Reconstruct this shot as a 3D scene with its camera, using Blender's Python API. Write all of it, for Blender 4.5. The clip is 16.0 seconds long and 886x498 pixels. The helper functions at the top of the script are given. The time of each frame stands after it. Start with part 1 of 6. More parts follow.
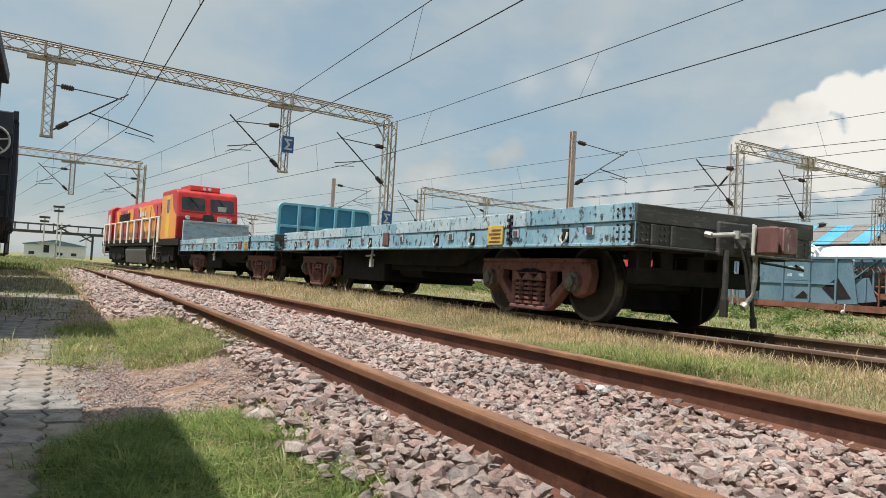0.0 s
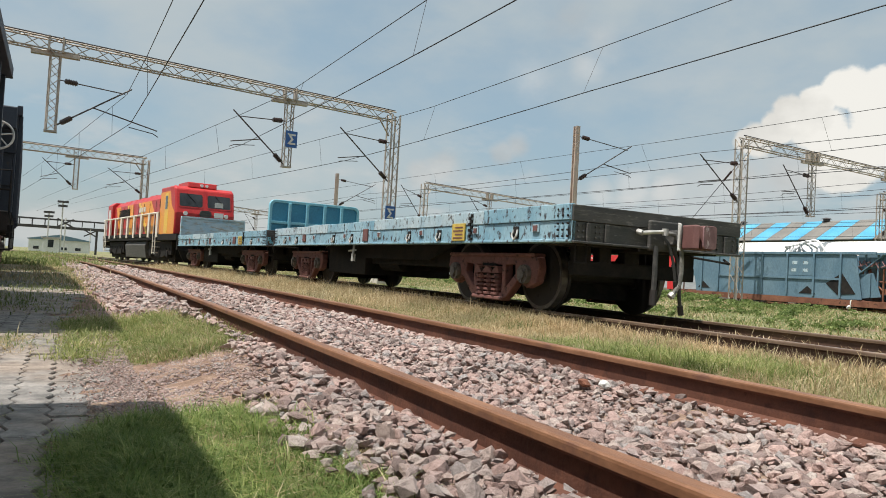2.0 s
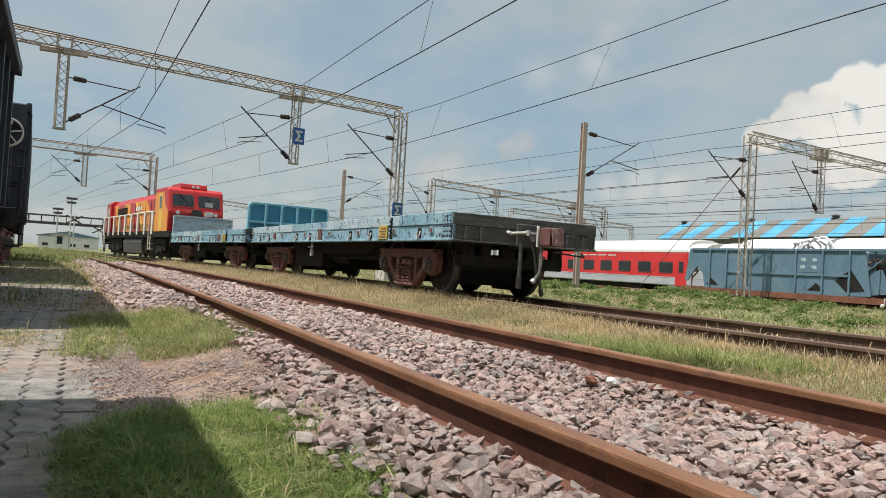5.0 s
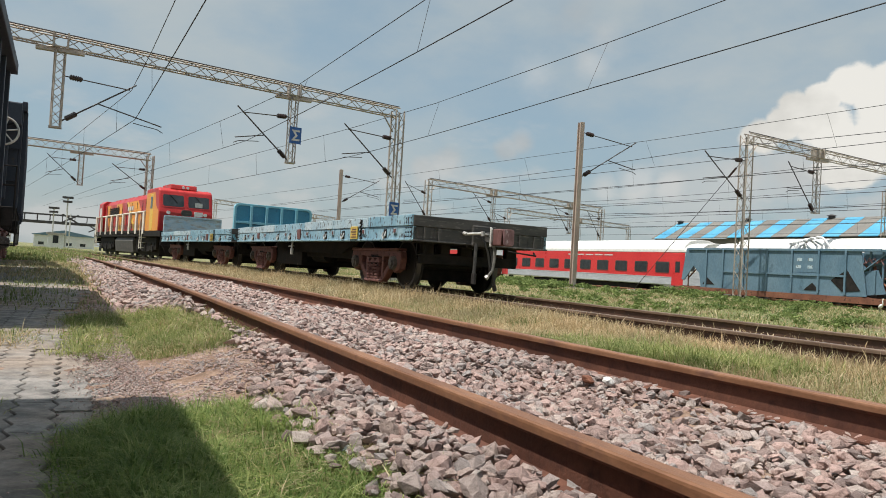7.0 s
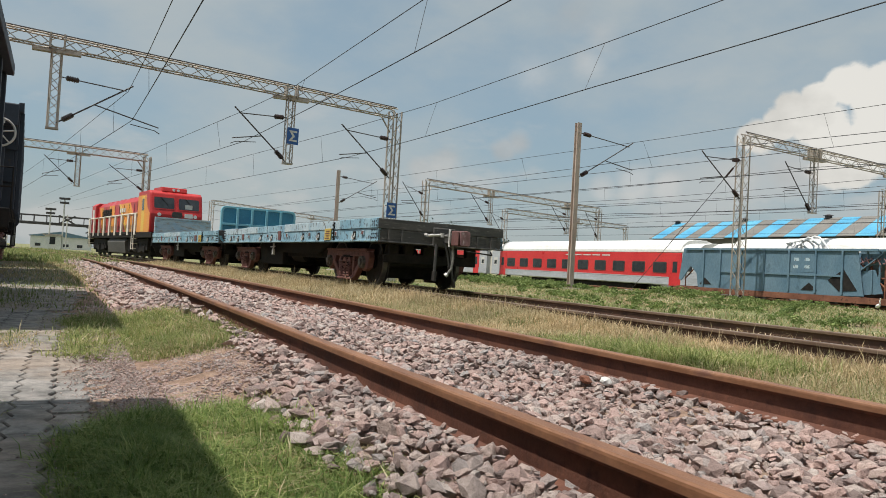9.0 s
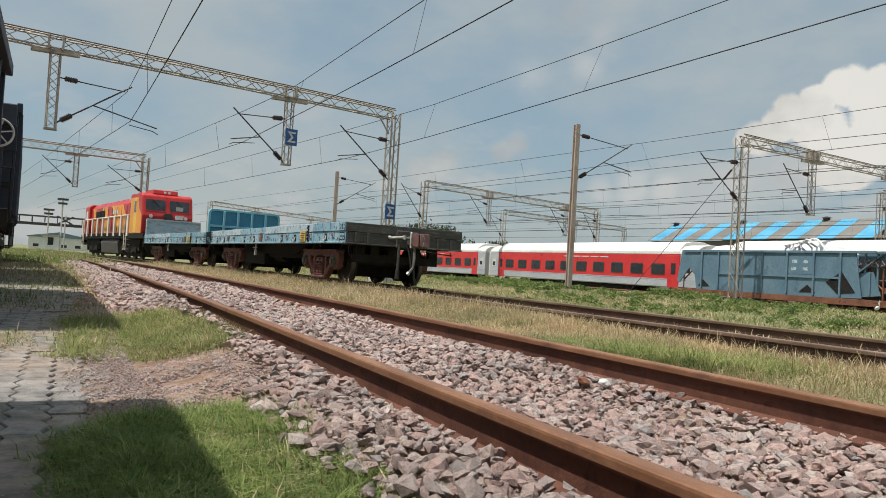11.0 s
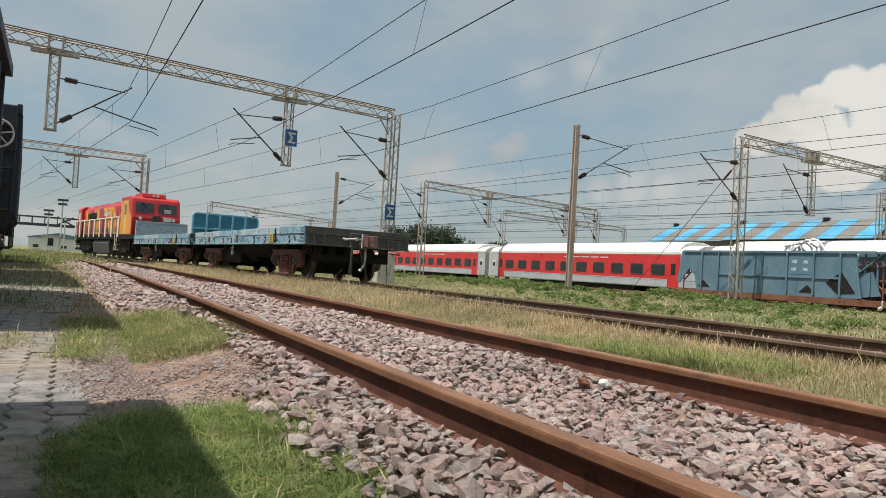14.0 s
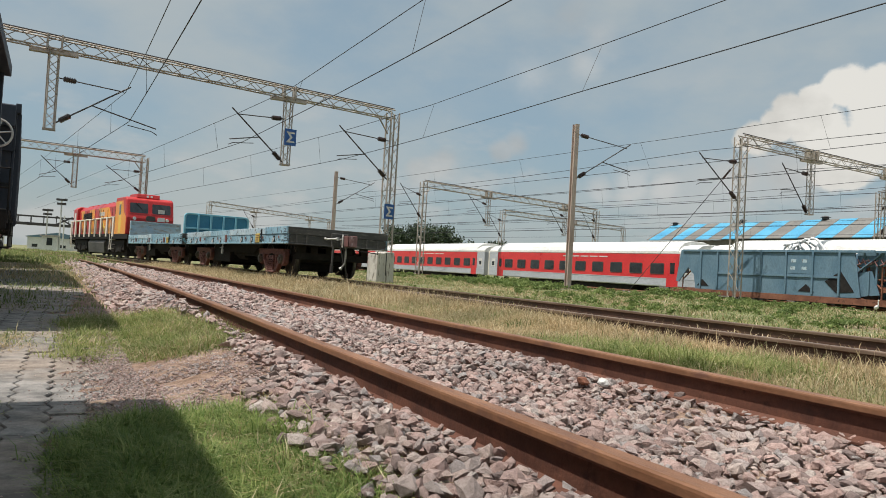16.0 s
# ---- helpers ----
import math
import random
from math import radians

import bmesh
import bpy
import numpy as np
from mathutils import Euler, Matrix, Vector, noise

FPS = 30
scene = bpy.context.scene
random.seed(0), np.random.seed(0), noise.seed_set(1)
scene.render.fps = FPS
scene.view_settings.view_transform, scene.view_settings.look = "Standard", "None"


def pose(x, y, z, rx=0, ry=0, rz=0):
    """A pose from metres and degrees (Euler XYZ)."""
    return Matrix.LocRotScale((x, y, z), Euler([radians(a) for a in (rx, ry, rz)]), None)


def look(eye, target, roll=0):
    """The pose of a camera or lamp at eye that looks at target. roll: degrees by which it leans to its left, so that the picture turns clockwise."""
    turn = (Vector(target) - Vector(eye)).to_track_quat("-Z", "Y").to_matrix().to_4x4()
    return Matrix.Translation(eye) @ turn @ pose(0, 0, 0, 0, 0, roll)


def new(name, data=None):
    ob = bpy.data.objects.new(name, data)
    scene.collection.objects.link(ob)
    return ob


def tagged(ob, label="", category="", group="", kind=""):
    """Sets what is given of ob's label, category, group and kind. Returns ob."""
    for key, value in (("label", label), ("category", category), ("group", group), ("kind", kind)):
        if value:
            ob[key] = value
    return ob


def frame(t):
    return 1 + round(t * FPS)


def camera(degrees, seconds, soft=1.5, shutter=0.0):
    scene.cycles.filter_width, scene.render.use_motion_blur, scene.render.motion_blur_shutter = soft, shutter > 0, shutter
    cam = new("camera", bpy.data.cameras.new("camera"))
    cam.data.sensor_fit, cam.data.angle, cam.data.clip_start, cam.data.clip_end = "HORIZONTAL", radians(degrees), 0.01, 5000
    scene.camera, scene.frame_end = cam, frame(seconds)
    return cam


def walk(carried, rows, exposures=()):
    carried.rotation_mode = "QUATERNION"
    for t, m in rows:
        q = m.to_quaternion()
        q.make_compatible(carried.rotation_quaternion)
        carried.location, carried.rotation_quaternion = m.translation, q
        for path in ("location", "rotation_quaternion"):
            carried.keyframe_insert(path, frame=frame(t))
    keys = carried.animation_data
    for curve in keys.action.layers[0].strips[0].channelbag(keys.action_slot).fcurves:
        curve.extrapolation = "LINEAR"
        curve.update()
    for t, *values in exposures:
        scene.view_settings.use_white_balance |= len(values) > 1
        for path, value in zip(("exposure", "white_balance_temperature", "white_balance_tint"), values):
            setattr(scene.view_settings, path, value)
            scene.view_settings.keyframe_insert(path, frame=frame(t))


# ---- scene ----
# camera
EYE = Vector((0.0, 0.0, 0.474))


def aim(yaw, pitch, roll):
    a, b = radians(yaw), radians(pitch)
    return look(EYE, EYE + Vector((math.sin(a) * math.cos(b), math.cos(a) * math.cos(b), math.sin(b))), roll)


cam = camera(62.0, 16.0, soft=0.9)
walk(cam, [(t, aim(a, b, c)) for t, a, b, c in [
    (0.0, 27.137, 2.12, 3.275), (0.5, 27.163, 2.087, 3.393), (1.0, 27.197, 1.984, 3.442), (1.5, 27.069, 1.839, 3.343),
    (2.0, 26.897, 1.719, 3.314), (2.5, 26.808, 1.6, 3.312), (3.0, 26.627, 1.612, 3.361), (3.5, 26.392, 1.539, 3.359),
    (4.0, 26.223, 1.457, 3.302), (6.5, 26.618, 1.413, 3.432), (7.0, 26.612, 1.413, 3.413), (7.5, 26.677, 1.37, 3.352),
    (8.0, 26.656, 1.416, 3.274), (8.5, 26.732, 1.536, 3.375), (9.0, 26.8, 1.464, 3.301), (11.5, 26.945, 1.606, 3.446),
    (12.0, 26.937, 1.623, 3.5), (12.5, 26.965, 1.575, 3.346), (13.0, 26.986, 1.576, 3.344), (13.5, 26.974, 1.641, 3.331),
    (14.0, 26.913, 1.622, 3.375), (14.5, 26.89, 1.572, 3.363), (15.0, 26.877, 1.582, 3.438), (15.5, 26.9, 1.598, 3.291),
    (16.0, 26.979, 1.576, 3.327)]],
    exposures=[(0.0, 0.31), (3.0, 0.28), (4.0, 0.24), (7.0, 0.20), (8.0, 0.17), (9.0, 0.10), (16.0, 0.08)])

# ---- light: high sun over the wagons beside the camera, bright broken cloud
SUN_TO = Vector((-0.342, -0.02, 0.90)).normalized()
sun = new("sun", bpy.data.lights.new("sun", "SUN"))
sun.data.energy, sun.data.angle, sun.data.color = 4.9, radians(0.6), (1.0, 0.955, 0.89)
sun.matrix_world = look((0, 0, 60), Vector((0, 0, 60)) - SUN_TO)


def make_world():
    w = bpy.data.worlds.new("sky")
    scene.world = w
    w.use_nodes = True
    n, l = w.node_tree.nodes, w.node_tree.links
    n.clear()
    out, bg = n.new("ShaderNodeOutputWorld"), n.new("ShaderNodeBackground")
    sky = n.new("ShaderNodeTexSky")
    sky.sky_type, sky.sun_disc = "NISHITA", False
    sky.sun_elevation = math.asin(SUN_TO.z)
    sky.sun_rotation = math.atan2(SUN_TO.x, SUN_TO.y)
    sky.air_density, sky.dust_density, sky.ozone_density = 1.0, 2.5, 1.5
    bg.inputs["Strength"].default_value = 0.117
    co = n.new("ShaderNodeTexCoord")

    def math_node(op, a, b=None, clamp=False):
        m = n.new("ShaderNodeMath")
        m.operation, m.use_clamp = op, clamp
        for i, v in enumerate((a, b)):
            if v is None:
                continue
            if isinstance(v, (int, float)):
                m.inputs[i].default_value = v
            else:
                l.new(v, m.inputs[i])
        return m.outputs[0]

    def mix(fac, a, b):
        m = n.new("ShaderNodeMix")
        m.data_type = "RGBA"
        for key, v in ((0, fac), (6, a), (7, b)):
            if isinstance(v, (int, float)):
                m.inputs[key].default_value = v
            elif isinstance(v, tuple):
                m.inputs[key].default_value = v
            else:
                l.new(v, m.inputs[key])
        return m.outputs[2]

    def cloud(scale, stretch, seed, lo, hi, detail=8.0):
        mp = n.new("ShaderNodeMapping")
        mp.inputs["Scale"].default_value = (1, 1, stretch)
        mp.inputs["Location"].default_value = (seed, seed * 0.7, 0)
        l.new(co.outputs["Generated"], mp.inputs["Vector"])
        t = n.new("ShaderNodeTexNoise")
        t.inputs["Scale"].default_value, t.inputs["Detail"].default_value = scale, detail
        t.inputs["Roughness"].default_value = 0.55
        l.new(mp.outputs[0], t.inputs["Vector"])
        r = n.new("ShaderNodeMapRange")
        r.interpolation_type = "SMOOTHSTEP"
        r.inputs["From Min"].default_value, r.inputs["From Max"].default_value = lo, hi
        l.new(t.outputs["Fac"], r.inputs["Value"])
        return r.outputs[0], t.outputs["Fac"]

    sep = n.new("ShaderNodeSeparateXYZ")
    l.new(co.outputs["Generated"], sep.inputs[0])
    # hazy base: the clear sky veiled with thin grey-white
    col = mix(0.62, sky.outputs[0], (HAZE_R, HAZE_G, HAZE_B, 1))
    veil, _ = cloud(2.6, 2.0, 3.1, 0.36, 0.66)
    col = mix(math_node("MULTIPLY", veil, 0.72), col, (3.75, 4.02, 3.98, 1))
    puffs, _ = cloud(5.5, 2.6, 7.7, 0.52, 0.66)
    low = n.new("ShaderNodeMapRange")
    low.inputs["From Min"].default_value, low.inputs["From Max"].default_value = 0.30, 0.10
    l.new(sep.outputs["Z"], low.inputs["Value"])
    col = mix(math_node("MULTIPLY", math_node("MULTIPLY", puffs, low.outputs[0]), 0.6), col, (4.3, 4.35, 4.25, 1))

    # heaped cumulus banks: soft round heads broken up by noise
    _, rag = cloud(13.0, 1.25, 1.3, 0, 1, 12.0)
    _, body = cloud(5.0, 1.6, 4.3, 0, 1, 6.0)
    for heads, white, soft_edge in CUMULUS:
        total = None
        for az, el, rad in heads:
            d = Vector((math.sin(radians(az)) * math.cos(radians(el)), math.cos(radians(az)) * math.cos(radians(el)), math.sin(radians(el))))
            dot = n.new("ShaderNodeVectorMath")
            dot.operation = "DISTANCE"
            dot.inputs[1].default_value = d
            l.new(co.outputs["Generated"], dot.inputs[0])
            v = math_node("SUBTRACT", 1.0, math_node("DIVIDE", dot.outputs["Value"], radians(rad)))
            total = v if total is None else math_node("MAXIMUM", total, v)
        v = math_node("ADD", total, math_node("MULTIPLY", math_node("SUBTRACT", rag, 0.5), 1.5))
        edge = n.new("ShaderNodeMapRange")
        edge.interpolation_type = "SMOOTHSTEP"
        edge.inputs["From Min"].default_value, edge.inputs["From Max"].default_value = 0.10, soft_edge
        l.new(v, edge.inputs["Value"])
        shade = n.new("ShaderNodeMapRange")
        shade.inputs["From Min"].default_value, shade.inputs["From Max"].default_value = 0.38, 0.58
        l.new(body, shade.inputs["Value"])
        tone = mix(shade.outputs[0], tuple(c * 0.70 for c in white[:3]) + (1,), white)
        col = mix(math_node("MULTIPLY", edge.outputs[0], white[3]), col, tone)
    # thin cloud brightens smoothly towards the sun
    toward = n.new("ShaderNodeVectorMath")
    toward.operation = "DOT_PRODUCT"
    toward.inputs[1].default_value = SUN_TO
    l.new(co.outputs["Generated"], toward.inputs[0])
    glow = math_node("POWER", math_node("MAXIMUM", toward.outputs["Value"], 0.0), 5.0)
    lit = n.new("ShaderNodeMix")
    lit.data_type, lit.blend_type = "RGBA", "ADD"
    l.new(glow, lit.inputs[0])
    l.new(col, lit.inputs[6])
    lit.inputs[7].default_value = (4.2, 4.3, 4.4, 1)
    l.new(lit.outputs[2], bg.inputs["Color"])
    l.new(bg.outputs[0], out.inputs[0])


HAZE_R, HAZE_G, HAZE_B = 2.45, 3.35, 3.7
CUMULUS = [
    ([(55.2, 14.0, 1.9), (57.0, 13.2, 2.4), (53.4, 12.9, 1.6), (51.8, 12.3, 1.6), (51.0, 11.4, 1.6), (49.6, 10.6, 1.6), (57.4, 11.3, 3.0), (53.7, 11.0, 2.6), (59.5, 12.8, 3.5), (61, 10.5, 4), (55, 9.0, 2.6)], (6.5, 6.3, 5.85, 0.92), 0.34),
    ([(32.2, 10.0, 1.5), (31.2, 9.5, 1.3), (26.4, 8.0, 2.0), (24.9, 7.3, 1.7), (41.2, 7.2, 2.2), (43.4, 7.0, 1.9), (38.7, 6.6, 1.6), (52, 8.4, 2.4), (48.5, 8.0, 2.0)], (5.0, 4.95, 4.8, 0.55), 0.85),
    ([(38.1, 18.0, 2.4), (37.0, 16.2, 2.0), (36.0, 19.5, 3.0), (33.0, 15.0, 2.6)], (4.9, 4.95, 4.85, 0.5), 1.1),
]
make_world()


# ---- materials
def nodes_of(name):
    m = bpy.data.materials.new(name)
    m.use_nodes = True
    return m, m.node_tree.nodes, m.node_tree.links, m.node_tree.nodes["Principled BSDF"]


def ramp(n, l, src, stops):
    r = n.new("ShaderNodeValToRGB")
    el = r.color_ramp.elements
    while len(el) < len(stops):
        el.new(0.5)
    for e, (p, c) in zip(el, stops):
        e.position, e.color = p, (*c[:3], 1)
    l.new(src, r.inputs[0])
    return r.outputs[0]


def noise_tex(n, l, vec, scale, detail=5.0, rough=0.6):
    t = n.new("ShaderNodeTexNoise")
    t.inputs["Scale"].default_value, t.inputs["Detail"].default_value, t.inputs["Roughness"].default_value = scale, detail, rough
    l.new(vec, t.inputs["Vector"])
    return t.outputs["Fac"]


def mixed(n, l, fac, a, b, blend="MIX"):
    m = n.new("ShaderNodeMix")
    m.data_type, m.blend_type = "RGBA", blend
    for key, v in ((0, fac), (6, a), (7, b)):
        if isinstance(v, (int, float)):
            m.inputs[key].default_value = v
        elif isinstance(v, tuple):
            m.inputs[key].default_value = (*v[:3], 1)
        else:
            l.new(v, m.inputs[key])
    return m.outputs[2]


def mat(name, c1, c2, scale=3.0, rough=0.7, metal=0.0, bump=0.3, wear=None, wear_lo=0.58, wear_hi=0.66, wear_scale=6.0, stretch=(1, 1, 1), island=0.0, each=0.0, spec=None):
    """Two tones at one scale, fine grain, and worn or stained spots in a third tone."""
    m, n, l, b = nodes_of(name)
    co = n.new("ShaderNodeTexCoord")
    mp = n.new("ShaderNodeMapping")
    mp.inputs["Scale"].default_value = stretch
    l.new(co.outputs["Object"], mp.inputs[0])
    vec = mp.outputs[0]
    big = noise_tex(n, l, vec, scale)
    fine = noise_tex(n, l, vec, scale * 14, 3.0)
    col = ramp(n, l, big, [(0.35, c1), (0.65, c2)])
    col = mixed(n, l, 0.35, col, ramp(n, l, fine, [(0.3, (0.35, 0.35, 0.35)), (0.7, (1, 1, 1))]), "MULTIPLY")
    if wear:
        mask = ramp(n, l, noise_tex(n, l, vec, wear_scale, 8.0, 0.65), [(wear_lo, (0, 0, 0)), (wear_hi, (1, 1, 1))])
        col = mixed(n, l, mask, col, wear)
    if island or each:
        src = n.new("ShaderNodeNewGeometry").outputs["Random Per Island"] if island else n.new("ShaderNodeObjectInfo").outputs["Random"]
        k = island or each
        col = mixed(n, l, 1.0, col, ramp(n, l, src, [(0.0, (1 - k, 1 - k, 1 - k)), (1.0, (1, 1, 1))]), "MULTIPLY")
    l.new(col, b.inputs["Base Color"])
    l.new(ramp(n, l, big, [(0.3, (rough - 0.1,) * 3), (0.7, (min(1, rough + 0.12),) * 3)]), b.inputs["Roughness"])
    b.inputs["Metallic"].default_value = metal
    if spec is not None:
        b.inputs["Specular IOR Level"].default_value = spec
    if bump:
        bp = n.new("ShaderNodeBump")
        bp.inputs["Strength"].default_value, bp.inputs["Distance"].default_value = bump, 0.01
        l.new(fine, bp.inputs["Height"])
        l.new(bp.outputs[0], b.inputs["Normal"])
    return m


M = {}
M["rust_rail"] = mat("rusty rail steel", (0.085, 0.030, 0.018), (0.17, 0.068, 0.040), 4, 0.8, 0.05, 0.3, (0.055, 0.022, 0.014), 0.55, 0.7, 9)
M["rail_top"] = mat("worn brown rail head and its sunlit side", (0.19, 0.085, 0.042), (0.29, 0.145, 0.078), 3, 0.5, 0.15, 0.2, (0.15, 0.07, 0.045), 0.56, 0.68, 7, stretch=(4, 0.6, 1))
M["rail_used"] = mat("dull worn rail head and its sunlit side", (0.15, 0.095, 0.065), (0.23, 0.16, 0.115), 3, 0.42, 0.3, 0.15, stretch=(4, 0.5, 1))
M["rail_dark"] = mat("dark grimy rail steel", (0.065, 0.034, 0.025), (0.13, 0.070, 0.048), 4, 0.8, 0.05, 0.3)
M["blue_worn"] = mat("weathered light blue paint", (0.21, 0.39, 0.49), (0.36, 0.53, 0.60), 1.6, 0.65, 0, 0.3, (0.05, 0.05, 0.055), 0.545, 0.60, 8.0, (1, 1.3, 0.8))
M["blue_pale"] = mat("chalky pale blue paint", (0.36, 0.50, 0.57), (0.50, 0.60, 0.63), 1.5, 0.75, 0, 0.3, (0.09, 0.085, 0.08), 0.55, 0.61, 9.0, (1, 1.6, 0.9))
M["chalk_blue"] = mat("chalky planked bulkhead paint", (0.36, 0.56, 0.68), (0.58, 0.66, 0.67), 1.6, 0.8, 0, 0.3, (0.33, 0.31, 0.26), 0.50, 0.66, 3.0, (1, 1, 3.0))
M["blue_teal"] = mat("teal blue wagon paint", (0.035, 0.22, 0.36), (0.06, 0.30, 0.44), 1.5, 0.5, 0, 0.15, (0.03, 0.10, 0.15), 0.64, 0.74, 4)
M["teal_light"] = mat("lighter teal rib paint", (0.20, 0.52, 0.64), (0.27, 0.58, 0.68), 2, 0.5, 0, 0.15, (0.04, 0.14, 0.2), 0.64, 0.74, 5)
M["black_worn"] = mat("worn black paint", (0.042, 0.041, 0.039), (0.10, 0.093, 0.083), 2.5, 0.7, 0, 0.5, (0.22, 0.20, 0.175), 0.56, 0.72, 9, (0.5, 1, 2.4))
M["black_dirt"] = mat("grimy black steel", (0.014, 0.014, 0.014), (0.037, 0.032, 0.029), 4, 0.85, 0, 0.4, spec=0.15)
M["bogie_brown"] = mat("red-brown cast bogie", (0.15, 0.058, 0.050), (0.24, 0.105, 0.088), 5, 0.75, 0, 0.4, (0.04, 0.02, 0.018), 0.55, 0.66, 9)
M["wheel_steel"] = mat("dark wheel steel", (0.018, 0.015, 0.014), (0.04, 0.033, 0.03), 6, 0.65, 0.1, 0.2)
M["bearing"] = mat("dusty bearing steel", (0.09, 0.075, 0.065), (0.19, 0.165, 0.14), 7, 0.7, 0.1, 0.3, (0.04, 0.025, 0.022), 0.55, 0.66, 9)
M["tread"] = mat("worn wheel tread", (0.10, 0.09, 0.085), (0.18, 0.165, 0.155), 6, 0.4, 0.5, 0.1)
M["patch_brown"] = mat("primer brown patch", (0.13, 0.055, 0.05), (0.20, 0.09, 0.08), 6, 0.7, 0, 0.2)
M["yellow"] = mat("faded yellow paint", (0.55, 0.38, 0.07), (0.68, 0.50, 0.12), 5, 0.6, 0, 0.2, (0.30, 0.20, 0.06), 0.6, 0.7, 14)
M["white_worn"] = mat("dirty white paint", (0.55, 0.54, 0.50), (0.72, 0.71, 0.68), 6, 0.6, 0, 0.2, (0.25, 0.20, 0.17), 0.6, 0.7, 12)
M["pink_coupler"] = mat("worn red-pink coupler steel", (0.20, 0.10, 0.10), (0.36, 0.20, 0.20), 8, 0.6, 0.1, 0.3, (0.52, 0.40, 0.40), 0.57, 0.64, 7, (1, 1, 0.5))
M["hose_pale"] = mat("grey dust-covered hose", (0.10, 0.10, 0.09), (0.27, 0.26, 0.235), 9, 0.75, 0, 0.3, (0.06, 0.06, 0.055), 0.55, 0.62, 14)
M["hose"] = mat("dusty rubber hose", (0.03, 0.03, 0.029), (0.075, 0.072, 0.066), 10, 0.75, 0, 0.2)
M["alloy"] = mat("dull alloy pipe", (0.50, 0.49, 0.46), (0.68, 0.66, 0.62), 8, 0.45, 0.4, 0.15)
M["deck"] = mat("dark deck planks", (0.035, 0.032, 0.030), (0.075, 0.068, 0.06), 3, 0.85, 0, 0.5, (0.16, 0.15, 0.13), 0.62, 0.72, 7, (6, 0.5, 1))
M["loco_red"] = mat("bright red loco paint", (0.43, 0.020, 0.022), (0.55, 0.032, 0.03), 1.2, 0.38, 0, 0.08, (0.38, 0.03, 0.025), 0.66, 0.8, 3)
M["loco_orange"] = mat("orange loco paint", (0.78, 0.27, 0.03), (0.85, 0.36, 0.05), 1.0, 0.4, 0, 0.08, (0.62, 0.20, 0.04), 0.62, 0.8, 3)
M["loco_yellow"] = mat("golden yellow loco paint", (0.80, 0.47, 0.06), (0.86, 0.56, 0.09), 1.0, 0.4, 0, 0.08)
M["cream"] = mat("cream handrail paint", (0.72, 0.66, 0.56), (0.82, 0.76, 0.66), 5, 0.5, 0, 0.1, (0.40, 0.30, 0.24), 0.64, 0.75, 8)
M["glass"] = mat("dark cab glass", (0.025, 0.03, 0.033), (0.05, 0.055, 0.06), 2, 0.15, 0, 0)
M["lamp_white"] = mat("white lamp lens", (0.85, 0.85, 0.82), (0.9, 0.9, 0.88), 5, 0.2, 0, 0)
M["pole_brown"] = mat("brown weathered pole", (0.42, 0.32, 0.27), (0.56, 0.46, 0.39), 2, 0.7, 0.1, 0.2, (0.5, 0.45, 0.4), 0.6, 0.72, 4, (1, 1, 0.3))
M["galv"] = mat("galvanised steel lattice", (0.34, 0.29, 0.24), (0.48, 0.43, 0.37), 3, 0.55, 0.25, 0.15, (0.30, 0.21, 0.14), 0.58, 0.70, 4)
M["galv_dark"] = mat("dark weathered steel", (0.06, 0.055, 0.055), (0.11, 0.10, 0.10), 4, 0.6, 0.3, 0.1)
M["insul"] = mat("brown porcelain insulator", (0.035, 0.02, 0.02), (0.06, 0.035, 0.03), 8, 0.3, 0, 0)
M["wire"] = mat("oxidised copper wire", (0.03, 0.03, 0.033), (0.05, 0.05, 0.055), 5, 0.5, 0.4, 0)
M["concrete"] = mat("weathered concrete", (0.33, 0.31, 0.28), (0.50, 0.47, 0.43), 2.5, 0.9, 0, 0.5, (0.17, 0.15, 0.13), 0.57, 0.70, 5, (1, 1, 0.5))
M["old_concrete"] = mat("streaked pale concrete", (0.50, 0.46, 0.40), (0.66, 0.62, 0.55), 3, 0.9, 0, 0.7, (0.20, 0.17, 0.14), 0.53, 0.62, 6, (1.6, 1.6, 0.35))
M["blue_sign"] = mat("blue enamel sign", (0.02, 0.09, 0.30), (0.03, 0.12, 0.36), 5, 0.4, 0, 0.05)
M["coach_red"] = mat("red coach paint", (0.60, 0.030, 0.035), (0.68, 0.045, 0.045), 0.8, 0.35, 0, 0.03, (0.48, 0.03, 0.03), 0.64, 0.8, 1.5)
M["coach_grey"] = mat("grey coach paint", (0.40, 0.42, 0.45), (0.50, 0.52, 0.55), 0.8, 0.4, 0, 0.03, (0.28, 0.28, 0.29), 0.6, 0.75, 2, (1, 0.3, 1))
M["coach_roof"] = mat("off-white coach roof", (0.68, 0.67, 0.63), (0.80, 0.79, 0.76), 0.7, 0.55, 0, 0.05, (0.55, 0.50, 0.44), 0.62, 0.8, 1.2, (1, 0.4, 1))
M["coach_glass"] = mat("tinted coach window", (0.015, 0.018, 0.02), (0.04, 0.045, 0.05), 1.5, 0.12, 0, 0)
M["vestibule"] = mat("grey vestibule rubber", (0.60, 0.57, 0.48), (0.70, 0.67, 0.58), 4, 0.8, 0, 0.2)
M["hopper_blue"] = mat("faded blue hopper paint", (0.10, 0.185, 0.25), (0.15, 0.24, 0.30), 1.0, 0.6, 0, 0.2, (0.055, 0.10, 0.13), 0.60, 0.74, 2.2, (1, 1, 0.6))
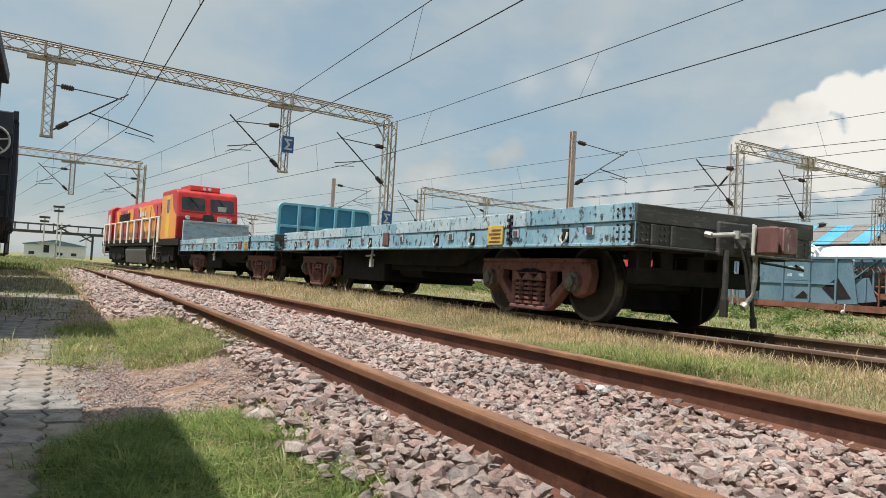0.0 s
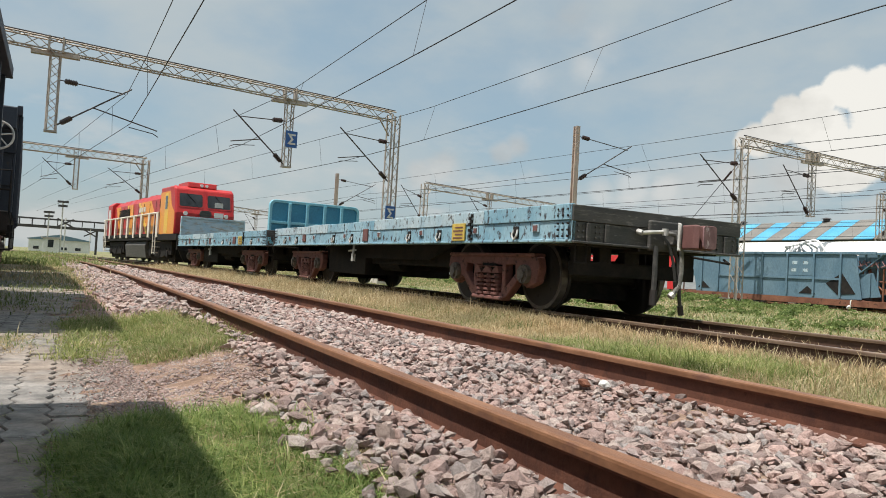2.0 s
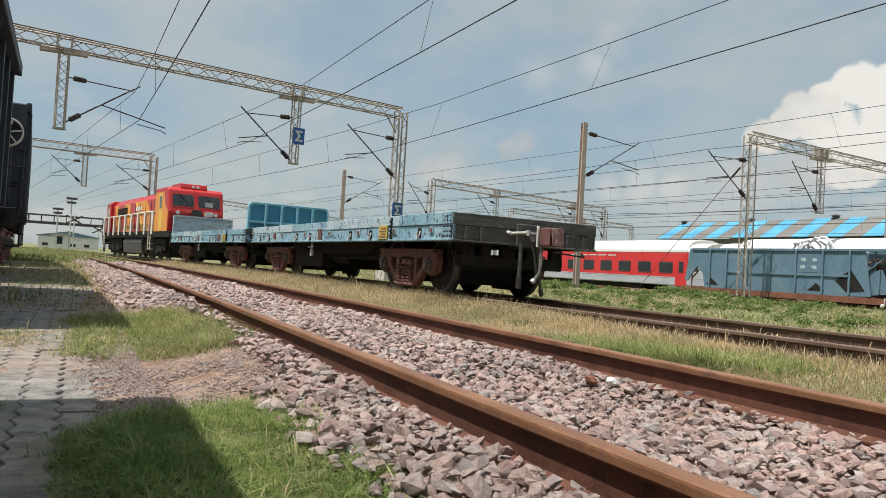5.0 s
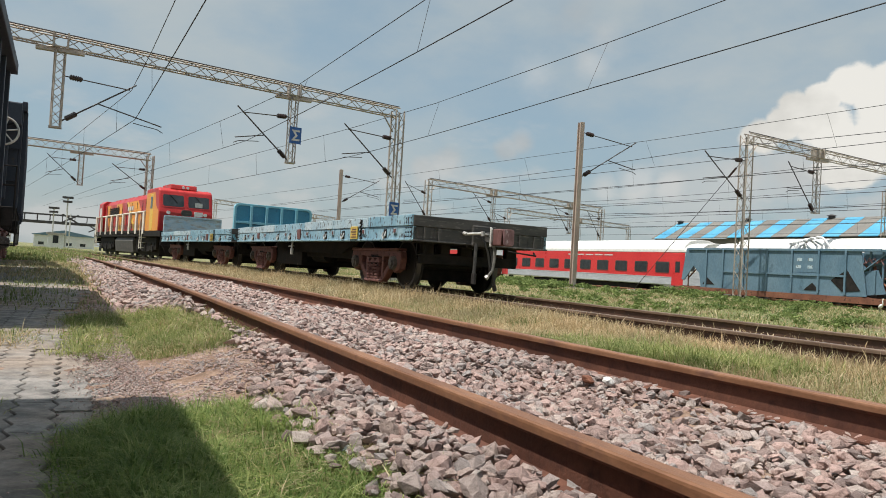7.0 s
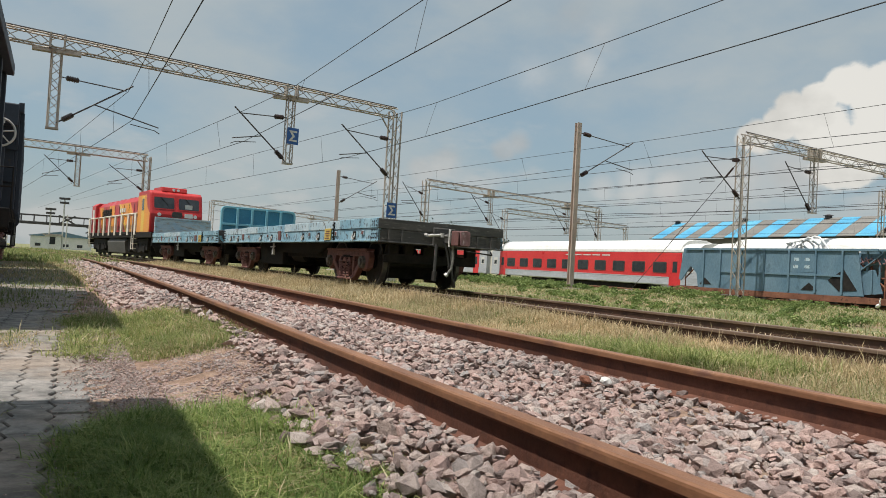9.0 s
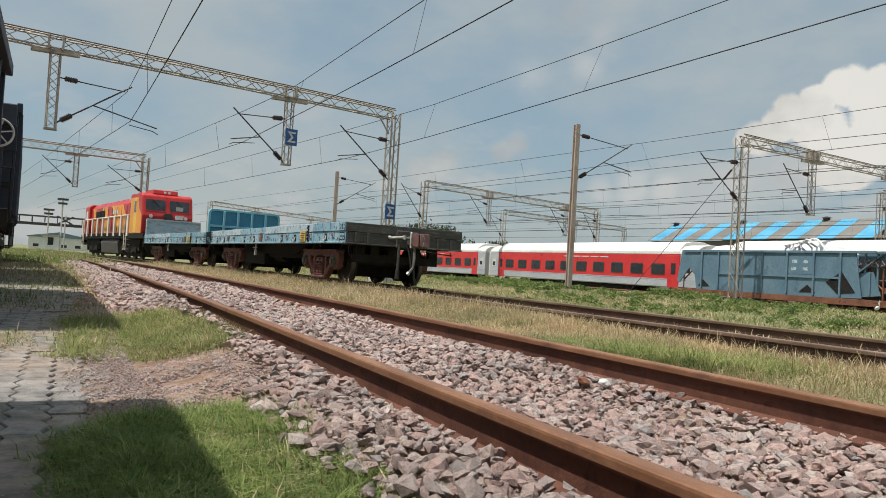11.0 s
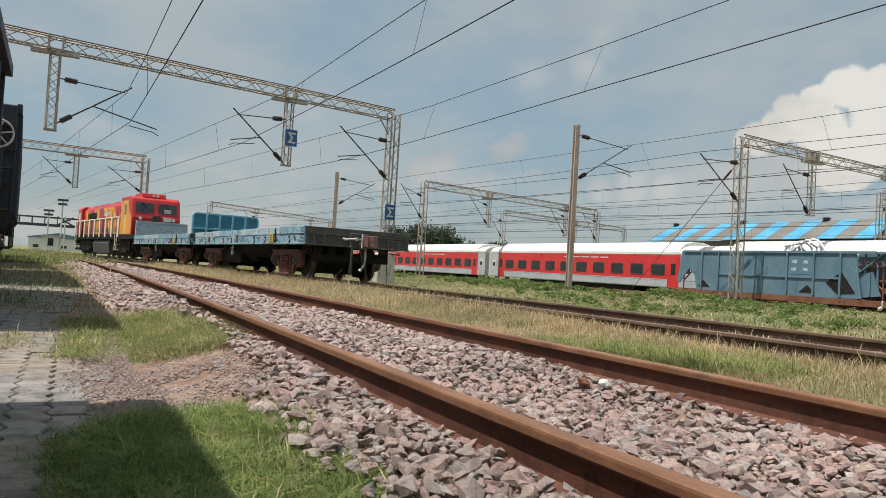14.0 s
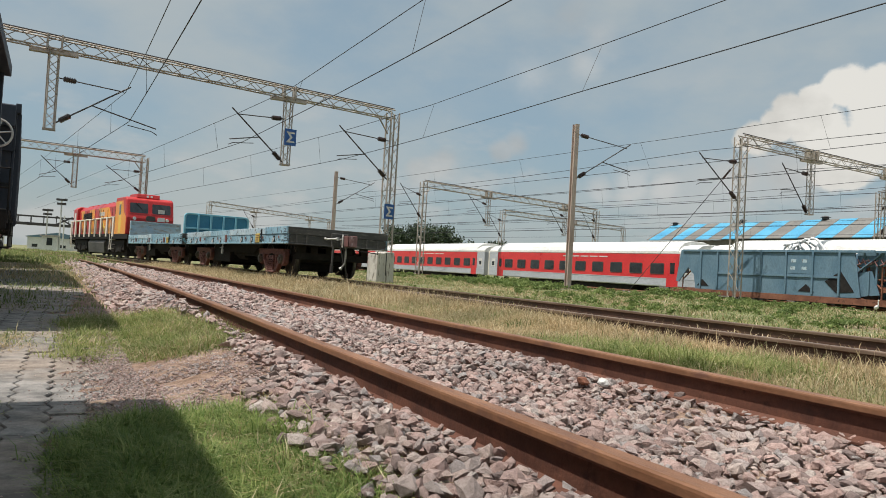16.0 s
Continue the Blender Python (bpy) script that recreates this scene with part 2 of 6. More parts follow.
M["rust"] = mat("rusty steel", (0.16, 0.06, 0.035), (0.28, 0.12, 0.07), 3, 0.85, 0.1, 0.4, (0.07, 0.03, 0.02), 0.55, 0.66, 6)
M["navy"] = mat("dark navy wagon paint", (0.018, 0.026, 0.042), (0.032, 0.042, 0.06), 2, 0.6, 0, 0.2, (0.05, 0.04, 0.035), 0.6, 0.7, 6)


def blade(name, c1, c2, c3, scale):
    """Thin leaves: each its own tone, patches at a larger scale, light shining through."""
    m, n, l, b = nodes_of(name)
    g = n.new("ShaderNodeNewGeometry")
    co = n.new("ShaderNodeTexCoord")
    col = ramp(n, l, g.outputs["Random Per Island"], [(0.0, c1), (0.6, c2), (1.0, c3)])
    col = mixed(n, l, 0.75, col, ramp(n, l, noise_tex(n, l, co.outputs["Object"], scale, 5, 0.7), [(0.36, (0.55, 0.62, 0.50)), (0.64, (1.22, 1.13, 1.02))]), "MULTIPLY")
    l.new(col, b.inputs["Base Color"])
    b.inputs["Roughness"].default_value = 0.65
    b.inputs["Specular IOR Level"].default_value = 0.25
    tr = n.new("ShaderNodeBsdfTranslucent")
    l.new(col, tr.inputs["Color"])
    mx = n.new("ShaderNodeMixShader")
    mx.inputs[0].default_value = 0.42
    l.new(b.outputs[0], mx.inputs[1])
    l.new(tr.outputs[0], mx.inputs[2])
    l.new(mx.outputs[0], n["Material Output"].inputs["Surface"])
    return m


M["leaf"] = blade("weed leaves", (0.11, 0.16, 0.05), (0.20, 0.27, 0.09), (0.31, 0.37, 0.16), 0.5)
M["grass_green"] = blade("green grass blades", (0.12, 0.17, 0.055), (0.225, 0.265, 0.105), (0.40, 0.37, 0.20), 0.5)
M["grass_lush"] = blade("lush green blades", (0.10, 0.17, 0.045), (0.24, 0.32, 0.10), (0.40, 0.43, 0.19), 5.0)
M["grass_mown"] = blade("light green grass blades", (0.15, 0.20, 0.06), (0.28, 0.32, 0.12), (0.44, 0.43, 0.22), 1.2)
M["grass_dry"] = blade("dry straw grass blades", (0.34, 0.255, 0.145), (0.52, 0.42, 0.27), (0.68, 0.59, 0.44), 0.6)
M["tree"] = mat("distant tree leaves", (0.03, 0.055, 0.022), (0.06, 0.095, 0.035), 1, 0.7, 0, 0, island=0.5)
M["bark"] = mat("tree bark", (0.10, 0.075, 0.05), (0.18, 0.14, 0.10), 6, 0.9, 0, 0.5)
M["shed_blue"] = mat("bright blue roof sheet", (0.06, 0.30, 0.50), (0.11, 0.40, 0.58), 0.4, 0.45, 0, 0.05)
M["shed_grey"] = mat("grey-brown roof sheet", (0.15, 0.14, 0.125), (0.21, 0.20, 0.18), 0.4, 0.7, 0, 0.1)
M["far_white"] = mat("whitewashed wall", (0.70, 0.71, 0.68), (0.80, 0.80, 0.78), 0.6, 0.8, 0, 0.1)
M["far_dark"] = mat("dark steel bridge", (0.05, 0.045, 0.045), (0.09, 0.08, 0.08), 1, 0.7, 0, 0.1)
M["feather"] = mat("white feathers", (0.78, 0.78, 0.76), (0.85, 0.85, 0.84), 12, 0.8, 0, 0.1)
M["sheeting"] = mat("milky plastic film", (0.74, 0.75, 0.74), (0.86, 0.86, 0.85), 5, 0.35, 0, 0.3)
M["beak"] = mat("yellow beak", (0.6, 0.38, 0.05), (0.7, 0.45, 0.07), 10, 0.5, 0, 0)


def stone_material():
    m, n, l, b = nodes_of("crushed pink-grey ballast stone")
    g = n.new("ShaderNodeNewGeometry")
    co = n.new("ShaderNodeTexCoord")
    col = ramp(n, l, g.outputs["Random Per Island"], [(0.0, (0.19, 0.15, 0.14)), (0.2, (0.37, 0.275, 0.25)), (0.45, (0.45, 0.33, 0.30)), (0.6, (0.33, 0.315, 0.31)), (0.8, (0.44, 0.35, 0.315)), (0.97, (0.45, 0.39, 0.36)), (1.0, (0.49, 0.45, 0.42))])
    big = noise_tex(n, l, co.outputs["Object"], 0.8, 4)
    col = mixed(n, l, 0.5, col, ramp(n, l, big, [(0.4, (0.62, 0.56, 0.54)), (0.65, (1.05, 0.98, 0.95))]), "MULTIPLY")
    oil = noise_tex(n, l, co.outputs["Object"], 0.55, 3)
    col = mixed(n, l, ramp(n, l, oil, [(0.54, (0, 0, 0)), (0.68, (0.7, 0.7, 0.7))]), col, mixed(n, l, 1.0, col, (0.70, 0.75, 0.76), "MULTIPLY"))
    fine = noise_tex(n, l, co.outputs["Object"], 48, 7, 0.75)
    col = mixed(n, l, 0.8, col, ramp(n, l, fine, [(0.32, (0.55, 0.53, 0.52)), (0.48, (1.08, 1.06, 1.04)), (0.66, (1.36, 1.34, 1.32))]), "MULTIPLY")
    l.new(col, b.inputs["Base Color"])
    b.inputs["Roughness"].default_value = 0.9
    bp = n.new("ShaderNodeBump")
    bp.inputs["Strength"].default_value, bp.inputs["Distance"].default_value = 1.0, 0.016
    l.new(fine, bp.inputs["Height"])
    l.new(bp.outputs[0], b.inputs["Normal"])
    return m


M["stone"] = stone_material()


def ground_material():
    """Soil, fine gravel and thin turf, mixed by noise at two scales; dark gravel bed along the near track."""
    m, n, l, b = nodes_of("soil, gravel and thin turf")
    co = n.new("ShaderNodeTexCoord")
    v = co.outputs["Object"]
    a, c, d = noise_tex(n, l, v, 0.35, 6), noise_tex(n, l, v, 2.6, 6), noise_tex(n, l, v, 45, 6, 0.7)
    soil = ramp(n, l, c, [(0.3, (0.23, 0.145, 0.10)), (0.5, (0.34, 0.235, 0.175)), (0.7, (0.45, 0.34, 0.265))])
    clods = noise_tex(n, l, v, 14, 6, 0.72)
    soil = mixed(n, l, 0.8, soil, ramp(n, l, clods, [(0.36, (0.48, 0.42, 0.38)), (0.5, (0.95, 0.90, 0.86)), (0.66, (1.18, 1.14, 1.10))]), "MULTIPLY")
    turf = ramp(n, l, c, [(0.3, (0.10, 0.14, 0.045)), (0.55, (0.19, 0.21, 0.08)), (0.8, (0.35, 0.31, 0.17))])
    sep = n.new("ShaderNodeSeparateXYZ")
    l.new(v, sep.inputs[0])
    side = n.new("ShaderNodeMapRange")
    side.inputs["From Min"].default_value, side.inputs["From Max"].default_value = 3.2, 4.2
    l.new(sep.outputs["X"], side.inputs["Value"])
    left = n.new("ShaderNodeMapRange")
    left.inputs["From Min"].default_value, left.inputs["From Max"].default_value = 16.0, 30.0
    l.new(sep.outputs["Y"], left.inputs["Value"])
    add = n.new("ShaderNodeMath")
    add.operation = "MAXIMUM"
    l.new(side.outputs[0], add.inputs[0])
    l.new(left.outputs[0], add.inputs[1])
    spots = ramp(n, l, a, [(0.36, (0.2, 0.2, 0.2)), (0.52, (1, 1, 1))])
    k = mixed(n, l, 1.0, add.outputs[0], spots, "MULTIPLY")
    col = mixed(n, l, k, soil, turf)
    col = mixed(n, l, 0.6, col, ramp(n, l, d, [(0.3, (0.4, 0.38, 0.36)), (0.7, (1.1, 1.08, 1.05))]), "MULTIPLY")
    l.new(col, b.inputs["Base Color"])
    b.inputs["Roughness"].default_value = 0.95
    bp = n.new("ShaderNodeBump")
    bp.inputs["Strength"].default_value, bp.inputs["Distance"].default_value = 1.0, 0.035
    l.new(mixed(n, l, 0.5, d, clods), bp.inputs["Height"])
    l.new(bp.outputs[0], b.inputs["Normal"])
    return m


M["ground"] = ground_material()


def paver_material():
    """Grey concrete blocks under patchy dust and reddish soil, in yard space so that the drifts run on from block to block."""
    m, n, l, b = nodes_of("dusty grey paving block")
    geo = n.new("ShaderNodeNewGeometry")
    info = n.new("ShaderNodeObjectInfo")
    v = geo.outputs["Position"]
    mid, fine, big = noise_tex(n, l, v, 7.0, 5), noise_tex(n, l, v, 55, 5, 0.7), noise_tex(n, l, v, 1.3, 5)
    col = ramp(n, l, mid, [(0.36, (0.145, 0.138, 0.13)), (0.5, (0.25, 0.235, 0.22)), (0.64, (0.345, 0.32, 0.295))])
    col = mixed(n, l, 1.0, col, ramp(n, l, info.outputs["Random"], [(0.0, (0.86, 0.86, 0.86)), (1.0, (1, 1, 1))]), "MULTIPLY")
    drift = ramp(n, l, big, [(0.40, (0, 0, 0)), (0.60, (0.7, 0.7, 0.7))])
    col = mixed(n, l, drift, col, ramp(n, l, mid, [(0.35, (0.22, 0.165, 0.125)), (0.65, (0.36, 0.285, 0.225))]))
    col = mixed(n, l, 0.45, col, ramp(n, l, fine, [(0.3, (0.42, 0.41, 0.40)), (0.7, (1.08, 1.06, 1.04))]), "MULTIPLY")
    l.new(col, b.inputs["Base Color"])
    b.inputs["Roughness"].default_value = 0.93
    bp = n.new("ShaderNodeBump")
    bp.inputs["Strength"].default_value, bp.inputs["Distance"].default_value = 0.9, 0.008
    l.new(fine, bp.inputs["Height"])
    l.new(bp.outputs[0], b.inputs["Normal"])
    return m


M["paver"] = paver_material()


# ---- mesh helpers
def part(name, bm, material, parent=None, label="", bevel=0.0, smooth=False):
    me = bpy.data.meshes.new(name)
    bmesh.ops.recalc_face_normals(bm, faces=bm.faces)
    bm.to_mesh(me)
    bm.free()
    for mm in (material if isinstance(material, (list, tuple)) else [material]):
        me.materials.append(mm)
    if smooth:
        for f in me.polygons:
            f.use_smooth = True
    ob = new(name, me)
    if parent is not None:
        ob.parent = parent
    if label:
        ob["label"] = label
    if bevel:
        b = ob.modifiers.new("bevel", "BEVEL")
        b.width, b.segments, b.limit_method, b.angle_limit = bevel, 2, "ANGLE", radians(40)
    return ob


def thing(name, m=None, label="", category="", group="", kind=""):
    ob = new(name)
    ob.empty_display_size = 0.2
    if m is not None:
        ob.matrix_basis = m
    return tagged(ob, label, category, group, kind)


def box(bm, x0, x1, y0, y1, z0, z1, mi=0, m=None):
    vs = [Vector((x, y, z)) for z in (z0, z1) for y in (y0, y1) for x in (x0, x1)]
    if m is not None:
        vs = [m @ v for v in vs]
    v = [bm.verts.new(p) for p in vs]
    for q in ((0, 1, 3, 2), (4, 6, 7, 5), (0, 4, 5, 1), (2, 3, 7, 6), (0, 2, 6, 4), (1, 5, 7, 3)):
        bm.faces.new([v[i] for i in q]).material_index = mi
    return bm


def cyl(bm, a, b, r, seg=10, r2=None, mi=0):
    a, b = Vector(a), Vector(b)
    d = (b - a).normalized()
    u = d.orthogonal().normalized()
    w = d.cross(u)
    r2 = r if r2 is None else r2
    ring = []
    for p, q in ((a, r), (b, r2)):
        ring.append([bm.verts.new(p + (u * math.cos(t) + w * math.sin(t)) * q) for t in [2 * math.pi * i / seg + math.pi / seg for i in range(seg)]])
    for i in range(seg):
        j = (i + 1) % seg
        bm.faces.new((ring[0][i], ring[0][j], ring[1][j], ring[1][i])).material_index = mi
    bm.faces.new(ring[0][::-1]).material_index = mi
    bm.faces.new(ring[1]).material_index = mi
    return bm


def tube(bm, pts, r, seg=8, mi=0):
    """A round bar along a polyline, with mitred joints."""
    pts = [Vector(p) for p in pts]
    rings = []
    ref = None
    for i, p in enumerate(pts):
        d = ((pts[min(i + 1, len(pts) - 1)] - p).normalized() + (p - pts[max(i - 1, 0)]).normalized()).normalized()
        if ref is None:
            ref = d.orthogonal().normalized()
        u = (ref - d * ref.dot(d)).normalized()
        ref = u
        w = d.cross(u)
        rings.append([bm.verts.new(p + (u * math.cos(2 * math.pi * k / seg) + w * math.sin(2 * math.pi * k / seg)) * r) for k in range(seg)])
    for a, b in zip(rings, rings[1:]):
        for k in range(seg):
            j = (k + 1) % seg
            bm.faces.new((a[k], a[j], b[j], b[k])).material_index = mi
    bm.faces.new(rings[0][::-1]).material_index = mi
    bm.faces.new(rings[-1]).material_index = mi
    return bm


def slab(bm, outline, a, b, to=lambda u, v, w: (w, u, v), mi=0, holes=()):
    """A flat outline (u, v) with thickness from w = a to w = b; holes are outlines cut right through."""
    loops = [outline, *holes]
    ends = []
    for w in (a, b):
        edges = []
        for lp in loops:
            vs = [bm.verts.new(to(u, v, w)) for u, v in lp]
            edges.append([bm.edges.new((vs[i], vs[(i + 1) % len(vs)])) for i in range(len(vs))])
        res = bmesh.ops.triangle_fill(bm, edges=[e for es in edges for e in es], use_beauty=True)
        for f in res["geom"]:
            if isinstance(f, bmesh.types.BMFace):
                f.material_index = mi
        ends.append(edges)
    for ea, eb in zip(*ends):
        for p, q in zip(ea, eb):
            try:
                bm.faces.new((p.verts[0], p.verts[1], q.verts[1], q.verts[0])).material_index = mi
            except ValueError:
                pass
    return bm


def rounded(u0, u1, v0, v1, r, k=4):
    pts = []
    for cu, cv, s in ((u1 - r, v0 + r, -90), (u1 - r, v1 - r, 0), (u0 + r, v1 - r, 90), (u0 + r, v0 + r, 180)):
        for i in range(k + 1):
            t = radians(s + 90 * i / k)
            pts.append((cu + r * math.cos(t), cv + r * math.sin(t)))
    return pts


def soup(name, verts, faces, material, kind="stuff", label="", category="", parent=None):
    """One mesh from arrays: verts (n, 3), faces (m, 3)."""
    me = bpy.data.meshes.new(name)
    verts, faces = np.asarray(verts, np.float32), np.asarray(faces, np.int32)
    k = faces.shape[1]
    me.vertices.add(len(verts))
    me.vertices.foreach_set("co", verts.ravel())
    me.loops.add(faces.size)
    me.loops.foreach_set("vertex_index", faces.ravel())
    me.polygons.add(len(faces))
    me.polygons.foreach_set("loop_start", np.arange(0, faces.size, k, dtype=np.int32))
    me.polygons.foreach_set("use_smooth", np.zeros(len(faces), dtype=bool))
    me.update(calc_edges=True)
    me.materials.append(material)
    ob = new(name, me)
    if parent is not None:
        ob.parent = parent
    return tagged(ob, label, category, "", kind)


# ---- the plan: rails run along +y, rail heads at z = 0
GAUGE = 1.676
NEAR_X, NEAR_BEND, NEAR_R = 2.251, 5.0, 560.0
TRAIN_X, TRAIN_BEND, TRAIN_R = 6.981, 7.65, 344.6


def along(x, bend, radius, s):
    """Place and heading (radians to the left) at s metres along a track that bends left past a point."""
    if s <= bend:
        return Vector((x, s, 0)), 0.0
    a = (s - bend) / radius
    return Vector((x - radius * (1 - math.cos(a)), bend + radius * math.sin(a), 0)), a


def near_shift(y):
    return NEAR_R - np.sqrt(np.maximum(NEAR_R ** 2 - np.maximum(y - NEAR_BEND, 0) ** 2, 1))


def train_shift(y):
    return TRAIN_R - np.sqrt(np.maximum(TRAIN_R ** 2 - np.maximum(y - TRAIN_BEND, 0) ** 2, 1))


def ground_height(x, y):
    """Level yard with a ballast bank under each track and gentle unevenness."""
    x, y = np.asarray(x, float), np.asarray(y, float)
    u = x - (NEAR_X - near_shift(np.clip(y, -50, 90)))
    w = x - (TRAIN_X - train_shift(np.clip(y, -50, 90)))
    z = -0.27 + 0.02 * np.sin(x * 1.3 + 0.7 * y) + 0.015 * np.sin(0.9 * y - 2.1 * x)
    near = np.clip((1.75 - np.abs(u)) / 0.55, 0, 1)
    z = z + near * near * (3 - 2 * near) * 0.075
    bank = np.clip((2.2 - np.abs(w)) / 1.0, 0, 1)
    z = z + bank * bank * (3 - 2 * bank) * 0.09
    mid = np.clip((u - 1.2) / 0.8, 0, 1) * np.clip((-w - 1.0) / 0.8, 0, 1)
    z = z + mid * 0.03
    far = np.clip((x - 12) / 10, 0, 1) * np.clip((27.0 - x) / 2.5, 0, 1)
    low = np.clip((x - 27.5) / 3.5, 0, 1)
    lower = np.clip((x - 32.2) / 1.6, 0, 1)
    paved = np.clip((0.22 - x) / 0.15, 0, 1) * np.clip((x + 1.4) / 0.2, 0, 1) * ((y > -8.0) & (y < 27))
    z = z * (1 - paved) + paved * -0.283
    return z + far * 0.10 - low * 0.15 - lower * 0.5


def make_ground():
    xs = np.concatenate([-np.geomspace(3000, 6, 26), np.arange(-5, 12, 0.14), np.geomspace(12, 3000, 34)])
    ys = np.concatenate([-np.geomspace(1500, 3, 18), np.arange(-2.5, 16, 0.14), np.geomspace(16, 4000, 46)])
    gx, gy = np.meshgrid(xs, ys)
    rng = np.random.RandomState(4)
    gz = ground_height(gx, gy) + rng.normal(0, 0.008, gx.shape) * (np.abs(gx) < 14)
    n, m = gx.shape
    i = np.arange(n * m).reshape(n, m)
    quads = np.stack([i[:-1, :-1], i[:-1, 1:], i[1:, 1:], i[1:, :-1]], -1).reshape(-1, 4)
    ob = soup("ground", np.stack([gx, gy, gz], -1).reshape(-1, 3), quads, M["ground"], "structure", "bare soil and thin turf of a railway yard", "ground")
    return ob


make_ground()

RAIL = [(-0.027, 0.0), (0.027, 0.0), (0.034, -0.006), (0.036, -0.014), (0.036, -0.035), (0.010, -0.052), (0.009, -0.145), (0.075, -0.162), (0.075, -0.172), (-0.075, -0.172), (-0.075, -0.162), (-0.009, -0.145), (-0.010, -0.052), (-0.036, -0.035), (-0.036, -0.014), (-0.034, -0.006)]


def make_track(x, bend, radius, s0, s1, label, z=0.0, head="rail_top", web="rust_rail"):
    track = thing("railway_track", None, label, "railway track", "tracks of the yard", "structure")
    for side in (-1, 1):
        bm = bmesh.new()
        rings = []
        s = s0
        while s <= s1 + 1e-6:
            p, a = along(x, bend, radius, s)
            r = Vector((math.cos(a), math.sin(a), 0))
            c = p + r * side * (GAUGE / 2 + 0.036)
            rings.append([bm.verts.new(c + r * u + Vector((0, 0, v + z))) for u, v in RAIL])
            s += 2.0
        for p, q in zip(rings, rings[1:]):
            n = len(RAIL)
            for k in range(n):
                j = (k + 1) % n
                f = bm.faces.new((p[k], p[j], q[j], q[k]))
                # left head side also takes the paler head tone, as if sunlit; right stays dark
                f.material_index = 1 if k in (0, 1, 2, n - 1, n - 2, n - 3) else 0
        part("rail", bm, [M[web], M[head]], track)
    return track


make_track(NEAR_X, NEAR_BEND, NEAR_R, -12, 130, "brown rusty rails on pink-grey ballast")
make_track(TRAIN_X, TRAIN_BEND, TRAIN_R, -12, 160, "dark brown rails sunk in grass under the flat wagons", 0.0, "rail_used", "rail_dark")


# ---- rolling stock of the moving train; each vehicle lies along +y from its near bogie, rail head at z = 0
def wheelset(parent, y, r=0.5, name="wheelset"):
    bm = bmesh.new()
    cyl(bm, (-1.12, 0, 0), (1.12, 0, 0), 0.085, 12)
    for s in (-1, 1):
        x = s * (GAUGE / 2)
        cyl(bm, (x - s * 0.035, 0, 0), (x, 0, 0), r + 0.028, 32)
        cyl(bm, (x, 0, 0), (x + s * 0.10, 0, 0), r, 32, r - 0.006, mi=1)
        cyl(bm, (x + s * 0.10, 0, 0), (x + s * 0.106, 0, 0), r - 0.06, 32)
        cyl(bm, (x + s * 0.10, 0, 0), (x + s * 0.15, 0, 0), 0.14, 16)
        cyl(bm, (x - s * 0.04, 0, 0), (x - s * 0.09, 0, 0), 0.14, 16)
        for k in range(6):
            t = k * math.pi / 3
            c = Vector((x + s * 0.107, 0.30 * math.cos(t), 0.30 * math.sin(t)))
            cyl(bm, c, c + Vector((s * 0.006, 0, 0)), 0.035, 8)
    ob = part(name, bm, [M["wheel_steel"], M["tread"]], parent, "dark steel wheels on one axle")
    ob.matrix_basis = pose(0, y, r)
    return ob


